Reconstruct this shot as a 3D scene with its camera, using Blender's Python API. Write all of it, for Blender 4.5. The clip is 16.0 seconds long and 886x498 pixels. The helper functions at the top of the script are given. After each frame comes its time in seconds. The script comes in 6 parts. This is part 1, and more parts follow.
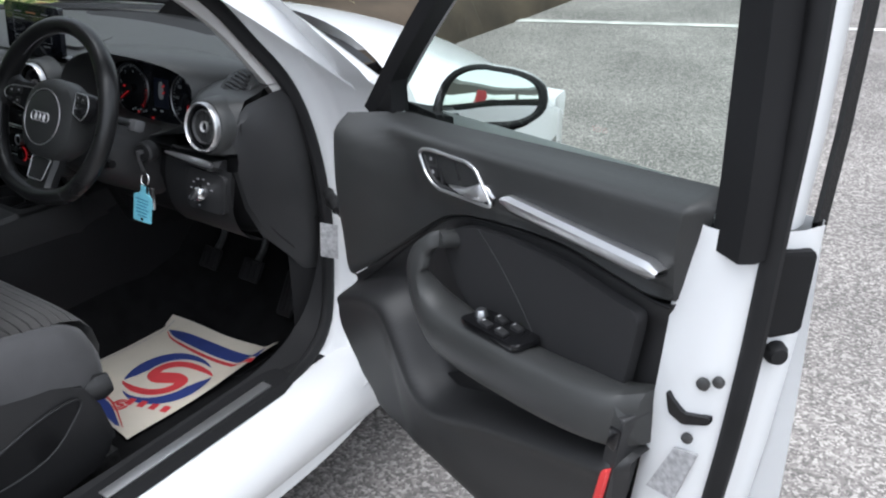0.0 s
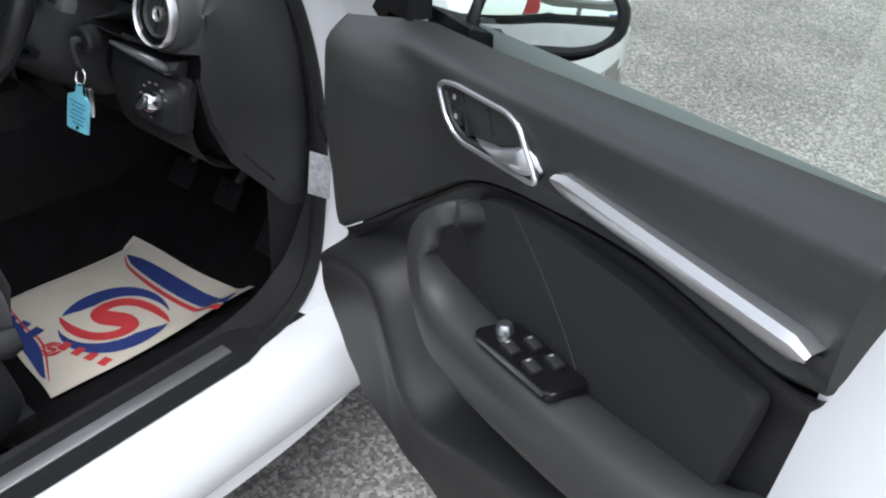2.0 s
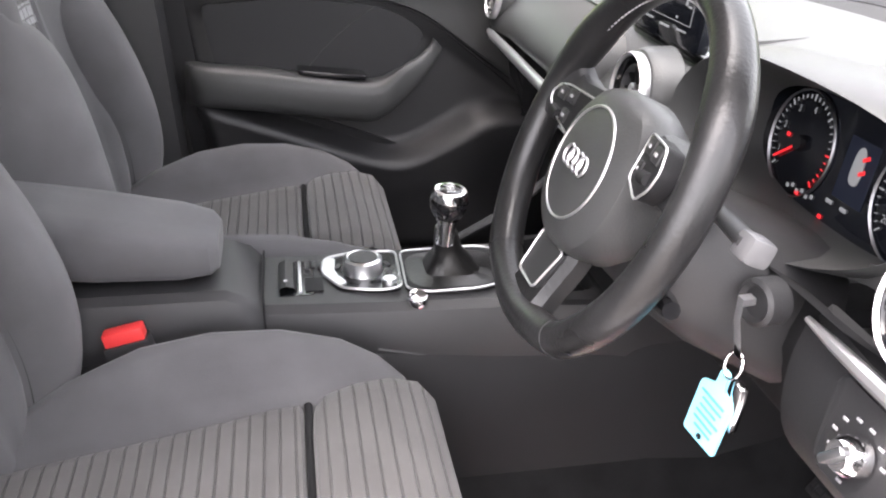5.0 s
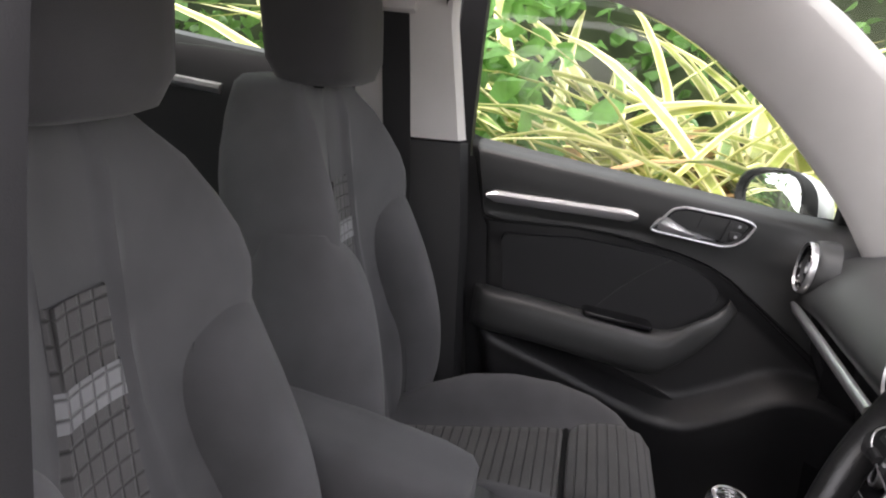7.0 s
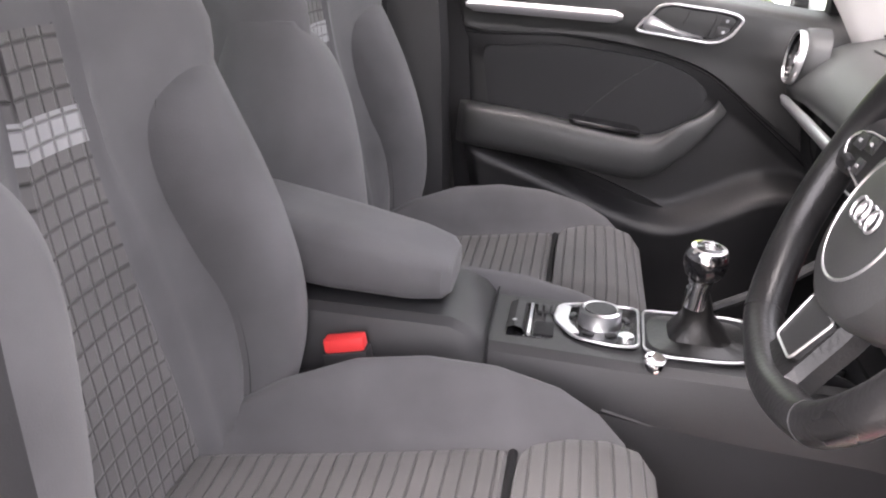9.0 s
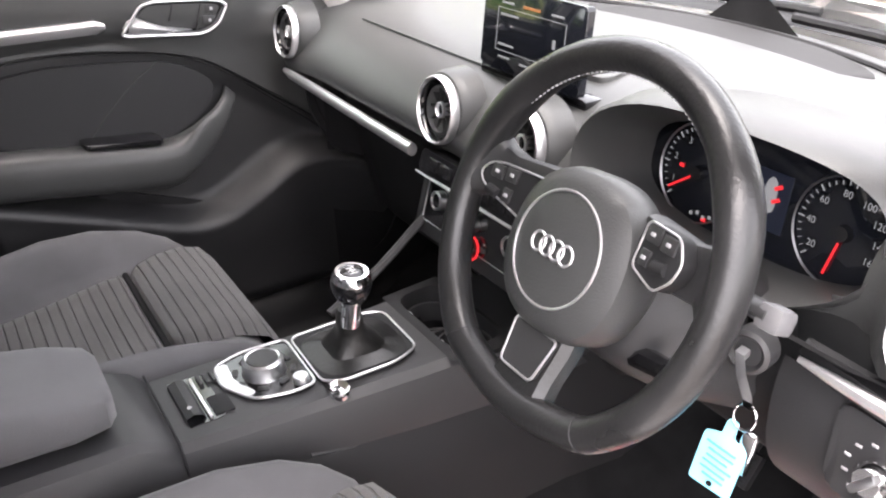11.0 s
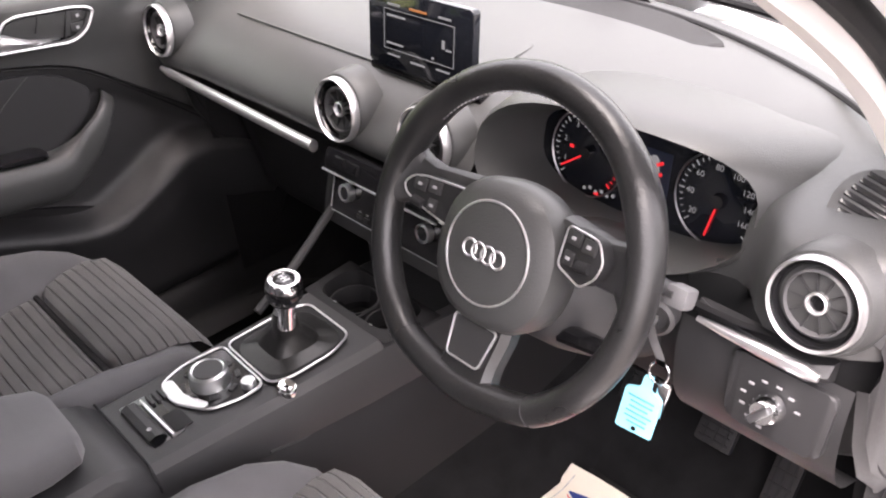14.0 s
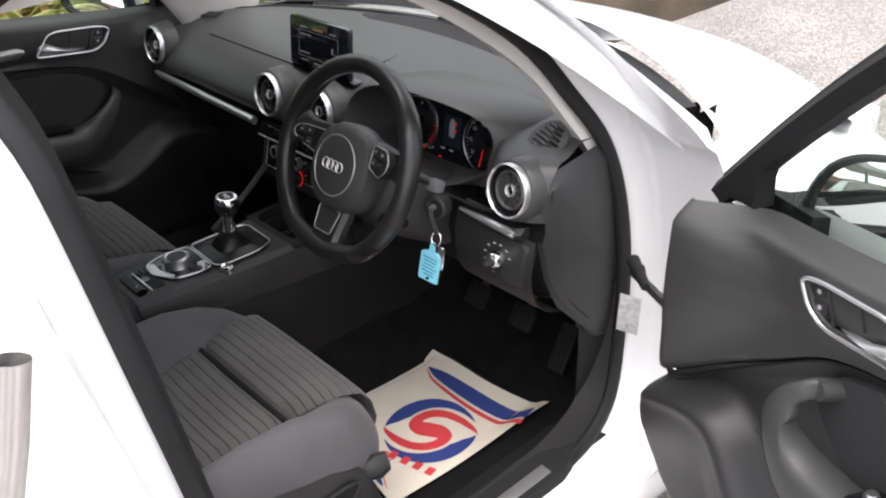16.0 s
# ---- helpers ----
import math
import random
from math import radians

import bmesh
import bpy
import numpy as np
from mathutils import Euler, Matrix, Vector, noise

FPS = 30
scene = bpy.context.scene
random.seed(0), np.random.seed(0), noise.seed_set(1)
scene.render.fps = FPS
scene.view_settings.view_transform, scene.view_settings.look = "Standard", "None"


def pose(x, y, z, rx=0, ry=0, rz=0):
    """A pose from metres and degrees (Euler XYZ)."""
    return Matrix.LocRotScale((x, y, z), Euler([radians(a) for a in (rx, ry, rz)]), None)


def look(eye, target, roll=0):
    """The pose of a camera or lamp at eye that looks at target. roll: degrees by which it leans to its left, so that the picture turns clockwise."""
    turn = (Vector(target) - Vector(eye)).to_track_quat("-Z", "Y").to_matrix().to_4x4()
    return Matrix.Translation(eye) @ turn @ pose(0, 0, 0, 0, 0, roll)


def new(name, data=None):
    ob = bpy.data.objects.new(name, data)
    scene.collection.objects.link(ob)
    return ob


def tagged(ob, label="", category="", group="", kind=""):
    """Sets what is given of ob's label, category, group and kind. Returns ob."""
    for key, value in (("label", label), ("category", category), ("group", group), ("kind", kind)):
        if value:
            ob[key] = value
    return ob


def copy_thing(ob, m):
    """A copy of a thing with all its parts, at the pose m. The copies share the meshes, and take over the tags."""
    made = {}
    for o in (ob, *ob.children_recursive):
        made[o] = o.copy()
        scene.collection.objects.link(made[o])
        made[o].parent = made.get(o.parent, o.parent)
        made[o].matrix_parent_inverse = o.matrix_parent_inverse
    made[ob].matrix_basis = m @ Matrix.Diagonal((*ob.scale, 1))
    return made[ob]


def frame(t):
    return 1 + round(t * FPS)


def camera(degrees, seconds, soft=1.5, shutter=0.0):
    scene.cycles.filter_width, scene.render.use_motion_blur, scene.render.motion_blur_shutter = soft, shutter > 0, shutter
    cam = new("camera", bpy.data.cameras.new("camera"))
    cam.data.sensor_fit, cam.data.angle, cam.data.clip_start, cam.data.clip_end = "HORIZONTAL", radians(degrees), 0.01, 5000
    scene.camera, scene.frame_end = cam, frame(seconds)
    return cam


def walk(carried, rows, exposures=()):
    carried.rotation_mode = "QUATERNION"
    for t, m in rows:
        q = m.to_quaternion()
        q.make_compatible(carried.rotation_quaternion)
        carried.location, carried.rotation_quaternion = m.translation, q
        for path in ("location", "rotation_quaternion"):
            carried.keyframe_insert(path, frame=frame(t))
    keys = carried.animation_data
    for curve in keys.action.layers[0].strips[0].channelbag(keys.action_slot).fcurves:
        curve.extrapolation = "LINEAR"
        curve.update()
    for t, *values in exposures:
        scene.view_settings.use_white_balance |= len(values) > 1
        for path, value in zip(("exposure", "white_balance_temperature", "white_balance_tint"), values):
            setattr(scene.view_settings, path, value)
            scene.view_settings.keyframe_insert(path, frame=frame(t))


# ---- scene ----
cam = camera(53.3, 16.0, soft=2.1)
PATH = [
    (0, (1.927, -0.886, 1.45), (0.892, 0.578, 0.564), -1.3),
    (0.5, (1.845, -0.827, 1.42), (0.895, 0.667, 0.488), 0.3),
    (1, (1.764, -0.775, 1.4), (0.936, 0.746, 0.4), 3.2),
    (1.5, (1.725, -0.69, 1.374), (0.896, 0.797, 0.326), 4.0),
    (2, (1.695, -0.547, 1.348), (0.69, 0.793, 0.255), 3.4),
    (2.5, (1.622, -0.479, 1.339), (0.391, 0.657, 0.247), 1.8),
    (3, (1.465, -0.413, 1.308), (0.097, 0.578, 0.236), 1.2),
    (3.5, (1.354, -0.377, 1.286), (-0.147, 0.436, 0.245), 0.1),
    (4, (1.245, -0.307, 1.231), (-0.367, 0.317, 0.226), -0.7),
    (4.5, (1.159, -0.272, 1.225), (-0.546, 0.206, 0.296), 0.0),
    (5, (1.091, -0.249, 1.212), (-0.692, 0.067, 0.361), 0.8),
    (5.2, (1.083, -0.244, 1.214), (-0.726, 0.0, 0.396), 1.3),
    (7.3, (1.004, -0.27, 1.282), (-0.919, -0.601, 0.844), 5.7),
    (7.5, (0.997, -0.261, 1.266), (-0.923, -0.612, 0.829), 5.5),
    (8, (0.997, -0.231, 1.21), (-0.902, -0.601, 0.702), 4.8),
    (8.5, (1.011, -0.225, 1.17), (-0.859, -0.569, 0.547), 4.3),
    (9, (1.038, -0.221, 1.144), (-0.813, -0.491, 0.435), 2.7),
    (9.5, (1.052, -0.248, 1.16), (-0.794, -0.265, 0.39), 1.7),
    (10, (1.035, -0.33, 1.21), (-0.762, 0.023, 0.406), 1.3),
    (10.2, (1.026, -0.358, 1.23), (-0.731, 0.146, 0.418), 1.2),
    (12.3, (0.703, -0.467, 1.372), (-0.554, 0.714, 0.36), -5.5),
    (12.5, (0.69, -0.465, 1.368), (-0.543, 0.725, 0.336), -5.4),
    (13, (0.711, -0.47, 1.38), (-0.507, 0.711, 0.322), -5.1),
    (13.5, (0.795, -0.496, 1.394), (-0.449, 0.656, 0.334), -4.9),
    (14, (0.912, -0.508, 1.43), (-0.374, 0.58, 0.352), -4.7),
    (14.5, (1.063, -0.524, 1.461), (-0.252, 0.51, 0.365), -4.2),
    (15, (1.257, -0.549, 1.49), (-0.109, 0.436, 0.411), -4.4),
    (15.5, (1.437, -0.637, 1.543), (0.068, 0.381, 0.498), -4.7),
    (16, (1.557, -0.775, 1.578), (0.242, 0.352, 0.578), -3.3),
]
walk(cam, [(t, look(eye, target, roll)) for t, eye, target, roll in PATH],
     [(0, 1.22, 6080, 9), (1.5, 1.17, 6060, 9), (3, 1.7, 6480, 12), (4, 2.6, 6700, 17), (5, 3.85, 6800, 18), (7.5, 2.4, 6850, 18), (8, 2.5, 6850, 20), (8.5, 3.25, 6850, 23), (9, 3.8, 6900, 22), (10, 4.15, 6900, 20),
      (12.5, 3.35, 6950, 17), (14, 3.6, 7080, 23), (15, 2.95, 6760, 20), (15.5, 2.3, 6700, 14), (16, 1.9, 6700, 14)])

# ---- world and light ----
world = bpy.data.worlds.new("sky")
scene.world = world
world.use_nodes = True
wn = world.node_tree.nodes
sky = wn.new("ShaderNodeTexSky")
sky.sky_type = 'NISHITA'
sky.sun_disc = False
sky.sun_elevation = radians(74)
sky.sun_rotation = radians(145)
sky.air_density = 1.0
sky.dust_density = 2.5
sky.ozone_density = 0.6
cloud = wn.new("ShaderNodeHueSaturation")
cloud.inputs["Saturation"].default_value = 0.22
world.node_tree.links.new(sky.outputs[0], cloud.inputs["Color"])
world.node_tree.links.new(cloud.outputs[0], wn["Background"].inputs[0])
wn["Background"].inputs[1].default_value = 0.15
sun_data = bpy.data.lights.new("sun", 'SUN')
sun_data.energy, sun_data.angle, sun_data.color = 0.7, radians(60), (1.0, 0.98, 0.95)
sun = new("sun", sun_data)
sun.matrix_world = look((2.2, -2.6, 12), (0.4, 0, 0.5))


# ---- materials ----
def lerp(a, b, k):
    return a + (b - a) * k


def mat(name, color, rough=0.5, metal=0.0, grain=0.0, grain_scale=400.0, stain=0.12, stain_scale=6.0, spec=0.5,
        coat=0.0, island=0.0, rough_var=0.08):
    """Painted, moulded or woven surface: colour varied at two scales, fine relief."""
    m = bpy.data.materials.new(name)
    m.use_nodes = True
    nt = m.node_tree
    b = nt.nodes["Principled BSDF"]
    b.inputs["Roughness"].default_value = rough
    b.inputs["Metallic"].default_value = metal
    b.inputs["Specular IOR Level"].default_value = spec
    b.inputs["Coat Weight"].default_value = coat
    b.inputs["Coat Roughness"].default_value = 0.05
    tc = nt.nodes.new("ShaderNodeTexCoord")
    n1 = nt.nodes.new("ShaderNodeTexNoise")
    n1.inputs["Scale"].default_value = stain_scale
    n1.inputs["Detail"].default_value = 6
    nt.links.new(tc.outputs["Object"], n1.inputs["Vector"])
    ramp = nt.nodes.new("ShaderNodeMapRange")
    ramp.inputs["From Min"].default_value, ramp.inputs["From Max"].default_value = 0.3, 0.7
    ramp.inputs["To Min"].default_value, ramp.inputs["To Max"].default_value = 1 - stain, 1 + stain
    nt.links.new(n1.outputs["Fac"], ramp.inputs["Value"])
    mul = nt.nodes.new("ShaderNodeVectorMath")
    mul.operation = 'SCALE'
    mul.inputs[0].default_value = color
    nt.links.new(ramp.outputs[0], mul.inputs["Scale"])
    nt.links.new(mul.outputs[0], b.inputs["Base Color"])
    rr = nt.nodes.new("ShaderNodeMapRange")
    rr.inputs["To Min"].default_value, rr.inputs["To Max"].default_value = max(0, rough - rough_var), min(1, rough + rough_var)
    nt.links.new(n1.outputs["Fac"], rr.inputs["Value"])
    nt.links.new(rr.outputs[0], b.inputs["Roughness"])
    if grain:
        n2 = nt.nodes.new("ShaderNodeTexNoise")
        n2.inputs["Scale"].default_value = grain_scale
        n2.inputs["Detail"].default_value = 3
        nt.links.new(tc.outputs["Object"], n2.inputs["Vector"])
        bump = nt.nodes.new("ShaderNodeBump")
        bump.inputs["Strength"].default_value = grain
        bump.inputs["Distance"].default_value = 0.0006
        nt.links.new(n2.outputs["Fac"], bump.inputs["Height"])
        nt.links.new(bump.outputs[0], b.inputs["Normal"])
    return m


def cloth(name, color, sx=0.0, sz=0.0, axis_b="Z", depth=0.55):
    """Woven seat cloth with fine stitched lines every sx metres across and sz metres along."""
    m = mat(name, color, 0.92, 0, 0.5, 700, 0.2, 7, spec=0.25)
    nt = m.node_tree
    b = nt.nodes["Principled BSDF"]
    b.inputs["Sheen Weight"].default_value = 0.14
    b.inputs["Sheen Roughness"].default_value = 0.5
    tc = [n for n in nt.nodes if n.type == 'TEX_COORD'][0]
    sep = nt.nodes.new("ShaderNodeSeparateXYZ")
    nt.links.new(tc.outputs["Object"], sep.inputs[0])
    total = None
    for axis, step, width in (("X", sx, 0.07), (axis_b, sz, 0.06)):
        if not step:
            continue
        d = nt.nodes.new("ShaderNodeMath")
        d.operation = 'DIVIDE'
        d.inputs[1].default_value = step
        nt.links.new(sep.outputs[axis], d.inputs[0])
        p = nt.nodes.new("ShaderNodeMath")
        p.operation = 'PINGPONG'
        p.inputs[1].default_value = 0.5
        nt.links.new(d.outputs[0], p.inputs[0])
        l = nt.nodes.new("ShaderNodeMapRange")
        l.inputs["From Min"].default_value, l.inputs["From Max"].default_value = 0.0, width * 2
        nt.links.new(p.outputs[0], l.inputs["Value"])
        if total is None:
            total = l.outputs[0]
        else:
            mn = nt.nodes.new("ShaderNodeMath")
            mn.operation = 'MINIMUM'
            nt.links.new(total, mn.inputs[0])
            nt.links.new(l.outputs[0], mn.inputs[1])
            total = mn.outputs[0]
    if total is not None:
        src = b.inputs["Base Color"].links[0].from_socket
        mr = nt.nodes.new("ShaderNodeMapRange")
        mr.inputs["To Min"].default_value = 1 - depth
        nt.links.new(total, mr.inputs["Value"])
        sc = nt.nodes.new("ShaderNodeVectorMath")
        sc.operation = 'SCALE'
        nt.links.new(src, sc.inputs[0])
        nt.links.new(mr.outputs[0], sc.inputs["Scale"])
        nt.links.new(sc.outputs[0], b.inputs["Base Color"])
        bump = nt.nodes.new("ShaderNodeBump")
        bump.inputs["Strength"].default_value = 0.8
        bump.inputs["Distance"].default_value = 0.004
        nt.links.new(total, bump.inputs["Height"])
        nt.links.new(b.inputs["Normal"].links[0].from_socket, bump.inputs["Normal"])
        nt.links.new(bump.outputs[0], b.inputs["Normal"])
    return m


def glowing(name, color, strength):
    m = bpy.data.materials.new(name)
    m.use_nodes = True
    b = m.node_tree.nodes["Principled BSDF"]
    b.inputs["Base Color"].default_value = (*(c * 0.06 for c in color), 1)
    b.inputs["Emission Color"].default_value = (*color, 1)
    b.inputs["Emission Strength"].default_value = strength
    return m


def glass_mat(name, tint=(0.93, 0.97, 0.95), rough=0.0):
    m = bpy.data.materials.new(name)
    m.use_nodes = True
    nt = m.node_tree
    nt.nodes.remove(nt.nodes["Principled BSDF"])
    out = nt.nodes["Material Output"]
    tr = nt.nodes.new("ShaderNodeBsdfTransparent")
    tr.inputs[0].default_value = (*tint, 1)
    gl = nt.nodes.new("ShaderNodeBsdfGlossy")
    gl.inputs["Roughness"].default_value = rough
    lw = nt.nodes.new("ShaderNodeLayerWeight")
    lw.inputs[0].default_value = 0.5
    pw = nt.nodes.new("ShaderNodeMath")
    pw.operation = 'POWER'
    pw.inputs[1].default_value = 4.0
    nt.links.new(lw.outputs["Facing"], pw.inputs[0])
    fr = nt.nodes.new("ShaderNodeMapRange")
    fr.inputs["To Min"].default_value, fr.inputs["To Max"].default_value = 0.06, 0.9
    nt.links.new(pw.outputs[0], fr.inputs["Value"])
    mx = nt.nodes.new("ShaderNodeMixShader")
    nt.links.new(fr.outputs[0], mx.inputs[0])
    nt.links.new(tr.outputs[0], mx.inputs[1])
    nt.links.new(gl.outputs[0], mx.inputs[2])
    nt.links.new(mx.outputs[0], out.inputs[0])
    return m


def asphalt_mat():
    m = bpy.data.materials.new("asphalt")
    m.use_nodes = True
    nt = m.node_tree
    b = nt.nodes["Principled BSDF"]
    b.inputs["Roughness"].default_value = 0.9
    tc = nt.nodes.new("ShaderNodeTexCoord")
    v = nt.nodes.new("ShaderNodeTexVoronoi")
    v.inputs["Scale"].default_value = 125
    nt.links.new(tc.outputs["Object"], v.inputs["Vector"])
    n = nt.nodes.new("ShaderNodeTexNoise")
    n.inputs["Scale"].default_value = 1.3
    n.inputs["Detail"].default_value = 8
    nt.links.new(tc.outputs["Object"], n.inputs["Vector"])
    hsv = nt.nodes.new("ShaderNodeSeparateColor")
    nt.links.new(v.outputs["Color"], hsv.inputs[0])
    ramp = nt.nodes.new("ShaderNodeValToRGB")
    ramp.color_ramp.elements[0].color = (0.12, 0.112, 0.106, 1)
    ramp.color_ramp.elements[1].color = (0.42, 0.39, 0.365, 1)
    e = ramp.color_ramp.elements.new(0.55)
    e.color = (0.225, 0.208, 0.195, 1)
    nt.links.new(hsv.outputs[0], ramp.inputs[0])
    mr = nt.nodes.new("ShaderNodeMapRange")
    mr.inputs["From Min"].default_value, mr.inputs["From Max"].default_value = 0.3, 0.7
    mr.inputs["To Min"].default_value, mr.inputs["To Max"].default_value = 0.75, 1.25
    nt.links.new(n.outputs["Fac"], mr.inputs["Value"])
    sc = nt.nodes.new("ShaderNodeVectorMath")
    sc.operation = 'SCALE'
    nt.links.new(ramp.outputs[0], sc.inputs[0])
    nt.links.new(mr.outputs[0], sc.inputs["Scale"])
    nt.links.new(sc.outputs[0], b.inputs["Base Color"])
    bump = nt.nodes.new("ShaderNodeBump")
    bump.inputs["Strength"].default_value = 0.6
    bump.inputs["Distance"].default_value = 0.004
    bump.invert = True
    nt.links.new(v.outputs["Distance"], bump.inputs["Height"])
    nt.links.new(bump.outputs[0], b.inputs["Normal"])
    return m


def leaf_mat(name, mid, edge):
    """Strap leaf: green middle, pale edges, brown spots; light shines through a little."""
    m = mat(name, mid, 0.45, 0, 0, 0, 0.35, 14)
    nt = m.node_tree
    b = nt.nodes["Principled BSDF"]
    src = b.inputs["Base Color"].links[0].from_socket
    uv = nt.nodes.new("ShaderNodeUVMap")
    sep = nt.nodes.new("ShaderNodeSeparateXYZ")
    nt.links.new(uv.outputs[0], sep.inputs[0])
    p = nt.nodes.new("ShaderNodeMath")
    p.operation = 'PINGPONG'
    p.inputs[1].default_value = 0.5
    nt.links.new(sep.outputs[0], p.inputs[0])
    r = nt.nodes.new("ShaderNodeMapRange")
    r.inputs["From Min"].default_value, r.inputs["From Max"].default_value = 0.12, 0.24
    nt.links.new(p.outputs[0], r.inputs["Value"])
    info = nt.nodes.new("ShaderNodeObjectInfo")
    mx = nt.nodes.new("ShaderNodeMix")
    mx.data_type = 'RGBA'
    nt.links.new(r.outputs[0], mx.inputs["Factor"])
    mx.inputs["A"].default_value = (*edge, 1)
    nt.links.new(src, mx.inputs["B"])
    sc = nt.nodes.new("ShaderNodeVectorMath")
    sc.operation = 'SCALE'
    vr = nt.nodes.new("ShaderNodeMapRange")
    vr.inputs["To Min"].default_value, vr.inputs["To Max"].default_value = 0.6, 1.35
    nt.links.new(info.outputs["Random"], vr.inputs["Value"])
    nt.links.new(mx.outputs["Result"], sc.inputs[0])
    nt.links.new(vr.outputs[0], sc.inputs["Scale"])
    nt.links.new(sc.outputs[0], b.inputs["Base Color"])
    tl = nt.nodes.new("ShaderNodeBsdfTranslucent")
    nt.links.new(sc.outputs[0], tl.inputs[0])
    ms = nt.nodes.new("ShaderNodeMixShader")
    ms.inputs[0].default_value = 0.3
    out = nt.nodes["Material Output"]
    nt.links.new(b.outputs[0], ms.inputs[1])
    nt.links.new(tl.outputs[0], ms.inputs[2])
    nt.links.new(ms.outputs[0], out.inputs[0])
    return m


M_PAINT = mat("white_paint", (0.80, 0.81, 0.82), 0.25, 0, 0, 0, 0.015, 3, coat=0.6, rough_var=0.03)
M_PLASTIC = mat("black_plastic", (0.020, 0.020, 0.0212), 0.50, 0, 0.5, 700, 0.18, 5)
M_SOFT = mat("soft_dash_plastic", (0.040, 0.041, 0.041), 0.43, 0, 0.6, 520, 0.15, 4, spec=0.4)
M_DARK = mat("dark_plastic", (0.011, 0.011, 0.012), 0.65, 0, 0.4, 700, 0.2, 6, spec=0.25)
M_DARKTRIM = mat("dark_insert_cloth", (0.015, 0.015, 0.0165), 0.8, 0, 0.5, 900, 0.15, 6)
M_GLOSS = mat("gloss_black", (0.008, 0.008, 0.009), 0.12, 0, 0, 0, 0.1, 8, rough_var=0.04)
M_RUBBER = mat("black_rubber", (0.013, 0.013, 0.014), 0.62, 0, 0.3, 300, 0.25, 12, spec=0.3)
M_CARPET = mat("black_carpet", (0.009, 0.009, 0.0095), 1.0, 0, 1.0, 600, 0.3, 20, spec=0.1)
M_ALU = mat("brushed_aluminium", (0.62, 0.63, 0.64), 0.32, 1, 0.2, 900, 0.06, 30)
M_SATIN = mat("satin_silver", (0.62, 0.62, 0.63), 0.33, 0.88, 0, 0, 0.02, 30, rough_var=0.02)
M_DIALRIM = mat("dial_rim", (0.22, 0.22, 0.23), 0.4, 1, 0, 0, 0.05, 40)
M_GREY = mat("mid_grey_plastic", (0.085, 0.085, 0.088), 0.45, 0, 0.3, 500)
M_ICON = mat("pale_print", (0.30, 0.30, 0.31), 0.6)
M_CHROME = mat("chrome", (0.82, 0.82, 0.83), 0.1, 1, 0, 0, 0.04, 20, rough_var=0.05)
M_LIGHTTRIM = mat("light_grey_trim", (0.62, 0.60, 0.58), 0.75, 0, 0.4, 600, 0.06, 5)
M_LEATHER = mat("worn_leather", (0.013, 0.013, 0.0135), 0.31, 0, 0.7, 260, 0.3, 14, spec=0.42, rough_var=0.12)
M_GRILLE = mat("speaker_cloth", (0.016, 0.016, 0.017), 0.8, 0, 1.0, 320, 0.25, 60, spec=0.3)
M_BOOT = mat("gaiter_leather", (0.007, 0.007, 0.007), 0.38, 0, 0.9, 300, 0.3, 18)
M_CLOTH = cloth("seat_cloth", (0.086, 0.085, 0.089))
# seat cloth darkened in colour for the roof's shade on the headrests
M_CLOTH_SHADED = cloth("seat_cloth_shaded", (0.04, 0.039, 0.041))
M_STRIPE = cloth("striped_cloth", (0.085, 0.082, 0.081), 0.0, 0.0165, "Y", 0.6)
M_GRID = cloth("quilted_cloth", (0.095, 0.092, 0.093), 0.020, 0.021, "Z", 0.65)
M_TAB = cloth("pale_cloth_tab", (0.25, 0.25, 0.26), 0.020, 0.0165, "Z", 0.5)
M_GLASS = glass_mat("side_glass", (0.80, 0.88, 0.83))
M_SCREENGLASS = glass_mat("windscreen_glass", (0.93, 0.96, 0.95))
M_MIRROR = mat("mirror_glass", (0.9, 0.9, 0.9), 0.01, 1, 0, 0, 0.01, 3, rough_var=0.005)
M_PAPER = mat("cream_paper", (0.72, 0.66, 0.56), 0.85, 0, 0.3, 60, 0.06, 9)
M_BLUE = mat("blue_print", (0.028, 0.05, 0.22), 0.8, 0, 0, 0, 0.1, 20)
M_RED = mat("red_print", (0.62, 0.05, 0.06), 0.8, 0, 0, 0, 0.1, 20)
M_REDPLASTIC = mat("red_plastic", (0.75, 0.05, 0.05), 0.35, 0, 0, 0, 0.08, 20)
M_TAG = mat("pale_blue_plastic", (0.24, 0.66, 0.80), 0.4, 0, 0, 0, 0.05, 60)
M_TAGINK = mat("blue_ink", (0.05, 0.25, 0.4), 0.6)
M_WHITEPRINT = mat("white_print", (0.75, 0.75, 0.75), 0.6)
M_STICKER = mat("grey_sticker", (0.42, 0.42, 0.43), 0.5, 0, 0, 0, 0.3, 120)
M_SCREEN = mat("screen_glass", (0.006, 0.007, 0.010), 0.08, 0, 0, 0, 0.05, 5, rough_var=0.02)
M_LCD = glowing("lit_white", (0.75, 0.8, 0.85), 0.025)
M_LCDORANGE = glowing("lit_orange", (0.9, 0.35, 0.1), 0.04)
M_LCDRED = glowing("lit_red", (0.95, 0.03, 0.04), 0.09)
M_LCDBLUE = glowing("lit_blue", (0.02, 0.03, 0.07), 0.02)
M_ASPHALT = asphalt_mat()
M_LINE = mat("worn_line_paint", (0.62, 0.61, 0.58), 0.8, 0, 0.5, 60, 0.3, 8)
M_STEEL = mat("bolt_steel", (0.10, 0.10, 0.10), 0.45, 0.8, 0, 0, 0.3, 90)
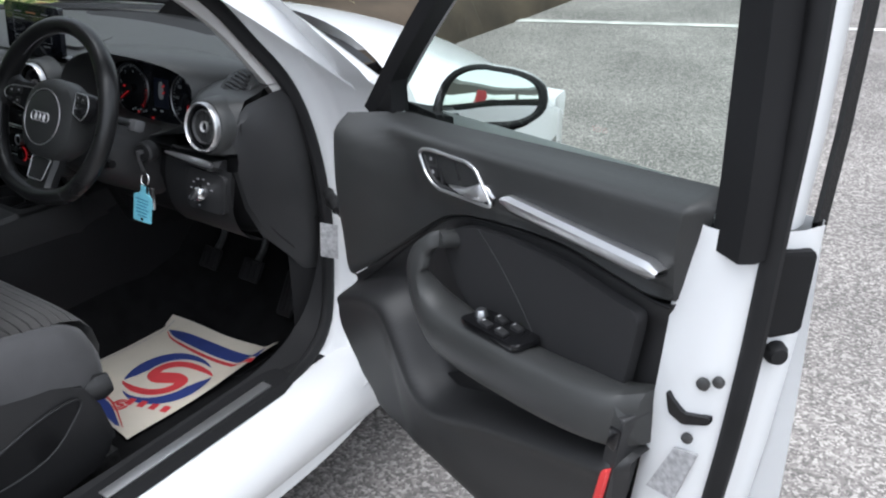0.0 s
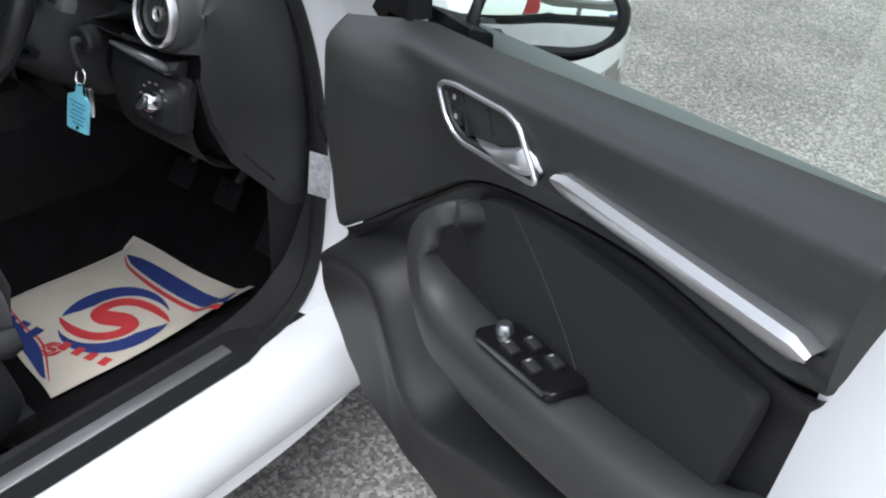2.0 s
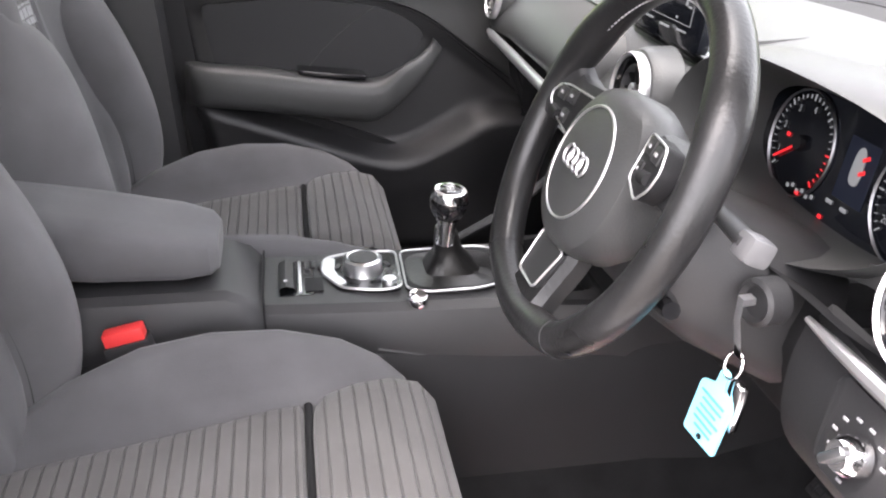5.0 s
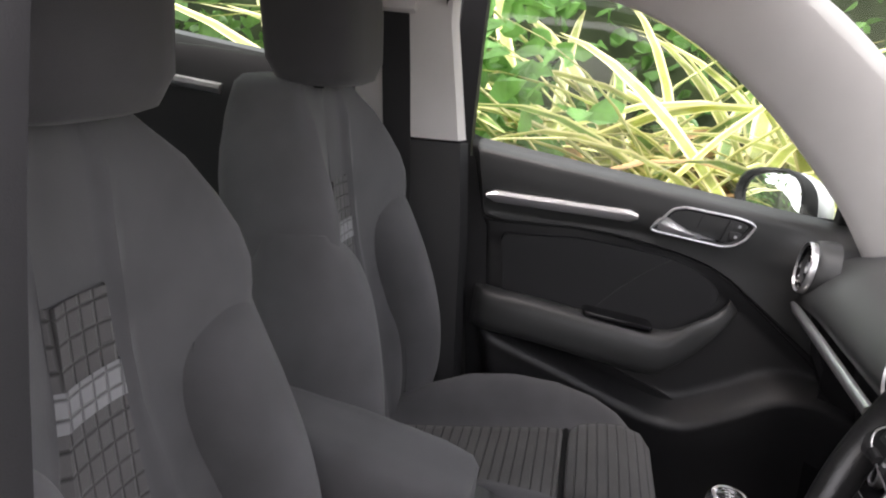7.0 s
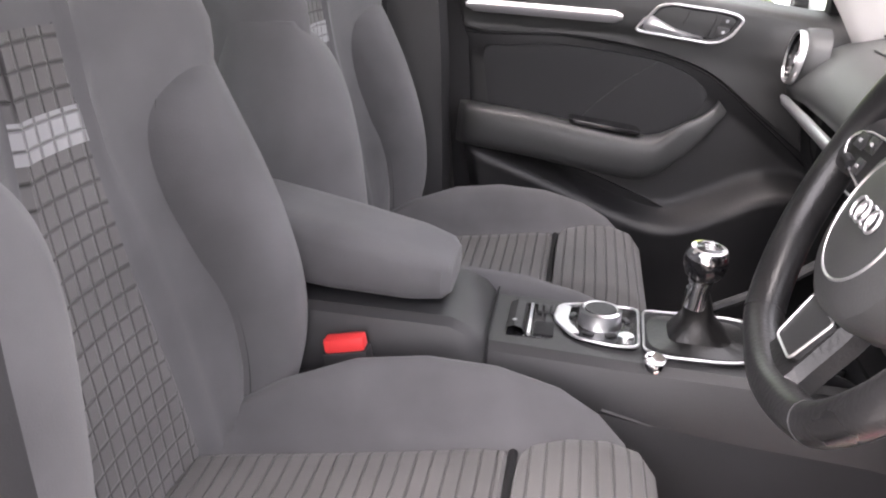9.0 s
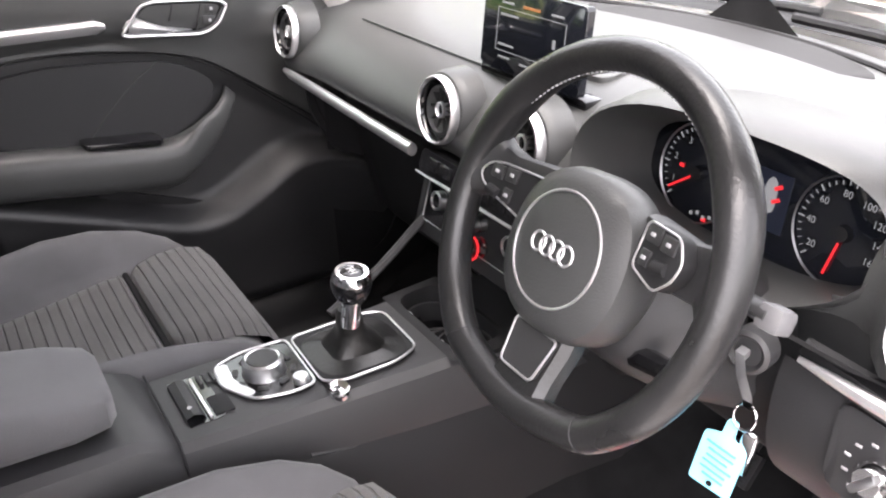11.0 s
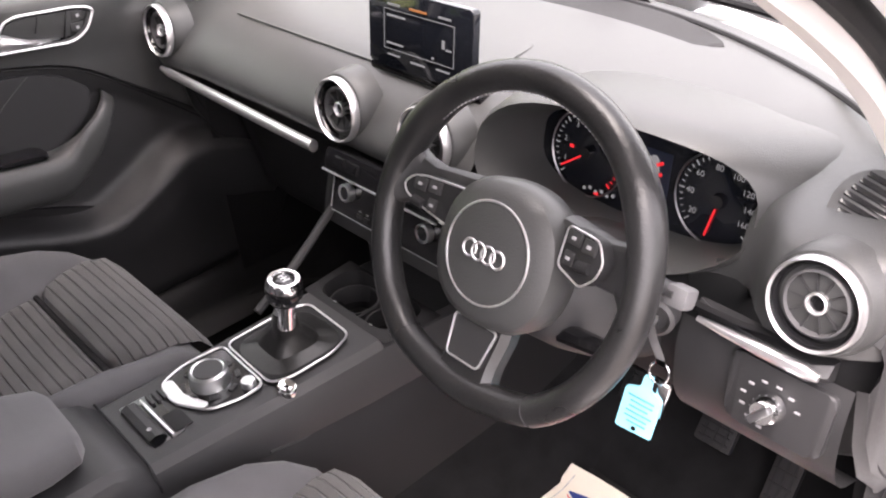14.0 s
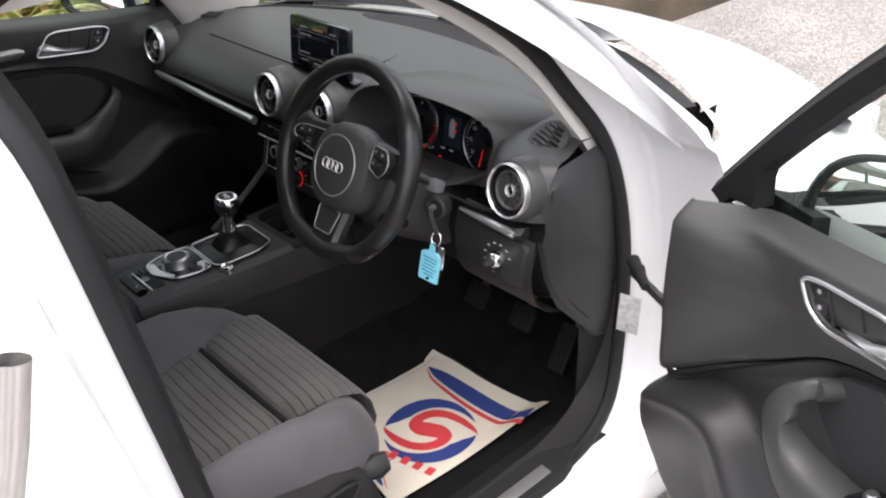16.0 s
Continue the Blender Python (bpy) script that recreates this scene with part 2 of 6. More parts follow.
M_TYRE = mat("tyre_rubber", (0.02, 0.02, 0.02), 0.8, 0, 0.4, 200, 0.2, 20)
M_LEAF1 = leaf_mat("flax_leaf", (0.15, 0.24, 0.06), (0.76, 0.72, 0.38))
M_LEAF2 = leaf_mat("flax_leaf_yellow", (0.34, 0.38, 0.10), (0.82, 0.74, 0.42))
M_LEAF3 = leaf_mat("flax_leaf_dry", (0.42, 0.26, 0.13), (0.62, 0.36, 0.17))
M_BROAD = leaf_mat("broad_leaf", (0.11, 0.24, 0.06), (0.16, 0.30, 0.09))
M_SOIL = mat("soil", (0.06, 0.045, 0.03), 1, 0, 1, 30, 0.4, 3)


# ---- mesh helpers ----
SPACE = {}


def thing(name, m=None, label="", category="", group="", kind="", local=False):
    """A top-level Empty. Parts are given in world places, or in the thing's own space if local."""
    ob = new(name)
    m = m if m is not None else Matrix()
    ob.matrix_world = m
    SPACE[ob] = Matrix() if local else m.inverted()
    ob.empty_display_size = 0.05
    return tagged(ob, label, category, group, kind)


def finish(bm, sharp=38):
    bmesh.ops.remove_doubles(bm, verts=bm.verts, dist=1e-5)
    bmesh.ops.recalc_face_normals(bm, faces=bm.faces)
    lim = radians(sharp)
    for f in bm.faces:
        f.smooth = True
    for e in bm.edges:
        e.smooth = len(e.link_faces) == 2 and e.calc_face_angle(0) < lim


def part(name, bm, material, parent, label="", sharp=38):
    me = bpy.data.meshes.new(name)
    finish(bm, sharp)
    bm.transform(SPACE[parent])
    bm.to_mesh(me)
    bm.free()
    me.materials.append(material)
    ob = new(name, me)
    ob.parent = parent
    SPACE[ob] = SPACE[parent]
    return tagged(ob, label)


def solo(name, bm, material, label="", category="", group="", kind="", sharp=38):
    me = bpy.data.meshes.new(name)
    finish(bm, sharp)
    bm.to_mesh(me)
    bm.free()
    me.materials.append(material)
    ob = new(name, me)
    SPACE[ob] = Matrix()
    return tagged(ob, label, category, group, kind)


def V(*a):
    return Vector(a)


def spline(pts, n=8, closed=False):
    """Catmull-Rom through a few points of any dimension."""
    p = [np.array(q, float) for q in pts]
    k = len(p)
    out = []
    last = k if closed else k - 1
    for i in range(last):
        if closed:
            a, b, c, d = p[i - 1], p[i], p[(i + 1) % k], p[(i + 2) % k]
        else:
            b, c = p[i], p[i + 1]
            a = p[i - 1] if i else 2 * b - c
            d = p[i + 2] if i + 2 < k else 2 * c - b
        for j in range(n):
            t = j / n
            out.append(0.5 * (2 * b + (c - a) * t + (2 * a - 5 * b + 4 * c - d) * t * t + (3 * b - a - 3 * c + d) * t ** 3))
    if not closed:
        out.append(p[-1])
    return [tuple(float(x) for x in q) for q in out]


def loft(rows, ring=True, caps=True, bm=None, wrap=False):
    """Skin over rows of equally many points."""
    bm = bm or bmesh.new()
    vs = [[bm.verts.new(q) for q in r] for r in rows]
    n = len(rows[0])
    pairs = list(zip(vs, vs[1:])) + ([(vs[-1], vs[0])] if wrap else [])
    for a, b in pairs:
        for i in range(n if ring else n - 1):
            j = (i + 1) % n
            quad = []
            for v in (a[i], a[j], b[j], b[i]):
                if v not in quad:
                    quad.append(v)
            if len(quad) > 2:
                bm.faces.new(quad)
    if ring and caps and not wrap:
        bm.faces.new(vs[0][::-1])
        bm.faces.new(vs[-1])
    return bm


def tube(pts, r, seg=10, closed=False, flat=1.0, bm=None, up=(0, 0, 1)):
    """Round (or flattened) bar along points; r may be a list."""
    P = [Vector(q) for q in pts]
    n = len(P)
    rs = r if isinstance(r, (list, tuple)) else [r] * n
    rows = []
    side = None
    for i in range(n):
        a = P[i - 1] if (i or closed) else P[i]
        b = P[(i + 1) % n] if (i + 1 < n or closed) else P[i]
        t = (b - a).normalized()
        if side is None:
            side = t.cross(Vector(up))
            if side.length < 1e-3:
                side = t.cross(Vector((1, 0, 0)))
        side = (side - t * side.dot(t)).normalized()
        w = t.cross(side)
        rows.append([P[i] + rs[i] * (math.cos(k) * side + flat * math.sin(k) * w) for k in [2 * math.pi * j / seg for j in range(seg)]])
    return loft(rows, True, not closed, bm, wrap=closed)


def box(c, s, bevel=0.004, m=None, seg=2, bm=None):
    bb = bmesh.new()
    bmesh.ops.create_cube(bb, size=1)
    bmesh.ops.scale(bb, vec=s, verts=bb.verts)
    if bevel:
        bmesh.ops.bevel(bb, geom=bb.edges[:], offset=min(bevel, 0.48 * min(s)), segments=seg, affect='EDGES', profile=0.6)
    bmesh.ops.translate(bb, vec=c, verts=bb.verts)
    if m is not None:
        bb.transform(m)
    if bm is None:
        return bb
    return merge(bm, bb)


def merge(bm, other):
    me = bpy.data.meshes.new("tmp")
    other.to_mesh(me)
    other.free()
    bm.from_mesh(me)
    bpy.data.meshes.remove(me)
    return bm


def lathe(profile, m, seg=32, bm=None):
    """Profile of (radius, height) turned about the local z of m."""
    rows = []
    for k in range(seg):
        a = 2 * math.pi * k / seg
        rows.append([m @ V(r * math.cos(a), r * math.sin(a), h) for r, h in profile])
    return loft(rows, False, False, bm, wrap=True)


def slab(outline, t0, t1, m, bevel=0.004, seg=2, bm=None):
    """Outline in local x, z of m, extruded over local y from t0 to t1, with rounded rims."""
    bb = bmesh.new()
    a = [bb.verts.new((x, t0, z)) for x, z in outline]
    b = [bb.verts.new((x, t1, z)) for x, z in outline]
    n = len(outline)
    f0 = bb.faces.new(a)
    f1 = bb.faces.new(b[::-1])
    for i in range(n):
        bb.faces.new((a[i], b[i], b[(i + 1) % n], a[(i + 1) % n]))
    if bevel:
        rim = [e for e in f0.edges]
        bmesh.ops.bevel(bb, geom=rim, offset=bevel, segments=seg, affect='EDGES', profile=0.5)
    bmesh.ops.triangulate(bb, faces=[f for f in bb.faces if len(f.verts) > 4])
    bb.transform(m)
    if bm is None:
        return bb
    return merge(bm, bb)


def ringframe(outline, w, t0, t1, m, r=None, bm=None):
    """A raised closed bezel that follows an outline in local x, z of m."""
    pts = [m @ V(x, (t0 + t1) / 2, z) for x, z in outline]
    return tube(pts, w, 8, True, 1.0, bm, up=m.to_3x3() @ V(0, 1, 0))


def rounded(pts, n=6):
    """Closed smooth outline through 2D corners."""
    return spline(pts, n, True)


def corner_round(pts, r=0.01, n=4):
    """Polygon whose corners are cut round with radius about r."""
    out = []
    k = len(pts)
    for i in range(k):
        p, a, b = (np.array(q, float) for q in (pts[i], pts[i - 1], pts[(i + 1) % k]))
        da, db = a - p, b - p
        la, lb = np.linalg.norm(da), np.linalg.norm(db)
        q = min(r, 0.45 * la, 0.45 * lb)
        s, e = p + da / la * q, p + db / lb * q
        for j in range(n + 1):
            t = j / n
            out.append(tuple((1 - t) ** 2 * s + 2 * t * (1 - t) * p + t * t * e))
    return out


def aim(c, normal, up=(0, 0, 1)):
    """Frame at c whose local z is normal and local y is near up."""
    z = Vector(normal).normalized()
    x = Vector(up).cross(z).normalized()
    y = z.cross(x)
    m = Matrix((x, y, z)).transposed().to_4x4()
    m.translation = Vector(c)
    return m


def facing(c, normal, up=(0, 0, 1)):
    """Frame for slab(): local -y is the normal (seen side), local z near up."""
    z = Vector(normal).normalized()
    x = Vector(up).cross(z).normalized()
    y = z.cross(x)
    m = Matrix((x, -z, y)).transposed().to_4x4()
    m.translation = Vector(c)
    return m


def smooth(a, b, x):
    t = min(1, max(0, (x - a) / (b - a)))
    return t * t * (3 - 2 * t)


# ---- ground and surroundings ----
bm = bmesh.new()
bmesh.ops.create_grid(bm, x_segments=8, y_segments=8, size=300)
solo("ground", bm, M_ASPHALT, "grey speckled tarmac car park surface", "ground", kind="structure")
for x0, y0, x1, y1, w in ((-12, 0.9, 12, 10.5, 0.09), (-30, 16, 30, 16.6, 0.1)):
    a, b = V(x0, y0, 0.004), V(x1, y1, 0.004)
    s = (b - a).cross(V(0, 0, 1)).normalized() * w / 2
    bm = bmesh.new()
    rows = []
    for i in range(41):
        c = a.lerp(b, i / 40)
        j = 1 + 0.12 * math.sin(i * 2.3)
        rows.append([c - s * j, c + s * j, c + s * j + V(0, 0, 0.003), c - s * j + V(0, 0, 0.003)])
    solo("parking_line", loft(rows), M_LINE, "worn white painted line on the tarmac", "line", "parking lines", "structure")

# ---- car body ----
CX = 0.02
car = thing("car", pose(CX, 0, 0), "white hatchback car with its driver's door wide open", "car")

LOOP = spline([(.75, -.36, .375), (.75, 0, .368), (.745, .2, .375), (.725, .335, .42), (.70, .395, .55), (.695, .405, .7),
               (.69, .385, .85), (.68, .345, .967), (.655, .285, 1.06), (.62, .205, 1.166), (.585, .06, 1.27), (.56, -.12, 1.345),
               (.55, -.35, 1.38), (.565, -.50, 1.378), (.64, -.567, 1.335), (.70, -.550, 1.23), (.735, -.525, 1.0),
               (.745, -.498, .78), (.75, -.465, .5), (.75, -.425, .40)], 5, True)


def body_x(y, z):
    """Half-width of the outer skin."""
    x = .86 + .03 * smooth(.25, .6, z) - .03 * smooth(.85, 1.02, z)
    if z > 1.0:
        x -= (z - 1.0) * .72
    return x - .30 * smooth(.95, 1.75, y) ** 1.5


def mirror_x(q):
    return (2 * CX - q[0], q[1], q[2])


def loop_ring(grow, dx, skin=False, top=1.425):
    """The door opening's outline moved outward by grow and towards the outside by dx."""
    out = []
    n = len(LOOP)
    wide = grow
    for i, (x, y, z) in enumerate(LOOP):
        grow = min(wide, .055) if z > .95 and y > -.5 else wide
        if wide < 0 and z > .96 and y > -.5:
            grow = 0
        a, b = LOOP[i - 1], LOOP[(i + 1) % n]
        ty, tz = b[1] - a[1], b[2] - a[2]
        l = math.hypot(ty, tz)
        ny, nz = tz / l, -ty / l
        yy, zz = y + ny * grow, z + nz * grow
        zz = min(zz, top)
        xx = x + (dx * .05 if wide < 0 and z > .96 and y > -.5 else dx)
        if skin:
            xx = body_x(yy, zz) - .006
        out.append((xx, yy, zz))
    return out


for side in (0, 1):
    f = (lambda r: [mirror_x(q) for q in r]) if side else (lambda r: r)
    # flange and outer frame round the door opening, white near, dark far
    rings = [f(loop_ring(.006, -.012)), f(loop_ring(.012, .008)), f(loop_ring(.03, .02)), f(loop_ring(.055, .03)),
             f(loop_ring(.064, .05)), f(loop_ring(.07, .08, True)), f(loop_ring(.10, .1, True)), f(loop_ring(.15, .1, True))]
    # far side dark instead of white, standing in for its dark gap and seal
    part("door_frame", loft(rings, True, False), M_DARK if side else M_PAINT, car, "painted door aperture of the body, far side coloured dark", 60)
    # rubber seal round the opening
    pts = f(loop_ring(.004, .004))
    part("door_seal", tube(pts, .0125, 10, True, 1.25), M_RUBBER, car, "black rubber door seal")
    rings = [f(loop_ring(-.030, -.05)), f(loop_ring(-.026, -.04)), f(loop_ring(-.018, -.026)), f(loop_ring(-.006, -.01)), f(loop_ring(.004, .004))]
    part("aperture_edging", loft(rings, True, False), M_DARK, car, "black plastic sill and pillar edging")

# sill side skin and floor
for sx in (1, -1):
    g = lambda x: x if sx > 0 else 2 * CX - x
    rows = []
    for i in range(21):
        y = lerp(-1.4, .62, i / 20)
        prof = spline([(.70, .375), (.78, .372), (.83, .36), (.855, .335), (.868, .30), (.862, .265), (.84, .235), (.78, .22)], 3)
        rows.append([(g(x), y, z - .003) for x, z in prof])
    part("sill", loft(rows, False), M_PAINT, car, "white painted lower sill", 60)
bm = bmesh.new()
rows = []
for i in range(13):
    x = lerp(-.68, .72, i / 12)
    tunnel = .30 * math.exp(-((x - CX) / .13) ** 4)
    edge = .09 * smooth(.60, .70, abs(x - CX))
    rows.append([(x, y, .27 + tunnel * (1 - .4 * smooth(.2, .5, y)) + edge + rise) for y, rise in
                 ((-1.5, .08), (-.9, .06), (-.6, .02), (-.3, 0), (0, 0), (.2, .0), (.32, .01), (.42, .06), (.52, .16), (.62, .32), (.64, .6))])
part("floor_carpet", loft(rows, False), M_CARPET, car, "black carpeted footwell floor")
# sill kick trim, inner sill
part("inner_sill", loft([[(x, y, z) for x, z in spline([(.60, .30), (.655, .31), (.675, .36), (.70, .385), (.735, .388), (.752, .372)], 3)]
                         for y in np.linspace(-.62, .36, 12)], False), M_DARK, car, "ribbed black plastic inner sill")
part("inner_sill", loft([[(2 * CX - x, y, z) for x, z in spline([(.60, .30), (.655, .31), (.675, .36), (.70, .385), (.735, .388), (.80, .372)], 3)] for y in np.linspace(-.62, .50, 12)], False), M_DARK, car, "ribbed black plastic inner sill")
for k in range(3):
    part("sill_rib", tube([(.69 + .012 * k, y, .387 + .001 * k) for y in np.linspace(-.6, .28, 8)], .003, 6), M_DARK, car)
m = Matrix.Translation((0, 0, 0))
plate = part("sill_plate", loft([[(x, y, z) for x, z in ((.702 + .03 * e, .380), (.706 + .03 * e, .396), (.770 - .02 * e, .394), (.775 - .02 * e, .372))]
                                 for y, e in ((-.44, .3), (-.42, 0), (.16, 0), (.195, .5))], False), M_DARK, car, "black sill tread plate")
part("tread_strip", box((0, 0, 0), (.024, .40, .004), .0015, pose(.748, -.06, .3975, 0, 2, 0)), M_SATIN, plate, "brushed aluminium tread strip")

# white pillar behind the seal, hinge side: label and check strap
part("pillar_label", box((0, 0, 0), (.042, .0015, .075), .0005, look((.757, .352, .642), (.9, -.3, .73)) @ pose(0, 0, 0, 90, 0, 0)), M_STICKER, car,
     "small grey printed label on the pillar")
part("check_strap", loft([[(lerp(.735, .86, t), lerp(.375, .335, t), lerp(.718, .70, t) + dz) for dz in (-.008, .008)] +
                          [(lerp(.735, .86, t) + .003, lerp(.375, .335, t) + .009, lerp(.718, .70, t) + dz) for dz in (.008, -.008)] for t in np.linspace(0, 1, 6)]),
     M_STEEL, car, "dark steel door check strap")
part("cable_boot", tube(spline([(.735, .385, .735), (.77, .36, .732), (.80, .335, .728)], 4), [.013, .0125, .011, .0135, .011, .0095, .010, .009, .008], 10), M_RUBBER, car, "black rubber cable boot")

# outer skins: front wing, rear door, roof, pillars
for sx in (1, -1):
    g = (lambda q: q) if sx > 0 else mirror_x
    # wing with its wheel arch
    bm = bmesh.new()
    grid = []
    for i in range(25):
        z = lerp(.22, .93, i / 24)
        cap = lambda y: .935 - .34 * smooth(.5, 1.7, y)
        grid.append([bm.verts.new(g((body_x(y, z) - .02 * smooth(.8, .95, z) - .5 * max(0, z - cap(y)) - (.05 if i == 24 else 0), y, min(z, cap(y))))) for y in np.linspace(.47, 1.75, 33)])
    for i in range(24):
        for j in range(32):
            y = lerp(.47, 1.75, (j + .5) / 32)
            z = lerp(.22, .93, (i + .5) / 24)
            if math.hypot(y - 1.02, z - .31) > .36:
                bm.faces.new((grid[i][j], grid[i][j + 1], grid[i + 1][j + 1], grid[i + 1][j]))
    loose = [v for v in bm.verts if not v.link_faces]
    bmesh.ops.delete(bm, geom=loose, context='VERTS')
    part("front_wing", bm, M_PAINT, car, "white front wing", 60)
    # rear door: outer skin closed behind the pillar
    rows = []
    for i in range(25):
        z = lerp(.30, 1.06, i / 24)
        lean = -.575 - .05 * smooth(.3, 1.1, z)
        rows.append([g((body_x(y, z) + .0, y, z)) for y in np.linspace(lean, -1.55, 12)])
    part("rear_door_skin", loft(rows, False), M_PAINT, car, "white rear door, closed", 60)
    rows = []
    for i in range(9):
        t = i / 8
        z = lerp(1.06, 1.36, t)
        y0 = lerp(-.63, -.66, t)
        rows.append([g((body_x(y, z) - .02, y, z)) for y in np.linspace(y0, y0 - .05, 3)])
    part("rear_window_frame", loft(rows, False), M_PAINT, car, "white rear door window frame", 60)
    rg = part("rear_window", loft([[g((body_x(y, z) - .03, y, z)) for y in np.linspace(-.70, -1.5, 6)] for z in np.linspace(1.06, 1.37, 6)], False), M_GLASS, car, "rear door window glass")
    rg.visible_shadow = False
    # wheel
    wm = pose(CX + sx * .77, 1.02, .31, 0, 90, 0)
    wheel = part("wheel", lathe([(.20, -.10), (.29, -.105), (.315, -.08), (.317, 0), (.315, .08), (.29, .105), (.20, .10)], wm, 40), M_TYRE, car, "black tyre on an alloy rim")
    bm = lathe([(.0, .04), (.03, .07 * sx), (.05, .06 * sx), (.18, .085 * sx), (.205, .10 * sx), (.205, -.09)], wm, 20)
    part("rim", bm, M_ALU, wheel, "silver alloy rim")
# gloss black trim at the front edge of the rear door window, silvered for reflected sky
bm = tube([(.905, -.668, 1.175), (.902, -.69, 1.10), (.90, -.715, 1.03), (.897, -.74, .96)], .012, 10, flat=1.4)
part("door_edge_trim", bm, M_CHROME, car, "gloss black rear door edge trim, coloured silver for reflected sky")

# roof skin and headliner
rows, rows2 = [], []
for i in range(15):
    t = i / 14
    x = lerp(-.56, .60, t)
    k = abs(x - CX) / .58
    rows.append([(x, y, 1.505 - .045 * k ** 3 - .05 * smooth(-.2, .12, y)) for y in np.linspace(.10 - .18 * k * k, -1.7, 12)])
    rows2.append([(x, y, 1.482 - .03 * k ** 3 - .05 * smooth(-.2, .10, y)) for y in np.linspace(.07 - .18 * k * k, -1.7, 12)])
part("roof", loft(rows, False), M_PAINT, car, "white roof panel", 60)
part("headliner", loft(rows2, False), M_LIGHTTRIM, car, "light grey cloth headliner")

# A pillars: inside trim, outside skin; B pillars: light trim above, black below
APATH = spline([(.675, .37, .955), (.655, .325, 1.03), (.625, .245, 1.14), (.59, .11, 1.25), (.56, -.05, 1.335), (.545, -.25, 1.375), (.545, -.5, 1.375)], 6)
for sx in (1, -1):
    g = (lambda q: q) if sx > 0 else mirror_x
    rows = []
    path_a = APATH if sx > 0 else spline([(.675, .37, .955), (.655, .325, 1.03), (.625, .245, 1.14), (.59, .12, 1.265), (.56, -.03, 1.375), (.545, -.2, 1.435), (.545, -.5, 1.46)], 6)
    for i, (x, y, z) in enumerate(path_a):
        w = lerp(.085, .06, i / (len(APATH) - 1))
        lo = .072 if sx < 0 else .024
        rows.append([g(q) for q in ((x + .005, y - .01 - lo, z - lo), (x - .018, y - .012 - lo * .8, z - .004 - lo * .8), (x - .04, y + .01, z + .0), (x - .055, y + w * .7, z + .012), (x - .05, y + w, z + .03), (x + .0, y + w, z + .03))])
    part("a_pillar_trim", loft(rows, True, True), M_LIGHTTRIM, car, "light grey pillar and roof rail trim", 50)
    rows = []
    for i, (x, y, z) in enumerate(spline([(.80, .50, .945), (.765, .45, 1.0), (.72, .34, 1.10), (.67, .19, 1.22), (.63, .02, 1.325), (.60, -.2, 1.39), (.60, -.7, 1.41), (.60, -1.75, 1.40)], 5)):
        rows.append([g(q) for q in ((x + .02, y - .05, z - .02), (x + .015, y - .02, z + .012), (x - .02, y + .015, z + .02), (x - .05, y + .03, z + .015), (x - .055, y + .02, z))])
    part("a_pillar_skin", loft(rows, False), M_PAINT, car, "white windscreen pillar", 60)
    part("pillar_gasket", tube([g((x - .058, y + .03, z + .017)) for x, y, z in spline([(.80, .50, .945), (.765, .45, 1.0), (.72, .34, 1.10), (.67, .19, 1.22), (.63, .02, 1.325)], 5)], .006, 8), M_RUBBER, car, "black windscreen gasket")
    if sx < 0:
        rows = []
        for z, x, yc, w in ((1.09, .655, -.60, .105), (1.20, .64, -.61, .10), (1.30, .60, -.615, .095), (1.38, .565, -.615, .10), (1.46, .53, -.61, .11)):
            rows.append([g(q) for q in ((x + .03, yc + w, z), (x, yc + w * .9, z), (x - .015, yc + w * .3, z), (x - .015, yc - w * .4, z), (x + .005, yc - w, z), (x + .04, yc - w, z))])
        part("b_pillar_trim", loft(rows, True), M_LIGHTTRIM, car, "light grey upper centre pillar trim")
        rows = []
        for z, x, yc, w in ((.36, .68, -.56, .11), (.6, .675, -.57, .11), (.9, .67, -.585, .11), (1.085, .657, -.60, .11)):
            rows.append([g(q) for q in ((x + .03, yc + w, z), (x, yc + w * .9, z), (x - .015, yc + w * .3, z), (x - .015, yc - w * .4, z), (x + .005, yc - w, z), (x + .04, yc - w, z))])
        part("b_pillar_lower", loft(rows, True), M_PLASTIC, car, "black lower centre pillar trim")
        rows = []
        for z, x, yc in ((.7, .652, -.60), (1.0, .644, -.612), (1.2, .62, -.625), (1.33, .575, -.628)):
            rows.append([g((x + dx, yc + dy, z)) for dx, dy in ((0, .026), (-.003, .026), (-.003, -.026), (0, -.026))])
        part("seat_belt", loft(rows, True), M_DARKTRIM, car, "black seat belt webbing")
        part("belt_guide", box((0, 0, 0), (.03, .085, .05), .012, pose(*g((.572, -.628, 1.335)), 0, -15, 0)), M_LIGHTTRIM, car, "light grey belt guide loop")
        # rear door inside: belt, strip, panel
        rows = []
        for y in np.linspace(-.70, -1.6, 8):
            zt = 1.13 - (y + .6) * .11
            rows.append([g(q) for q in ((.72, y, zt + .055), (.685, y, zt + .05), (.668, y, zt + .01), (.668, y, zt - .05), (.685, y, zt - .1), (.67, y, .6), (.67, y, .4))])
        part("rear_door_trim", loft(rows, False), M_PLASTIC, car, "black rear door trim panel")
        part("rear_trim_strip", tube([g((.664, y, 1.105 - (y + .6) * .085)) for y in np.linspace(-.98, -1.5, 6)], .011, 8, flat=1.0), M_ALU, car, "brushed aluminium trim strip")

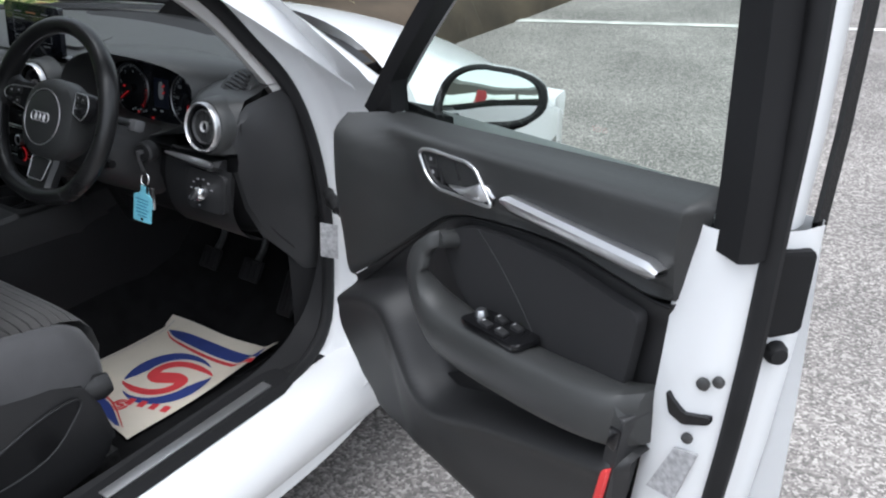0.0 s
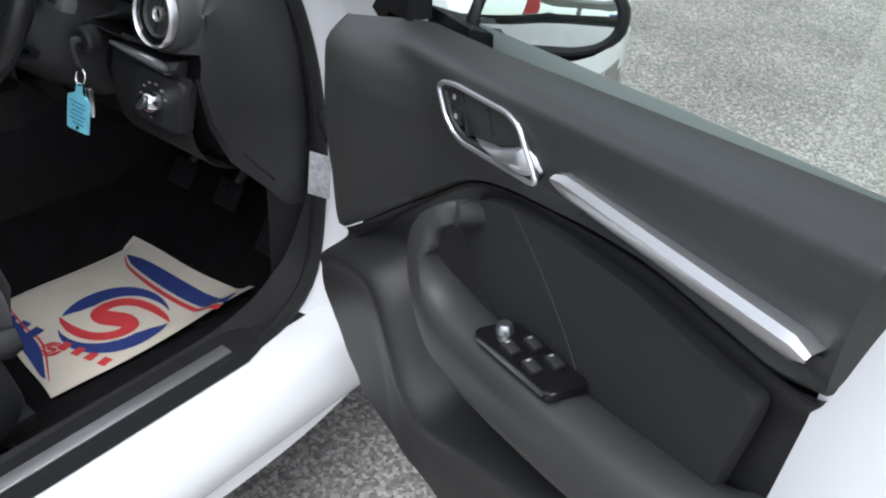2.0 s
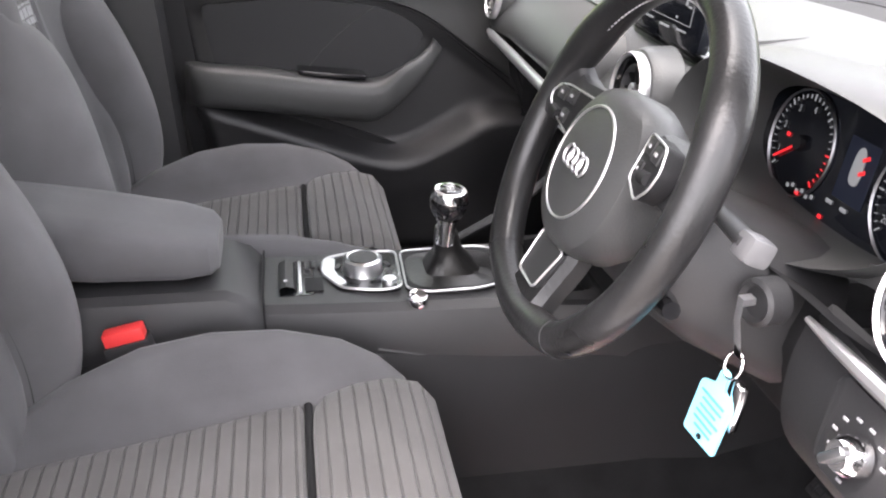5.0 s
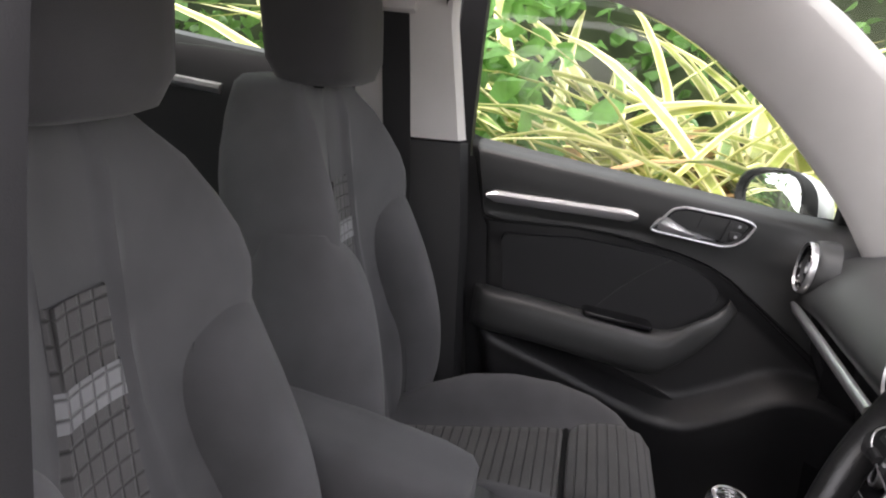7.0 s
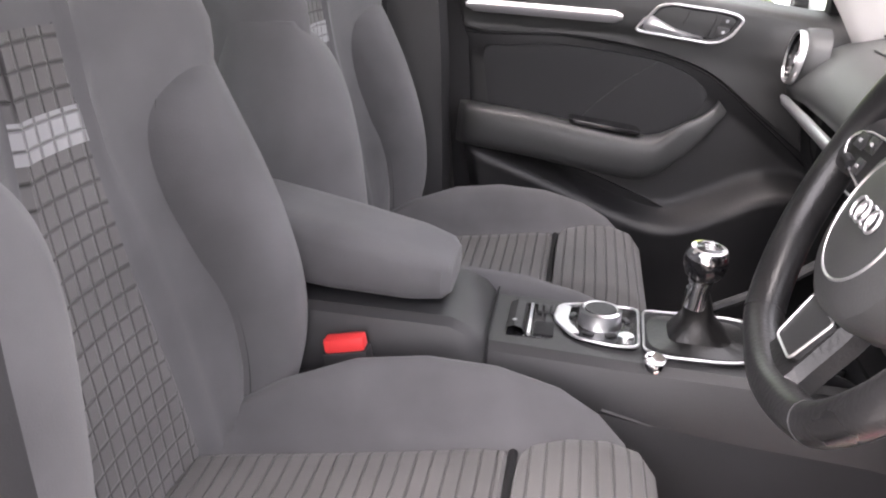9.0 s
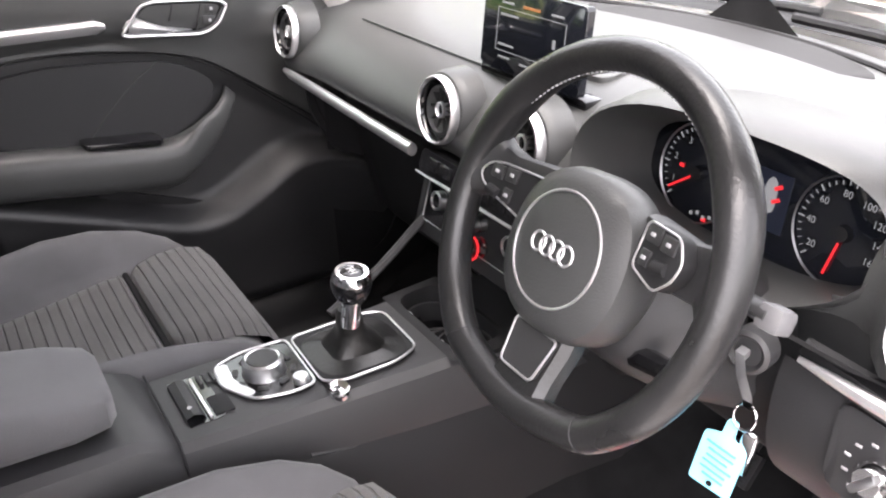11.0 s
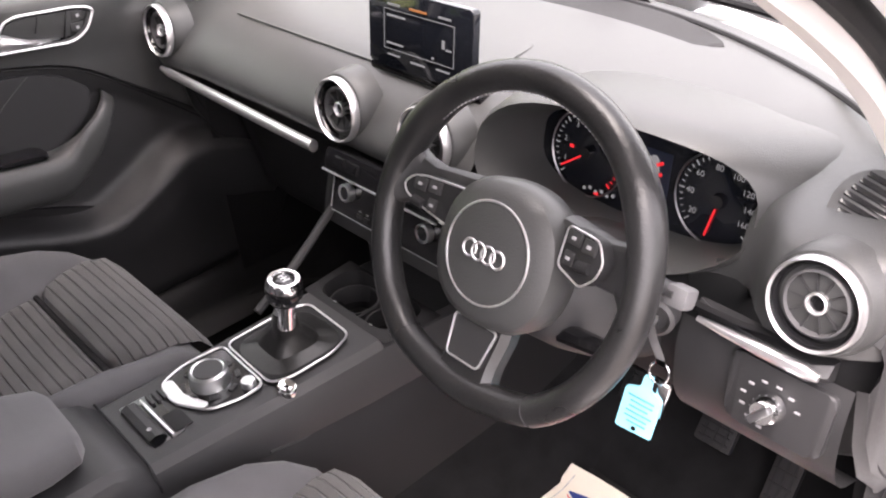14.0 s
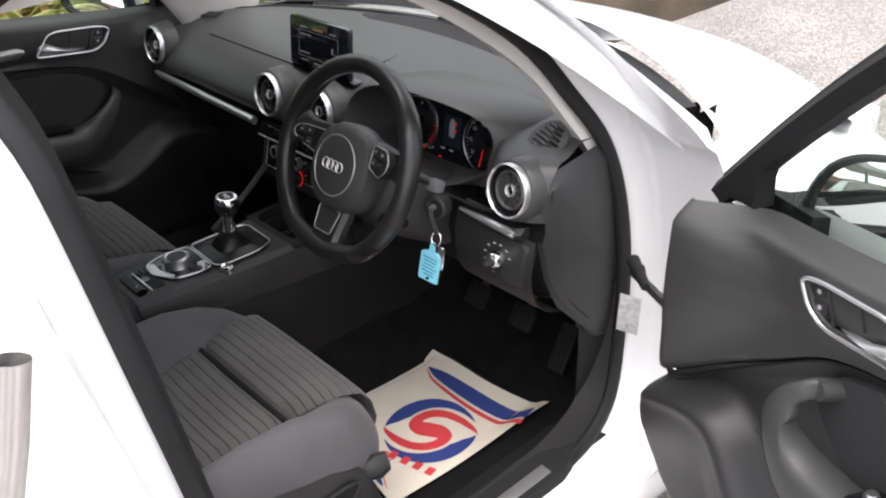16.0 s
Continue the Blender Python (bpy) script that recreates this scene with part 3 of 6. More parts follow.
for x, sx in ((.672, 1), (-.632, -1)):
    rows = [[(x + sx * (.0 + .012 * math.sin(k * 3.1)), y, lerp(.27, .95, k)) for k in np.linspace(0, 1, 6)] for y in (.22 if sx < 0 else .30, .36, .45, .55, .66)]
    part("kick_panel", loft(rows, False), M_DARK, car, "dark footwell side panel")
# windscreen, scuttle, bonnet
def screen_y(x, z):
    k = (x - CX) / .7
    return lerp(.78 - .27 * k * k, .10 - .16 * k * k, (z - .97) / .45)


rows = [[(lerp(-.72 + .13 * t, .76 - .13 * t, s), screen_y(lerp(-.72, .76, s), .97 + .42 * t), .97 + .42 * t) for s in np.linspace(0, 1, 13)] for t in np.linspace(0, 1, 8)]
ws = part("windscreen", loft(rows, False), M_SCREENGLASS, car, "clear windscreen glass")
ws.visible_shadow = False
rows = [[(x, screen_y(x, .97) + d, z) for d, z in ((-.03, .968), (.0, .975), (.04, .968), (.075, .962), (.085, .955))] for x in np.linspace(-.66, .70, 15)]
part("scuttle", loft(rows, False), M_DARK, car, "black scuttle panel below the windscreen")
rows = []
for i in range(25):
    x = lerp(-.76, .80, i / 24)
    k = (x - CX) / .78
    y0 = .84 - .28 * k * k
    rows.append([(CX + (x - CX) * (1 - .30 * t * t), lerp(y0, 1.75 - .12 * k * k, t), 1.0 - .05 * k ** 4 - .03 * k * k - .15 * t - .20 * t ** 2) for t in np.linspace(0, 1, 14)])
part("bonnet", loft(rows, False), M_PAINT, car, "white bonnet", 60)
for a, b in (((.50, .66, .975), (.05, .70, .995)), ((.05, .76, .995), (-.55, .60, .99))):
    pts = spline([a, tuple(lerp(a[i], b[i], .5) + (.01 if i == 2 else 0) for i in range(3)), b], 5)
    part("wiper", tube(pts, .008, 8), M_DARK, car, "black windscreen wiper")
# rear quarters, wheels and tailgate
def tail_x(y, z):
    return body_x(0, z) - .14 * smooth(-1.5, -2.3, y) ** 2


for sx in (1, -1):
    g = (lambda q: q) if sx > 0 else mirror_x
    bm = bmesh.new()
    grid = [[bm.verts.new(g((tail_x(y, z), y, z))) for y in np.linspace(-1.55, -2.28, 19)] for z in np.linspace(.30, 1.06, 20)]
    for i in range(19):
        for j in range(18):
            if math.hypot(lerp(-1.55, -2.28, (j + .5) / 18) + 1.58, lerp(.30, 1.06, (i + .5) / 19) - .31) > .36:
                bm.faces.new((grid[i][j], grid[i][j + 1], grid[i + 1][j + 1], grid[i + 1][j]))
    bmesh.ops.delete(bm, geom=[v for v in bm.verts if not v.link_faces], context='VERTS')
    part("rear_quarter", bm, M_PAINT, car, "white rear quarter panel", 60)
    rows = [[g((tail_x(y, z) - .01, y, z)) for y in np.linspace(lerp(-1.50, -1.42, t), lerp(-2.24, -1.78, t), 6)] for t, z in ((0, 1.06), (.35, 1.17), (.7, 1.28), (1, 1.385))]
    part("rear_pillar", loft(rows, False), M_PAINT, car, "white rear pillar", 60)
    wm = pose(CX + sx * .77, -1.58, .31, 0, 90, 0)
    wheel = part("wheel", lathe([(.20, -.10), (.29, -.105), (.315, -.08), (.317, 0), (.315, .08), (.29, .105), (.20, .10)], wm, 40), M_TYRE, car, "black tyre on an alloy rim")
    part("rim", lathe([(.0, .04), (.03, .07 * sx), (.05, .06 * sx), (.18, .085 * sx), (.205, .10 * sx), (.205, -.09)], wm, 20), M_ALU, wheel, "silver alloy rim")
rows = [[(CX + sx * w, y, z) for sx in np.linspace(-1, 1, 9)] for y, z, w in ((-1.70, 1.455, .57), (-1.80, 1.42, .59), (-2.22, 1.08, .72), (-2.28, .95, .74), (-2.30, .70, .75), (-2.32, .45, .74), (-2.28, .28, .70))]
part("tailgate", loft(rows, False), M_PAINT, car, "white tailgate and rear bumper", 60)
# rear shell behind the seats
# upright black panel added to keep light from behind out of the cabin
rows = [[(lerp(-.66, .70, s), -1.72, z) for s in np.linspace(0, 1, 4)] for z in (.3, .7, 1.1, 1.27)]
part("rear_light_block", loft(rows, False), M_CARPET, car, "black panel added to block light from behind")
rows = [[(lerp(-.62, .66, s), y, z) for s in np.linspace(0, 1, 4)] for y, z in ((-1.05, .35), (-1.03, .58), (-1.1, .64), (-1.45, .60), (-1.55, .75), (-1.68, 1.15), (-1.72, 1.17))]
part("rear_seat", loft(rows, False), M_CLOTH, car, "dark cloth rear bench")
part("underbody", box((CX, -.2, .21), (1.5, 2.9, .03), .01), M_DARK, car, "dark underbody")


# ---- doors ----
def car_door(name, M, label, is_open):
    root = thing(name, M if is_open else Matrix.Translation(M.translation), label, "car door", "front doors")
    P = lambda n, bm, mt, par=None, lab="", sh=38: part(n, bm, mt, par or root, lab, sh)
    W = lambda x, y, z: M @ V(x, y, z)
    belt = lambda u: .984 + .122 * u
    # main trim panel: one modelled skin above the seam and one below
    def front_edge(z):
        return float(np.interp(z, [.35, .416, .438, .482, .525, .56, .607, .65, .70, .84, 1.0], [.06, .02, -.030, -.066, -.086, -.086, -.070, -.058, -.047, -.020, -.008]))

    def rear_edge(z):
        return float(np.interp(z, [.35, .45, .585, .80, .94, 1.0, 1.09], [.64, .665, .697, .736, .752, .760, .776]))

    seam = spline([(-.062, .607), (.02, .672), (.10, .742), (.171, .80), (.25, .862), (.307, .890), (.385, .910), (.46, .921), (.551, .928), (.65, .926), (.72, .926), (.79, .946)], 6)
    su, sz = [q[0] for q in seam], [q[1] for q in seam]
    seam_z = lambda u: float(np.interp(u, su, sz))

    lip = spline([(-.10, .592), (-.05, .612), (.02, .645), (.08, .664), (.115, .664), (.145, .645), (.168, .617), (.206, .568), (.235, .545), (.268, .537), (.31, .549), (.42, .598), (.55, .648), (.69, .697), (.80, .73)], 6)
    if not is_open:
        lip = spline([(-.10, .60), (-.05, .63), (.02, .655), (.08, .672), (.148, .664), (.20, .636), (.265, .603), (.305, .589), (.35, .589), (.412, .607), (.57, .668), (.72, .722), (.80, .75)], 6)
    lu, lz = [q[0] for q in lip], [q[1] for q in lip]
    lip_z = lambda u: float(np.interp(u, lu, lz))

    def relief(u, z):
        """Depth of the trim: flared at the hinge along a curved crease, rolled below the glass."""
        zb = belt(u)
        ub = float(np.interp(z, [.56, .65, .751, .856, .912, .954, .985], [.0, .045, .105, .188, .213, .192, .10]))
        ramp = min(1, max(0, (ub - u) / .21))
        y = .044 - .055 * ramp * ramp * (3 - 2 * ramp) * smooth(.56, .68, z)
        y -= .016 * smooth(zb - .13, zb - .04, z) * smooth(.0, .3, u)
        y += .012 * math.exp(-((z - (.935 + .018 * (u - .4))) / .012) ** 2) * smooth(.38, .46, u) * (1 - smooth(.70, .76, u))
        y += .05 * smooth(zb - .022, zb + .004, z) ** 2 * smooth(-.02, .12, u)
        return y

    def pocket(u, z):
        """Depth of the lower trim: a rounded pocket wall below the lip, hollow above it."""
        slope = (lip_z(u + .006) - lip_z(u - .006)) / .012
        d = (z - lip_z(u)) / math.hypot(1, slope)
        front = 1 - smooth(-.06, .03, u)
        wall = .000 + .016 * smooth(-.03, -.16, d) + .022 * smooth(.40, .36, z)
        wall -= .008 * math.exp(-((d + .012) / .014) ** 2)
        return lerp(wall, .064 - .03 * front, smooth(-.005, .016, d))

    upper, lower = [], []
    for si in np.linspace(0, 1, 130):
        u0 = lerp(-.03, .772, si)
        zs, zb = seam_z(u0), belt(u0)
        col_u, col_l = [], []
        for t in [0, .03] + list(np.linspace(.08, .84, 18)) + [.88, .91, .94, .97, 1]:
            z = lerp(zs, zb + .004, t)
            u = lerp(front_edge(z), rear_edge(z), si)
            e = .014 * (1 - smooth(0, .012, si)) + .03 * smooth(.975, 1, si)
            col_u.append(W(u, relief(u, z) + e + (.006 if t == 0 else 0), z))
        upper.append(col_u)
        zlo = float(np.interp(u0, [-.03, .02, .42, .66, .772], [.40, .352, .346, .39, .42]))
        for t in [0, .02] + list(np.linspace(.05, .95, 56)) + [.98, 1]:
            z = lerp(zlo, zs - .003, t)
            u = lerp(front_edge(z), rear_edge(z), si)
            e = .03 * (1 - smooth(0, .025, si)) + .03 * smooth(.975, 1, si) + .03 * (1 - smooth(0, .03, t))
            y = lerp(pocket(u, z), relief(u, z) + .004, smooth(-.05, -.006, z - zs))
            col_l.append(W(u, y + e, z))
        lower.append(col_l)
    P("upper_trim", loft(upper, False), M_SOFT, None, "soft black upper trim rolled below the glass", 50)
    low_bm = loft(lower, False)
    for _ in range(4):
        bmesh.ops.smooth_vert(low_bm, verts=[v for v in low_bm.verts if not v.is_boundary], factor=.5, use_axis_x=True, use_axis_y=True, use_axis_z=True)
    P("lower_trim", low_bm, M_PLASTIC, None, "black moulded lower trim panel", 50)
    # added dark sheet: stands in for shade in the seam, hiding the white skin
    P("gap_backing", slab([(-.03, .42), (-.085, .54), (-.058, .64), (-.005, .97), (.76, 1.04), (.755, .90), (.70, .46), (.60, .38), (.02, .37)], .070, .082, M, 0), M_DARK, None, "dark sheet added behind the trim so its gaps read dark")
    # seam line ledge running from the hinge edge up over the armrest and down to the rear
    P("trim_seam", tube([W(u, relief(u, z) + .004, z - .002) for u, z in seam if -.06 < u < .735], .0026, 8, False, .8), M_DARK)
    # cloth insert
    ins = corner_round([(.262, .838), (.306, .874), (.36, .894), (.45, .905), (.55, .912), (.66, .903), (.694, .903), (.692, .875), (.676, .78), (.66, .735), (.45, .735), (.34, .75), (.29, .79)], .02)
    P("door_insert", slab(ins, .0375, .055, M, .003), M_DARKTRIM, None, "dark cloth insert")
    P("insert_stitch", tube([W(u, .0372, z) for u, z in spline([(.364, .894), (.418, .856), (.469, .810), (.50, .775)], 5)], .0008, 6), M_SOFT)
    # armrest with grab handle
    path = spline([(.300, .020, .858), (.285, .0, .852), (.266, -.012, .827), (.266, -.02, .79), (.300, -.025, .755), (.37, -.025, .748), (.47, -.025, .758), (.60, -.02, .776), (.685, -.005, .790), (.715, .03, .794)], 7)
    if not is_open:
        path = spline([(.236, .040, .818), (.250, .012, .806), (.285, -.012, .778), (.33, -.022, .756), (.38, -.025, .750), (.47, -.025, .760), (.60, -.02, .778), (.70, -.005, .785), (.735, .03, .785)], 7)
    n = len(path)
    rows = []
    for i, (u, y, z) in enumerate(path):
        t = i / (n - 1)
        h = lerp(.024, .075, smooth(.12, .5, t))
        th = lerp(.020, .068, smooth(.3, .5, t))
        a, b = path[max(0, i - 1)], path[min(n - 1, i + 1)]
        l = math.hypot(b[0] - a[0], b[2] - a[2])
        nx, nz = -(b[2] - a[2]) / l, (b[0] - a[0]) / l
        k = smooth(.25, .5, t)
        nx, nz = lerp(nx, -.05, k), lerp(nz, 1, k)
        ring = []
        for q in range(14):
            an = 2 * math.pi * q / 14
            cx, cy = math.cos(an), math.sin(an)
            cx, cy = math.copysign(abs(cx) ** .6, cx), math.copysign(abs(cy) ** .6, cy)
            off = -h * .45 * k
            ring.append(W(u + nx * (cx * h * .55 + off), y + th * .5 * (1 + .0) + cy * th * .55, z + nz * (cx * h * .55 + off)))
        rows.append(ring)
    arm = P("armrest", loft(rows), M_SOFT, None, "padded armrest with grab handle")
    if is_open:
        P("handle_mount", tube([W(.297, .012, .857), W(.305, .05, .852)], [.0135, .015], 10), M_SOFT, arm)
    # switch pack
    AT = M @ pose(.452, .010, .7725, 0, -6, 0)
    sw = slab(corner_round([(-.068, -.024), (.066, -.022), (.07, .026), (-.06, .026)], .010), -.004, .004, AT @ pose(0, 0, 0, -90, 0, 0), .002)
    pack = P("switch_pack", sw, M_GLOSS, arm, "gloss black window switch panel")
    if is_open:
        P("mirror_knob", lathe([(0, .012), (.007, .0115), (.009, .008), (.010, 0)], AT @ pose(-.047, .004, .003), 20), M_ALU, arm, "round mirror adjuster knob")
        for k, (u, y) in enumerate(((-.015, -.010), (.022, -.010), (-.010, .014), (.027, .014))):
            P("window_switch", box((0, 0, 0), (.020, .013, .008), .002, AT @ pose(u, y, .006, 0, 8, 0)), M_PLASTIC, arm, "small window switch")
            P("switch_mark", box((0, 0, 0), (.0025, .005, .001), 0, AT @ pose(u - .006, y, .0106, 0, 8, 0)), M_STICKER, arm)
    if is_open:
        P("armrest_end", box((0, 0, 0), (.030, .046, .044), .012, M @ pose(.694, .024, .768, 0, -28, 0)), M_SOFT, arm)
    # pull handle bezel and lever
    bz = corner_round([(.226, .977), (.236, .985), (.262, .991), (.355, .999), (.378, .994), (.392, .977), (.415, .951), (.404, .947), (.282, .9335), (.262, .937), (.243, .949)], .008)
    inner = [(lerp(u, .318, .06), lerp(z, .966, .06)) for u, z in bz]
    cup = P("handle_recess", slab(inner, .034, .052, M, .002), M_GLOSS, None, "dark recess behind the door handle")
    P("handle_bezel", ringframe(bz, .0027, .024, .024, M), M_SATIN, cup, "chrome handle surround")
    P("bezel_skirt", ringframe(inner, .0045, .029, .029, M), M_PLASTIC, cup)
    rows = []
    for u, zl, zh, dy in ((.287, .939, .944, .016), (.31, .941, .949, .008), (.335, .9425, .956, .003), (.36, .944, .968, .0), (.378, .945, .978, .0), (.392, .946, .972, .004), (.402, .947, .962, .012)):
        rows.append([M @ V(u + k * .010, .020 + dy + e, lerp(zl, zh, k)) for k, e in ((0, .006), (.15, .0), (.5, -.003), (.85, .0), (1, .006), (.5, .010))])
    P("lever", loft(rows), M_SATIN, cup, "satin silver door lever")
    for dz in (.0, -.020):
        P("lock_button", box((0, 0, 0), (.024, .006, .017), .002, M @ pose(.254 - dz * .25, .031, .974 + dz, 0, -6, 0)), M_PLASTIC, cup, "black door lock button")
        P("lock_mark", box((0, 0, 0), (.005, .001, .005), 0, M @ pose(.254 - dz * .25, .0277, .974 + dz)), M_STICKER, cup)
    P("recess_divider", box((0, 0, 0), (.003, .008, .050), .001, M @ pose(.277, .030, .965, 0, -18, 0)), M_PLASTIC, cup)
    P("grip_divider", box((0, 0, 0), (.003, .010, .030), .001, M @ pose(.325, .031, .976, 0, -20, 0)), M_PLASTIC, cup)
    # aluminium strip
    rows = []
    for u in np.linspace(.440, .730, 20):
        zc = lerp(.970, .977, (u - .44) / .29)
        e = (smooth(.436, .452, u) * (1 - smooth(.722, .732, u))) ** .5
        rows.append([W(u, y, z) for y, z in ((.05, zc - .0125 * e), (.024, zc - .0115 * e), (.019, zc - .006 * e), (.018, zc + .004 * e), (.023, zc + .0105 * e), (.05, zc + .0115 * e))])
    P("trim_strip", loft(rows, False), M_SATIN, None, "brushed aluminium trim strip")
    # door pocket details
    pk = P("pocket_floor", slab(corner_round([(.24, .56), (.30, .552), (.42, .60), (.66, .695), (.66, .71), (.46, .66), (.30, .60)], .01), .056, .066, M, 0), M_DARK, None, "dark floor of the door pocket")
    if is_open:
        P("bin_divider", tube([W(u, .058, z) for u, z in spline([(.150, .655), (.165, .664), (.20, .668), (.235, .672), (.26, .66)], 5)], .0022, 6), M_SOFT, pk)
    if is_open:
        P("red_reflector", slab(corner_round([(.676, .605), (.687, .612), (.702, .690), (.691, .684)], .003), -.004, .03, M, .003), M_REDPLASTIC, None, "red safety reflector")
        P("rear_bracket", slab(corner_round([(.672, .60), (.692, .615), (.718, .775), (.696, .77)], .010), .004, .05, M, .006), M_PLASTIC)
        P("courtesy_light", box((0, 0, 0), (.016, .012, .034), .004, M @ pose(.703, .004, .740, 0, 8, 0)), M_GLOSS)
    # window frame: front sail, top rail, rear post
    for n2, path2, w2 in (("sail_frame", [(-.005, .985), (.11, 1.115), (.235, 1.24), (.37, 1.35), (.52, 1.42), (.68, 1.445), (.80, 1.44)], .015 if is_open else .036),):
        pts = spline(path2, 6)
        rows = [[W(u, y, z) for u, y, z in ((u + .012, .066 if is_open else .05, z - w2), (u - .01, .062 if is_open else .045, z + .0), (u - .014, .075, z + w2 * .7), (u - .01, .10, z + w2 * .7), (u + .012, .10, z - w2))] for u, z in pts]
        P("window_frame", loft(rows), M_DARK if is_open else M_LIGHTTRIM, None, "window frame")
        rows = [[W(u, y, z) for u, y, z in ((u - .012, .102, z + w2 * .7), (u - .02, .118, z + w2 * .6), (u - .014, .128, z + w2 * .3), (u - .004, .13, z - w2 * .2))] for u, z in pts]
        P("frame_skin", loft(rows, False), M_PAINT, None, "white outer window frame", 60)
        P("frame_seal", tube([W(u - .016, .096, z + w2 * .8) for u, z in pts], .009, 8), M_RUBBER)
    P("sail_panel", slab([(.0, .985), (.075, .993), (.072, 1.035), (.080, 1.065), (.045, 1.03)], .066, .10, M, .004), M_DARK, None, "black triangular corner panel")
    post = [[W(u, y, z) for u, y in ((u0, .055), (u0 + .045, .045), (u0 + .055, .06), (u0 + .055, .10), (u0, .10))] for z, u0 in ((1.02, .772), (1.10, .774), (1.25, .772), (1.44, .766))]
    P("rear_post", loft(post), M_DARK, None, "black rear window post")
    # outer skin, end face
    rows = []
    for z in np.linspace(.30, .985, 14):
        bul = .155 + .02 * math.sin((z - .3) / .73 * 3.0)
        rear = .838 - .05 * smooth(.6, .3, z)
        rows.append([W(u, bul - .01 * abs(2 * (u - .4)) ** 3, z + (.09 * (u - .1) * smooth(.6, 1.03, z))) for u in np.linspace(-.09, rear, 12)])
    P("outer_skin", loft(rows, False), M_PAINT, None, "white outer door skin", 60)
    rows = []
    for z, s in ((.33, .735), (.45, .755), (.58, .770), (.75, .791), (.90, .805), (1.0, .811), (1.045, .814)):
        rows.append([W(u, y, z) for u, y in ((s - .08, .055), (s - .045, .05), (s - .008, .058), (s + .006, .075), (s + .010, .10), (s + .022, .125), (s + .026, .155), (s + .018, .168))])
    # closed door: white paint swapped for dark, so the shut gap reads dark
    P("end_face", loft(rows, False), M_PAINT if is_open else M_DARK, None, "door shut face, white if open, coloured dark if closed", 60)
    rows = []
    for z, s in ((1.04, .814), (1.15, .822), (1.28, .826), (1.44, .826)):
        rows.append([W(u, y, z) for u, y in ((s - .006, .095), (s + .004, .105), (s + .008, .13), (s + .004, .148), (s - .03, .15))])
    P("post_skin", loft(rows, False), M_PAINT, None, "white rear post skin", 60)
    rows = [[W(s + .012 + du, y, z) for du, y in ((0, .150), (.008, .148), (.010, .162), (0, .164))] for z, s in ((1.03, .814), (1.15, .822), (1.28, .826), (1.39, .826))]
    P("outer_post_trim", loft(rows), M_GLOSS, None, "gloss black outer post trim")
    pts = [W(s + .012, .088, z) for s, z in spline([(.72, .33), (.755, .45), (.773, .58), (.795, .75), (.808, .90), (.815, 1.05), (.822, 1.2), (.822, 1.38)], 5)]
    P("door_seal", tube(pts, .011, 10, False, 1.3), M_RUBBER, None, "black rubber door seal")
    if is_open:
        for z, y, r in ((.850, .067, .008), (.860, .086, .007), (.764, .064, .007)):
            s = .800 if z > .8 else .790
            P("bolt", lathe([(0, .005), (r * .6, .005), (r, .003), (r, -.002)], M @ aim((s - .012 + (y - .067) * .9, .053 + (y - .067) * .25, z), (.3, -1, 0)), 14), M_STEEL, None, "dark steel bolt")
        P("door_latch", slab(corner_round([(-.026, .016), (-.020, -.012), (.0, -.020), (.034, -.004), (.034, .006), (.0, -.004)], .003), -.004, .004, M @ facing((.768, .0515, .802), (.2, -1, 0)), .001), M_GLOSS, None, "dark door latch slot")
        P("tyre_sticker", slab([(-.034, -.045), (.008, -.042), (.034, .045), (.0, .036)], -.003, .0, M @ facing((.760, .0505, .705), (.1, -1, 0)), 0), M_STICKER, None, "grey printed sticker on the shut face")
        P("end_pad", slab(corner_round([(-.022, -.055), (.018, -.05), (.022, .05), (-.02, .052)], .006), -.006, .004, M @ facing((.834, .118, .972), (1, -.5, 0)), .002), M_DARK, None, "black plastic blanking pad")
        P("end_bump", lathe([(0, .01), (.01, .008), (.014, 0), (.014, -.01)], M @ aim((.832, .118, .890), (1, -.5, 0)), 16), M_RUBBER, None, "small rubber buffer")
    # glass
    gl = []
    for t in np.linspace(0, 1, 10):
        u = lerp(.03, .79, t)
        top = np.interp(u, [.02, .13, .25, .38, .52, .68, .80], [1.0, 1.10, 1.225, 1.335, 1.405, 1.43, 1.425])
        gl.append([W(u, .088 + .012 * s - .0, lerp(belt(u) - .03, top, s)) for s in np.linspace(0, 1, 6)])
    gob = P("window_glass", loft(gl, False), M_GLASS, None, "slightly green door window glass")
    gob.visible_shadow = False
    # wing mirror
    mc = V(.112, .258, 1.0) if is_open else V(.120, .258, 1.0)
    size = .84 if is_open else 1.0
    shell = []
    for k, (y, w, h) in enumerate(((-.045, .105, .064), (-.04, .110, .069), (-.015, .112, .07), (.02, .105, .064), (.045, .08, .05), (.06, .04, .024), (.064, .004, .003))):
        ring = []
        for q in range(28):
            an = 2 * math.pi * q / 28
            c, s = math.cos(an), math.sin(an)
            c, s = math.copysign(abs(c) ** .7, c), math.copysign(abs(s) ** .75, s)
            ring.append(mc + V(c * w * size + .02 * s * (c < 0), y, s * h * lerp(1, .9, is_open) * (1 - .30 * (c + 1) / 2)))
        shell.append(ring)
    MM = M @ Matrix.Translation(mc) @ pose(0, 0, 0, 0, 0, 45 if is_open else 64) @ pose(0, 0, 0, -11, 0, 0) @ Matrix.Translation(-mc)
    bmm = loft([[MM @ q for q in r] for r in shell], True, True)
    mir = P("wing_mirror", bmm, M_PAINT, None, "white door mirror with black lower shell", 60)
    rim = []
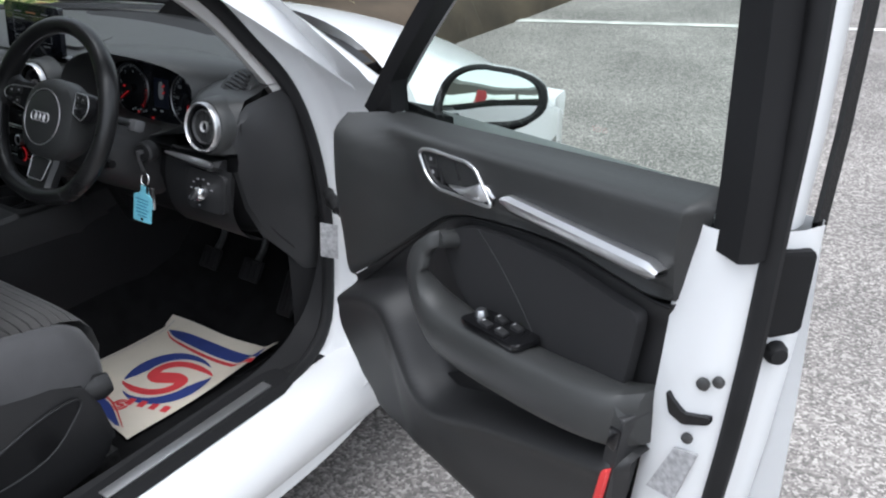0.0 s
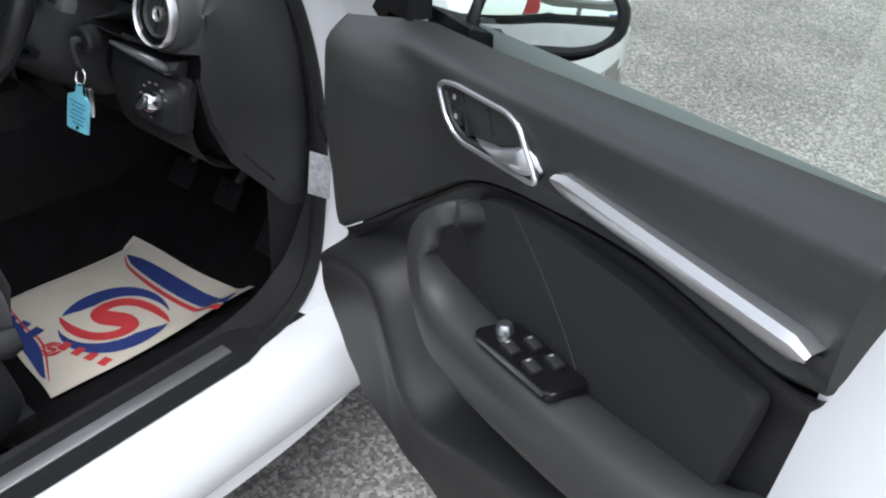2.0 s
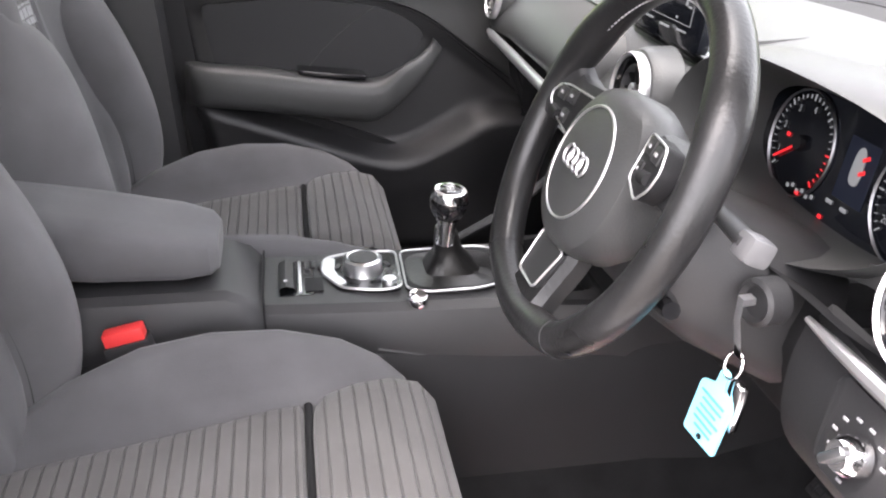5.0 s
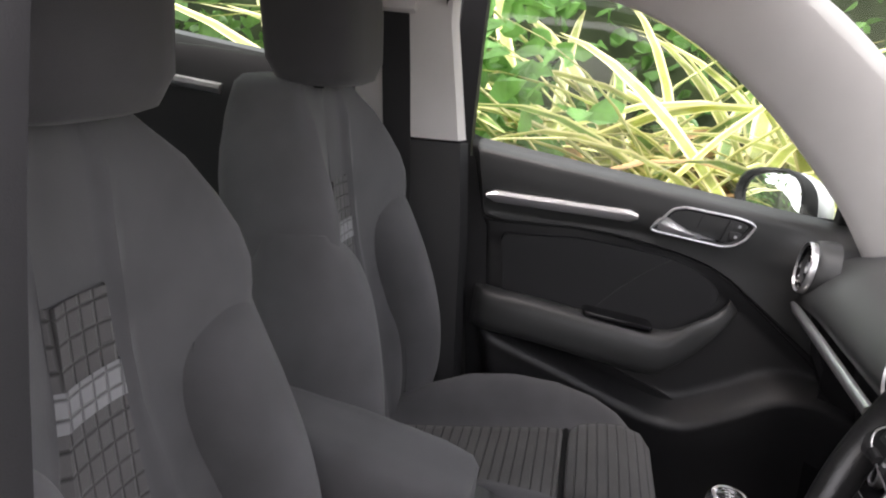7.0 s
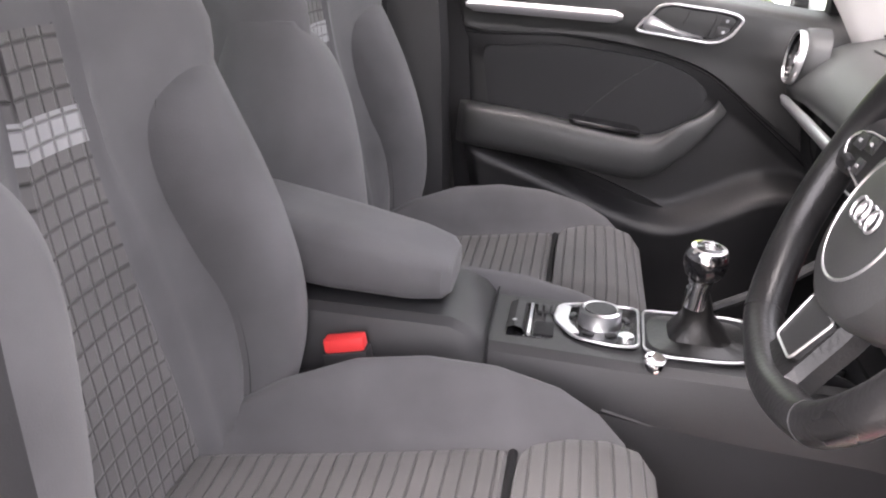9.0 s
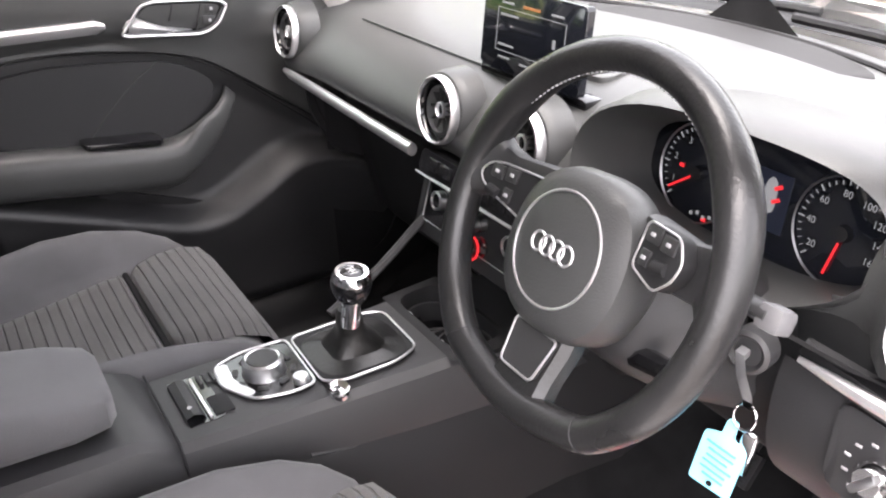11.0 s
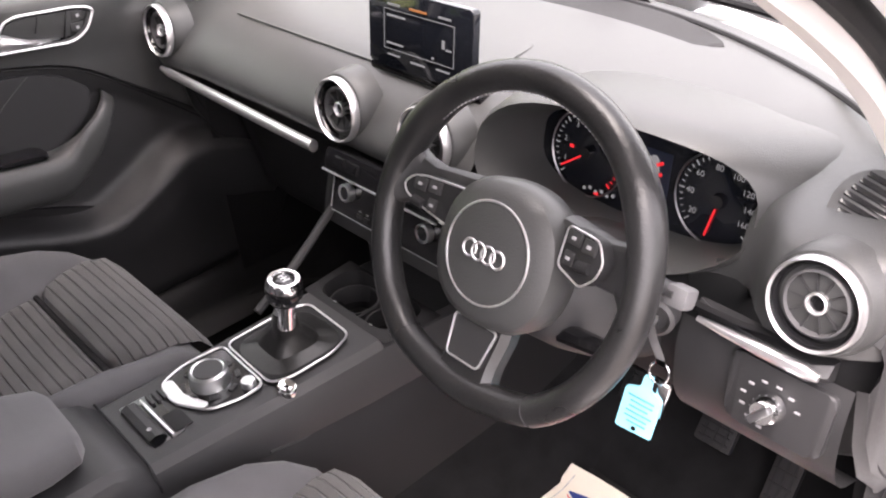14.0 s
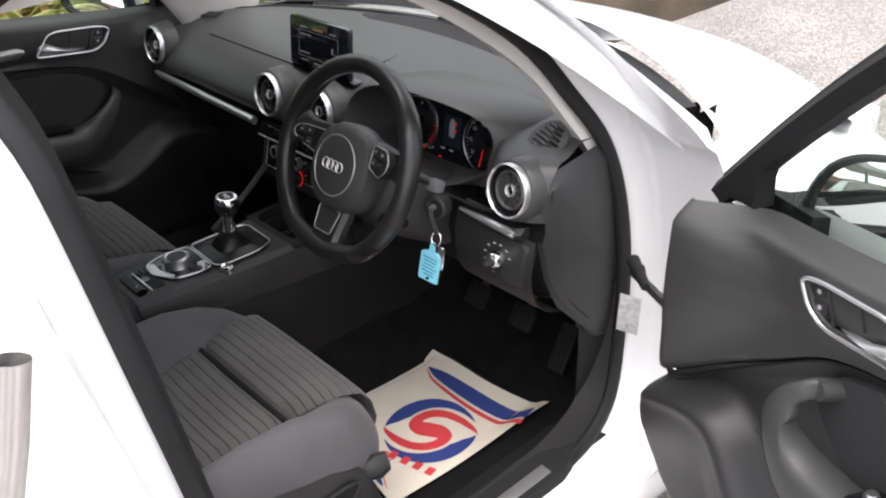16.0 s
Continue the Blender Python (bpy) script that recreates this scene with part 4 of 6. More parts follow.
    for y, s in ((-.020, 1.05), (-.045, 1.10), (-.060, 1.08), (-.063, .99), (-.052, .92)):
        rim.append([MM @ (mc + V((q - mc).x * s, y, (q - mc).z * s)) for q in shell[0]])
    P("mirror_rim", loft(rim, True, False), M_DARK, mir, "black mirror surround")
    rings = [[MM @ (mc + V((q - mc).x * .93 * k, -.0505 - .0035 * (1 - k * k), (q - mc).z * .93 * k)) for q in shell[0]] for k in (1, .85, .7, .55, .4, .25, .1, .01)]
    P("mirror_glass", loft(rings, True, True), M_MIRROR, mir, "slightly convex mirror glass", 80)
    low = []
    for y, w, h in ((-.042, .111, .069), (-.015, .113, .071), (.02, .106, .066), (.045, .081, .052)):
        low.append([MM @ (mc + V(math.cos(a) * w * size, y, math.sin(a) * h * lerp(1.02, .9, is_open))) for a in np.linspace(math.pi * 1.02, math.pi * 1.98, 12)])
    P("lower_shell", loft(low, False), M_DARK, mir, "black lower mirror shell")
    P("mirror_arm", loft([[W(u, y, z) for u, z in ((u0 - w, z0 - h), (u0 + w, z0 - h), (u0 + w, z0 + h), (u0 - w, z0 + h))] for y, u0, z0, w, h in ((.12, .08, .965, .05, .03), (.17, .075, .955, .045, .022), (.23, .07, .95, .04, .02), (.30, .08, .95, .04, .02))]), M_DARK, mir, "black mirror arm")
    return root


D_OPEN = Matrix.Translation((.93, .216, 0)) @ pose(0, 0, 0, 0, 0, -21.5)
D_LEFT = Matrix(((0, -1, 0, -.630), (-1, 0, 0, .284), (0, 0, 1, .012), (0, 0, 0, 1)))
car_door("door_1", D_OPEN, "white driver's door wide open, black inner trim", True)
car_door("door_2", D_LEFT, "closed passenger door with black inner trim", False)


# ---- dashboard ----
dash = thing("dashboard", pose(CX, .2, .9), "dark grey soft-touch dashboard with round vents", "dashboard")


def dash_row(x):
    k = (x - CX) / .68
    e = .03 * smooth(.94, 1.02, abs(k))
    back = .66 - .30 * k * k
    dz = -.012 * smooth(.7, 1.0, abs(k))
    sec = [(back, .985), (lerp(back, .28, .4), .993), (lerp(back, .28, .75), .993), (.275 + e, .987), (.225 + e, .972), (.182 + e, .948), (.155 + e, .92), (.142 + e, .895), (.146 + e, .878)]
    wgt = smooth(.47, .57, x)
    pod = [(back, .972), (lerp(back, .28, .4), .976), (lerp(back, .28, .75), .977), (.275, .976), (.222, .975), (.186 + e, .966), (.168 + e, .940), (.161 + e, .905), (.160 + e, .878)]
    fall = .06 * smooth(.43, .51, x) * (1 - smooth(.535, .60, x))
    sec = [(lerp(a[0], b[0], wgt) + fall * smooth(.34, .24, a[0]), lerp(a[1] + dz, b[1], wgt)) for a, b in zip(sec, pod)]
    return [(x - .028 * smooth(.92, 1.0, k) * smooth(.22, .32, y), y, z) for y, z in spline(sec, 3)]


rows = [dash_row(x) for x in np.linspace(-.645, .70, 65)]
bm = loft(rows, False)
hole = [f for f in bm.faces if abs((f.calc_center_median().x - .368) / .172) ** 2.6 + abs((f.calc_center_median().z - .945) / .078) ** 2.6 < 1 and f.calc_center_median().y < .30]
bmesh.ops.delete(bm, geom=hole, context='FACES')
part("top_pad", bm, M_SOFT, dash, "grained dark grey dashboard pad", 50)
rows = []
for x in np.linspace(-.645, .69, 25):
    k = abs(x - CX) / .68
    e = .05 * smooth(.86, 1.02, k)
    drv = smooth(.15, .25, x)
    rows.append([(x, y + e, z) for y, z in spline([(.146, .879), (.165, .868), (.185, .85), (.24 - .07 * drv, .80), (.26 - .06 * drv, .72), (.28 - .065 * drv, .63 + .062 * drv), (.31 - .05 * drv, .55 + .122 * drv), (.45, .50 + .165 * drv), (.6, .5 + .165 * drv)], 3)])
part("lower_panel", loft(rows, False), M_DARK, dash, "black lower dashboard and glovebox")
for sx in (1, -1):
    x0 = .70 if sx > 0 else -.645
    rows = []
    for y, d, zt, zb in ((.178, .0, .90, .84), (.192, .003, .940, .76), (.225, .005, .962, .69), (.30, .002, .968, .61), (.35, -.008, .965, .55), (.41, -.022, .965, .50), (.6, -.04, .965, .48)):
        rows.append([(x0 + sx * (d + b), y, lerp(zt, zb, t)) for t, b in ((0, -.012), (.06, 0), (.3, .006), (.6, .006), (.94, 0), (1, -.012))])
    part("end_panel", loft(rows, False), M_PLASTIC, dash, "black dashboard end cover")
    part("end_seam", tube(spline([(x0 + sx * .004, y, z) for y, z in ((.196, .935), (.194, .90), (.198, .84), (.212, .765), (.245, .70), (.30, .635))], 4), .0016, 6), M_DARK, dash)
# crease line on the passenger side
part("pad_crease", tube([(x, .2275, .9755) for x in np.linspace(-.45, -.08, 5)], .0018, 6), M_SOFT, dash)
# chrome strip on the passenger side, and small one on the driver side
part("trim_strip", tube([(x, .137, z) for x, z in ((-.612, .866), (-.58, .864), (-.4, .861), (-.2, .857), (-.132, .856))], [.004, .0075, .0085, .0085, .0085], 10, False, 1.2), M_SATIN, dash, "brushed aluminium dashboard strip")
rows = [[(x, y, z) for y, z in ((.185, zc + .01), (.160 + d, zc + .012), (.150 + d, zc + .002), (.158 + d, zc - .008), (.18, zc - .012))] for x, zc, d in ((.515, .853, .02), (.545, .852, .005), (.60, .850, 0), (.648, .848, .0), (.666, .850, .012))]
shelf = part("driver_trim_bar", loft(rows), M_PLASTIC, dash, "black trim bar below the vent")
part("trim_strip", tube([(x, .150, .862 - .0012 * i) for i, x in enumerate((.53, .565, .605, .648, .662))], [.003, .0055, .0068, .0068, .004], 8), M_SATIN, shelf, "aluminium edge strip")


def air_vent(c, normal, r=.044):
    m = aim(c, normal)
    v = part("air_vent", lathe([(r * .98, -.03), (r * 1.0, .004), (r * .93, .010), (r * .86, .004), (r * .84, -.01), (r * .80, -.03), (0, -.032)], m, 40), M_GLOSS, dash, "round air vent with a bright ring")
    prof = [(r * 1.0, -.012), (r * 1.07, .002), (r * 1.06, .010), (r * 1.01, .0135), (r * .965, .010)]
    a = [[m @ V(q * math.cos(t), q * math.sin(t), h) for q, h in prof] for t in np.linspace(0, 2 * math.pi, 48, endpoint=False)]
    part("vent_ring", loft(a, False, False, wrap=True), M_SATIN, v, "bright satin vent ring")
    part("inner_ring", lathe([(r * .74, -.018), (r * .75, .004), (r * .70, .006), (r * .66, -.018)], m, 36), M_GREY, v)
    for k in range(10):
        t = 2 * math.pi * k / 10
        part("vane", box((0, 0, 0), (r * .46, .0022, .014), .0008, m @ pose(0, 0, 0, 0, 0, math.degrees(t)) @ pose(r * .46, 0, -.006)), M_PLASTIC, v)
    part("hub", lathe([(r * .17, -.01), (r * .18, .003), (r * .21, .005), (r * .25, .004), (r * .26, -.02)], m, 24), M_SATIN, v, "chrome vent hub")
    part("hub_disc", lathe([(0, .001), (r * .18, .0), (r * .195, -.006)], m, 20), M_GLOSS, v)


for c, nrm in (((.642, .164, .928), (-.05, -1, .22)), ((-.600, .150, .937), (0, -1, .14)), ((-.064, .149, .931), (0, -1, .14)), ((.122, .149, .939), (0, -1, .14))):
    c = (c[0], c[1], c[2])
    bm = lathe([(.058, -.036), (.055, -.014), (.053, -.005), (.050, .0), (.044, .002)], aim(c, nrm), 40)
    part("vent_housing", bm, M_SOFT, dash, "moulded vent housing")
    air_vent(c, nrm)
# speaker grille at the driver's end, demister slots at the far end
gr = facing((.630, .262, .977), (.16, -.62, .8), (0, 1, .4))
gp = part("demister_grille", slab(rounded([(-.024, -.038), (-.034, .018), (-.006, .046), (.030, .026), (.028, -.022), (.004, -.044)], 4), -.002, .034, gr, .003), M_SOFT, dash, "slotted side window vent")
for k in range(8):
    part("grille_slot", box((0, 0, 0), (.054 - .006 * abs(k - 3.5), .004, .0058), .001, gr @ pose(0, -.0026, -.032 + .0093 * k, 0, 8, 0)), M_GLOSS, gp)
gl2 = facing((-.555, .292, .990), (-.12, -.25, 1), (0, 1, 0))
for k in range(7):
    part("demister_slot", box((0, 0, 0), (.004, .004, .03), .001, gl2 @ pose(-.028 + .011 * k, -.001, 0, 0, 12, 0)), M_GLOSS, dash)
# top seam and passenger speaker lid
part("back_groove", tube([(x, .64 - .30 * ((x - CX) / .68) ** 2 - .02, .990 - .012 * smooth(.7, 1, abs(x - CX) / .68)) for x in np.linspace(-.62, .66, 25)], .004, 6), M_DARK, dash)
lid = [(x, y) for x, y in spline([(-.24, .545), (-.10, .505), (.05, .492), (.20, .50), (.306, .530), (.20, .590), (.05, .612), (-.10, .606)], 4, True)]
part("speaker_lid", slab(lid, -.0012, .006, facing((0, 0, .9905), (0, 0, 1), (0, 1, 0)), .001), M_GRILLE, dash, "oval speaker grille on the dashboard top")
part("display_lid", slab(corner_round([(-.075, .27), (.12, .27), (.10, .385), (-.055, .385)], .02), -.0012, .006, facing((0, 0, .9925), (0, 0, 1), (0, 1, 0)), .001), M_SOFT, dash, "flap behind the display")

# instrument binnacle
bx, bz = .368, .945
front, mid, back_r, inner = [], [], [], []
for q in range(40):
    a = 2 * math.pi * q / 40
    c, s = math.cos(a), math.sin(a)
    cc, ss = math.copysign(abs(c) ** .75, c), math.copysign(abs(s) ** .75, s)
    h = .082 if s > 0 else .075
    front.append((bx + cc * .178, .168 + (.03 * s if s > 0 else .012 * s) + .062 * max(0, c) ** 2, bz + ss * h))
    mid.append((bx + cc * .195, .23 + .015 * s + .035 * max(0, c) ** 2, bz + ss * (h + .006) - .004))
    back_r.append((bx + cc * .23, .42, bz - .02 + ss * (h - .02)))
    inner.append((bx + cc * .160, .279 - .010 * s, bz + ss * (h - .016) - .022))
lipr = [(lerp(x, bx, .03), y - .006, lerp(z, bz, .03)) for x, y, z in front]
part("binnacle", loft([back_r, mid, front, lipr, inner], True, False), M_SOFT, dash, "curved hood over the instruments", 50)
face_n = V(0, -1, .16).normalized()
FM = facing((bx, .276, bz - .032), face_n)
cl = part("instrument_panel", slab(rounded([(-.165, -.01), (-.14, .068), (0, .074), (.145, .068), (.175, -.01), (.11, -.065), (0, -.06), (-.11, -.065)], 4), -.002, .01, FM, .002), M_SCREEN, dash, "black instrument cluster with two dials")


def flat_bar(par, m, x, z, w, h, mt, rot=0, lift=-.0032):
    part("print", box((0, 0, 0), (w, .0012, h), .0002, m @ pose(x, lift, z, 0, rot, 0), 1), mt, par)


def dial(m, x, z, r, needle, numbers, red_from=None):
    cm = m @ pose(x, -.003, z, 90, 0, 0)
    d = part("dial_ring", lathe([(r * .99, -.002), (r * 1.01, .001), (r * .99, .003), (r * .965, .001)], cm, 40), M_DIALRIM, cl, "thin silver dial ring")
    for i in range(31):
        a = radians(222 - 264 * i / 30)
        mj = i % 5 == 0
        mt = M_LCDRED if red_from is not None and i >= red_from else M_LCD
        part("tick", box((0, 0, 0), (r * (.12 if mj else .07), .001, .0014 if mj else .0008), 0, m @ pose(x + math.cos(a) * r * .86, -.0036, z + math.sin(a) * r * .86, 0, -math.degrees(a), 0)), mt, d)
    for txt, deg in numbers:
        a = radians(deg)
        cu = bpy.data.curves.new("numeral", 'FONT')
        cu.body, cu.size, cu.align_x, cu.align_y = txt, r * .18, 'CENTER', 'CENTER'
        cu.materials.append(M_LCD)
        o = new("numeral", cu)
        o.parent = d
        o.matrix_basis = SPACE[d] @ m @ pose(x + math.cos(a) * r * .66, -.0038, z + math.sin(a) * r * .66, 90, 0, 0)
    a = radians(needle)
    part("needle", box((0, 0, 0), (r * .62, .0016, .0022), .0003, m @ pose(x + math.cos(a) * r * .5, -.005, z + math.sin(a) * r * .5, 0, -needle, 0)), M_LCDRED, d, "red needle")
    part("needle_hub", lathe([(0, .006), (r * .13, .006), (r * .16, .0)], cm, 20), M_GLOSS, d)


dial(FM, -.086, .010, .057, 215, [("1", 205), ("2", 165), ("3", 122), ("4", 80)], 25)
dial(FM, .101, .010, .057, 258, [("20", 215), ("40", 178), ("60", 140), ("80", 100), ("100", 62), ("120", 30), ("140", 0), ("160", -28)])
flat_bar(cl, FM, .011, .012, .046, .062, M_LCDBLUE, 0, -.0026)
carshape = part("status_symbol", slab(rounded([(-.007, -.016), (-.0075, .009), (-.003, .018), (.003, .018), (.0075, .009), (.007, -.016)], 3), -.0036, -.003, FM @ pose(.011, 0, .018), 0), M_LCD, cl, "small car outline on the display")
for s in (.010, -.004):
    flat_bar(cl, FM, .019, .018 + s, .010, .004, M_LCDRED, -30)
for q, (x, z, mt) in enumerate(((-.012, -.026, M_LCD), (.012, -.026, M_LCD), (-.018, -.045, M_LCDRED), (-.112, .012, M_LCDRED), (-.066, -.038, M_LCDRED))):
    flat_bar(cl, FM, x, z, .010 if q < 2 else .006, .004, mt)
for k in range(6):
    flat_bar(cl, FM, -.085 + .009 * k, -.036 + .003 * (k % 2), .004, .004, M_LCD)

# pop-up display
SM = facing((.036, .226, 1.036), (0, -1, .12))
scr = part("display", slab(corner_round([(-.103, -.053), (.103, -.053), (.103, .053), (-.103, .053)], .006), -.006, .006, SM, .003), M_SCREEN, dash, "slim black pop-up display, switched on")
for x, z, w, h, mt in ((-.05, .034, .03, .005, M_LCD), (0, .034, .04, .006, M_LCDORANGE), (.052, .034, .028, .005, M_LCD), (-.045, .019, .045, .005, M_LCD), (-.048, -.019, .04, .005, M_LCD),
                       (-.05, -.035, .03, .004, M_LCD), (0, -.037, .034, .005, M_LCD), (.05, -.035, .03, .004, M_LCD), (.05, .0, .006, .022, M_LCD), (.06, -.006, .012, .004, M_LCD), (.03, -.022, .005, .006, M_LCD)):
    flat_bar(scr, SM, x, z, w * .85, h * .5, mt, 0, -.0066)
for x, z, w, h in ((0, .027, .14, .0005), (0, -.027, .14, .0005), (-.07, 0, .0005, .054), (.07, 0, .0005, .054)):
    flat_bar(scr, SM, x, z, w, h, M_LCD, 0, -.0066)
part("display_slot", box((.036, .235, .975), (.225, .03, .012), .004), M_GLOSS, dash, "slot for the display")
# centre controls
CM = facing((.03, .128, .862), (0, -1, .35))
sw = part("switch_strip", slab(corner_round([(-.105, -.016), (.14, -.016), (.145, .014), (-.105, .016)], .005), -.01, .03, CM, .004), M_GLOSS, dash, "gloss black switch row")
part("hazard_button", slab([(-.010, -.007), (.010, -.007), (0, .009)], -.0125, -.009, CM @ pose(-.006, 0, 0) @ Matrix.Scale(.62, 4), .001), M_REDPLASTIC, sw, "red triangle hazard switch")
for k in (-.07, -.04, .055, .09):
    part("button", box((0, 0, 0), (.024, .004, .016), .0015, CM @ pose(k, -.011, 0)), M_GLOSS, sw)
part("switch_edge", tube([CM @ V(x, -.012, -.018) for x in np.linspace(-.105, .14, 4)], .0016, 6), M_ALU, sw)
HM = facing((.02, .150, .785), (0, -1, .22))
hv = part("climate_panel", slab(corner_round([(-.15, -.052), (.15, -.052), (.14, .052), (-.14, .052)], .01), -.006, .06, HM, .004), M_PLASTIC, dash, "black heating control panel")
part("panel_inset", slab(corner_round([(-.128, -.030), (.128, -.030), (.122, .034), (-.122, .034)], .006), -.0085, 0, HM, .002), M_GLOSS, hv)
part("inset_edge", ringframe(corner_round([(-.128, -.030), (.128, -.030), (.122, .034), (-.122, .034)], .006), .0008, -.0085, -.0085, HM), M_ALU, hv, "thin silver panel edge")
for x, z, r in ((-.083, .012, .0140), (.003, .010, .0125), (.092, .012, .0140)):
    kn = part("dial_knob", lathe([(0, .009), (r * .75, .009), (r * .8, .012), (r, .011), (r, .0)], HM @ pose(x, -.009, z, 90, 0, 0), 26), M_ALU, hv, "silver-rimmed heater dial")
    part("knob_face", lathe([(0, .0098), (r * .72, .0098), (r * .74, .008)], HM @ pose(x, -.009, z, 90, 0, 0), 22), M_GLOSS, kn)
cm = HM @ pose(.010, -.009, -.022, 90, 0, 0)
arc = [cm @ V(.016 * math.cos(a), .016 * math.sin(a), .005) for a in np.linspace(-1.2, 1.4, 14)]
part("lit_arc", tube(arc, .0016, 6), M_LCDRED, hv, "red lit arc round a dial")
part("dial_knob", lathe([(0, .012), (.012, .012), (.014, 0)], cm, 22), M_GLOSS, hv)
for k in range(6):
    part("button", box((0, 0, 0), (.013, .004, .007), .001, HM @ pose(-.055 + .017 * k, -.010, -.018)), M_PLASTIC, hv)
    flat_bar(hv, HM, -.055 + .017 * k, -.010, .005, .002, M_ICON, 0, -.0095)
for k in range(2):
    part("stack_flank", loft([[(.03 + (2 * k - 1) * w, y, z) for w, y in ((.115, .18), (.11, .13 + d), (.09, .125 + d))] for z, d in ((.74, .02), (.68, .05), (.64, .09), (.60, .12))], False), M_PLASTIC, dash)

# driver's side: light switch, knee panel
LM = facing((.622, .160, .801), (.0, -1, .18))
ls = part("light_switch", slab(corner_round([(-.05, -.045), (.055, -.045), (.06, .032), (-.055, .036)], .012), -.004, .02, LM, .003), M_PLASTIC, dash, "light switch panel with a chrome knob")
part("knob", lathe([(0, .016), (.012, .016), (.016, .010), (.017, -.004)], LM @ pose(-.002, -.010, -.008, 90, 0, 0), 26), M_CHROME, ls, "chrome rotary light switch")
part("knob_grip", box((0, 0, 0), (.008, .012, .028), .003, LM @ pose(-.002, -.027, -.008, 0, 40, 0)), M_ALU, ls)
for k in range(9):
    a = radians(20 + 30 * k)
    flat_bar(ls, LM, -.002 + .03 * math.cos(a), -.008 + .027 * math.sin(a), .006, .0025, M_ICON, 0, -.009)
part("knee_panel", loft([[(x, y, z) for y, z in spline([(.172, .842), (.162, .80), (.166, .74), (.195, .695), (.24, .672)], 3)] for x in np.linspace(.50, .69, 6)], False), M_PLASTIC, dash, "black knee panel")

# ---- steering column and wheel ----
HUB = V(.377, .013, .943)
SN = V(0, -math.cos(radians(25)), math.sin(radians(25)))
SW = facing(HUB, SN)
col = thing("steering_column", pose(.366, .2, .85), "black steering column shroud with stalks", "steering column")
rows = []
for d, w, h, dz in ((.05, .045, .045, 0), (.06, .062, .055, 0), (.10, .085, .064, -.006), (.15, .098, .07, -.012), (.24, .10, .075, -.016)):
    rows.append([SW @ V(math.copysign(abs(math.cos(a)) ** .7, math.cos(a)) * w, d, math.copysign(abs(math.sin(a)) ** .7, math.sin(a)) * h - .03 + dz) for a in np.linspace(0, 2 * math.pi, 20, endpoint=False)])
part("shroud", loft(rows), M_PLASTIC, col, "black moulded column shroud")
for sx, zz in ((-1, .02), (1, .02)):
    pts = [SW @ V(sx * x, y, zz + z) for x, y, z in ((.06, .085, 0), (.10, .075, .004), (.15, .06, .006), (.175, .055, .006))]
    part("stalk", tube(spline(pts, 4), .0095, 10, False, .75), M_PLASTIC, col, "black control stalk")
part("stalk_tip", box((0, 0, 0), (.024, .024, .022), .006, SW @ pose(.176, .06, .024)), M_GREY, col, "grey stalk end")
part("lower_stalk", tube([SW @ V(.05, .08, -.07), SW @ V(.11, .065, -.06), SW @ V(.13, .06, -.058)], [.012, .010, .008], 8), M_GLOSS, col)
for k in range(3):
    flat_bar(col, SW, -.11 - .012 * k, .032, .006, .003, M_ICON, 0, .052)
ig = aim((.498, .122, .862), (.25, -1, .1))
part("ignition_bezel", lathe([(.021, -.02), (.021, .001), (.017, .004), (.013, .0), (0, .0)], ig, 28), M_PLASTIC, col, "ignition lock surround")

wheel = thing("steering_wheel", Matrix.Translation(HUB), "three-spoke black leather steering wheel, grip worn shiny", "steering wheel")
RR, off, RZ = .1690, .003, .010
circ = []
for a in np.linspace(0, 2 * math.pi, 72, endpoint=False):
    r = RR - .010 * smooth(.80, 1.0, -math.sin(a))
    circ.append((r * math.cos(a), off, r * math.sin(a)))
rows = []
for (x, y, z) in circ:
    l = math.hypot(x, z)
    a = math.atan2(z, x)
    thumb = .0025 * math.exp(-((a - .55) / .25) ** 2) + .0025 * math.exp(-((a - 2.6) / .25) ** 2)
    rr = .0162 + thumb
    rows.append([SW @ V(x / l * (l + math.cos(t) * rr), y + math.sin(t) * rr * 1.12, RZ + z / l * (l + math.cos(t) * rr)) for t in np.linspace(0, 2 * math.pi, 16, endpoint=False)])
rim = part("rim", loft(rows, True, False, wrap=True), M_LEATHER, wheel, "worn black leather rim")
for a in (28, 152, 236, 304):
    rs = RR - .010 * smooth(.80, 1.0, -math.sin(radians(a)))
    c = V(rs * math.cos(radians(a)), off, RZ + rs * math.sin(radians(a)))
    m2 = SW @ Matrix.Translation(c) @ pose(0, 0, 0, 0, -a, 0)
    part("rim_seam", tube([m2 @ V(.0163 * math.cos(t), .0163 * 1.12 * math.sin(t), 0) for t in np.linspace(0, 2 * math.pi, 16, endpoint=False)], .0007, 5, True), M_DARKTRIM, rim, "stitched leather seam")
for q in range(60):
    a = radians(28 + 124 * q / 59)
    part("stitch", box((0, 0, 0), (.0012, .0012, .003), 0, SW @ pose((RR - .0168) * math.cos(a), off - .003, RZ + (RR - .0168) * math.sin(a), 0, -math.degrees(a), 0)), M_STICKER, rim)
# airbag pad
pad = []
for y, w, h in ((.055, .060, .058), (.035, .072, .068), (.010, .073, .069), (-.004, .069, .065), (-.012, .058, .055), (-.016, .040, .038), (-.0175, .015, .014)):
    pad.append([SW @ V(1.1 * math.copysign(abs(math.cos(a)) ** .85, math.cos(a)) * w, y, math.copysign(abs(math.sin(a)) ** .85, math.sin(a)) * h * 1.14 - .002) for a in np.linspace(0, 2 * math.pi, 36, endpoint=False)])
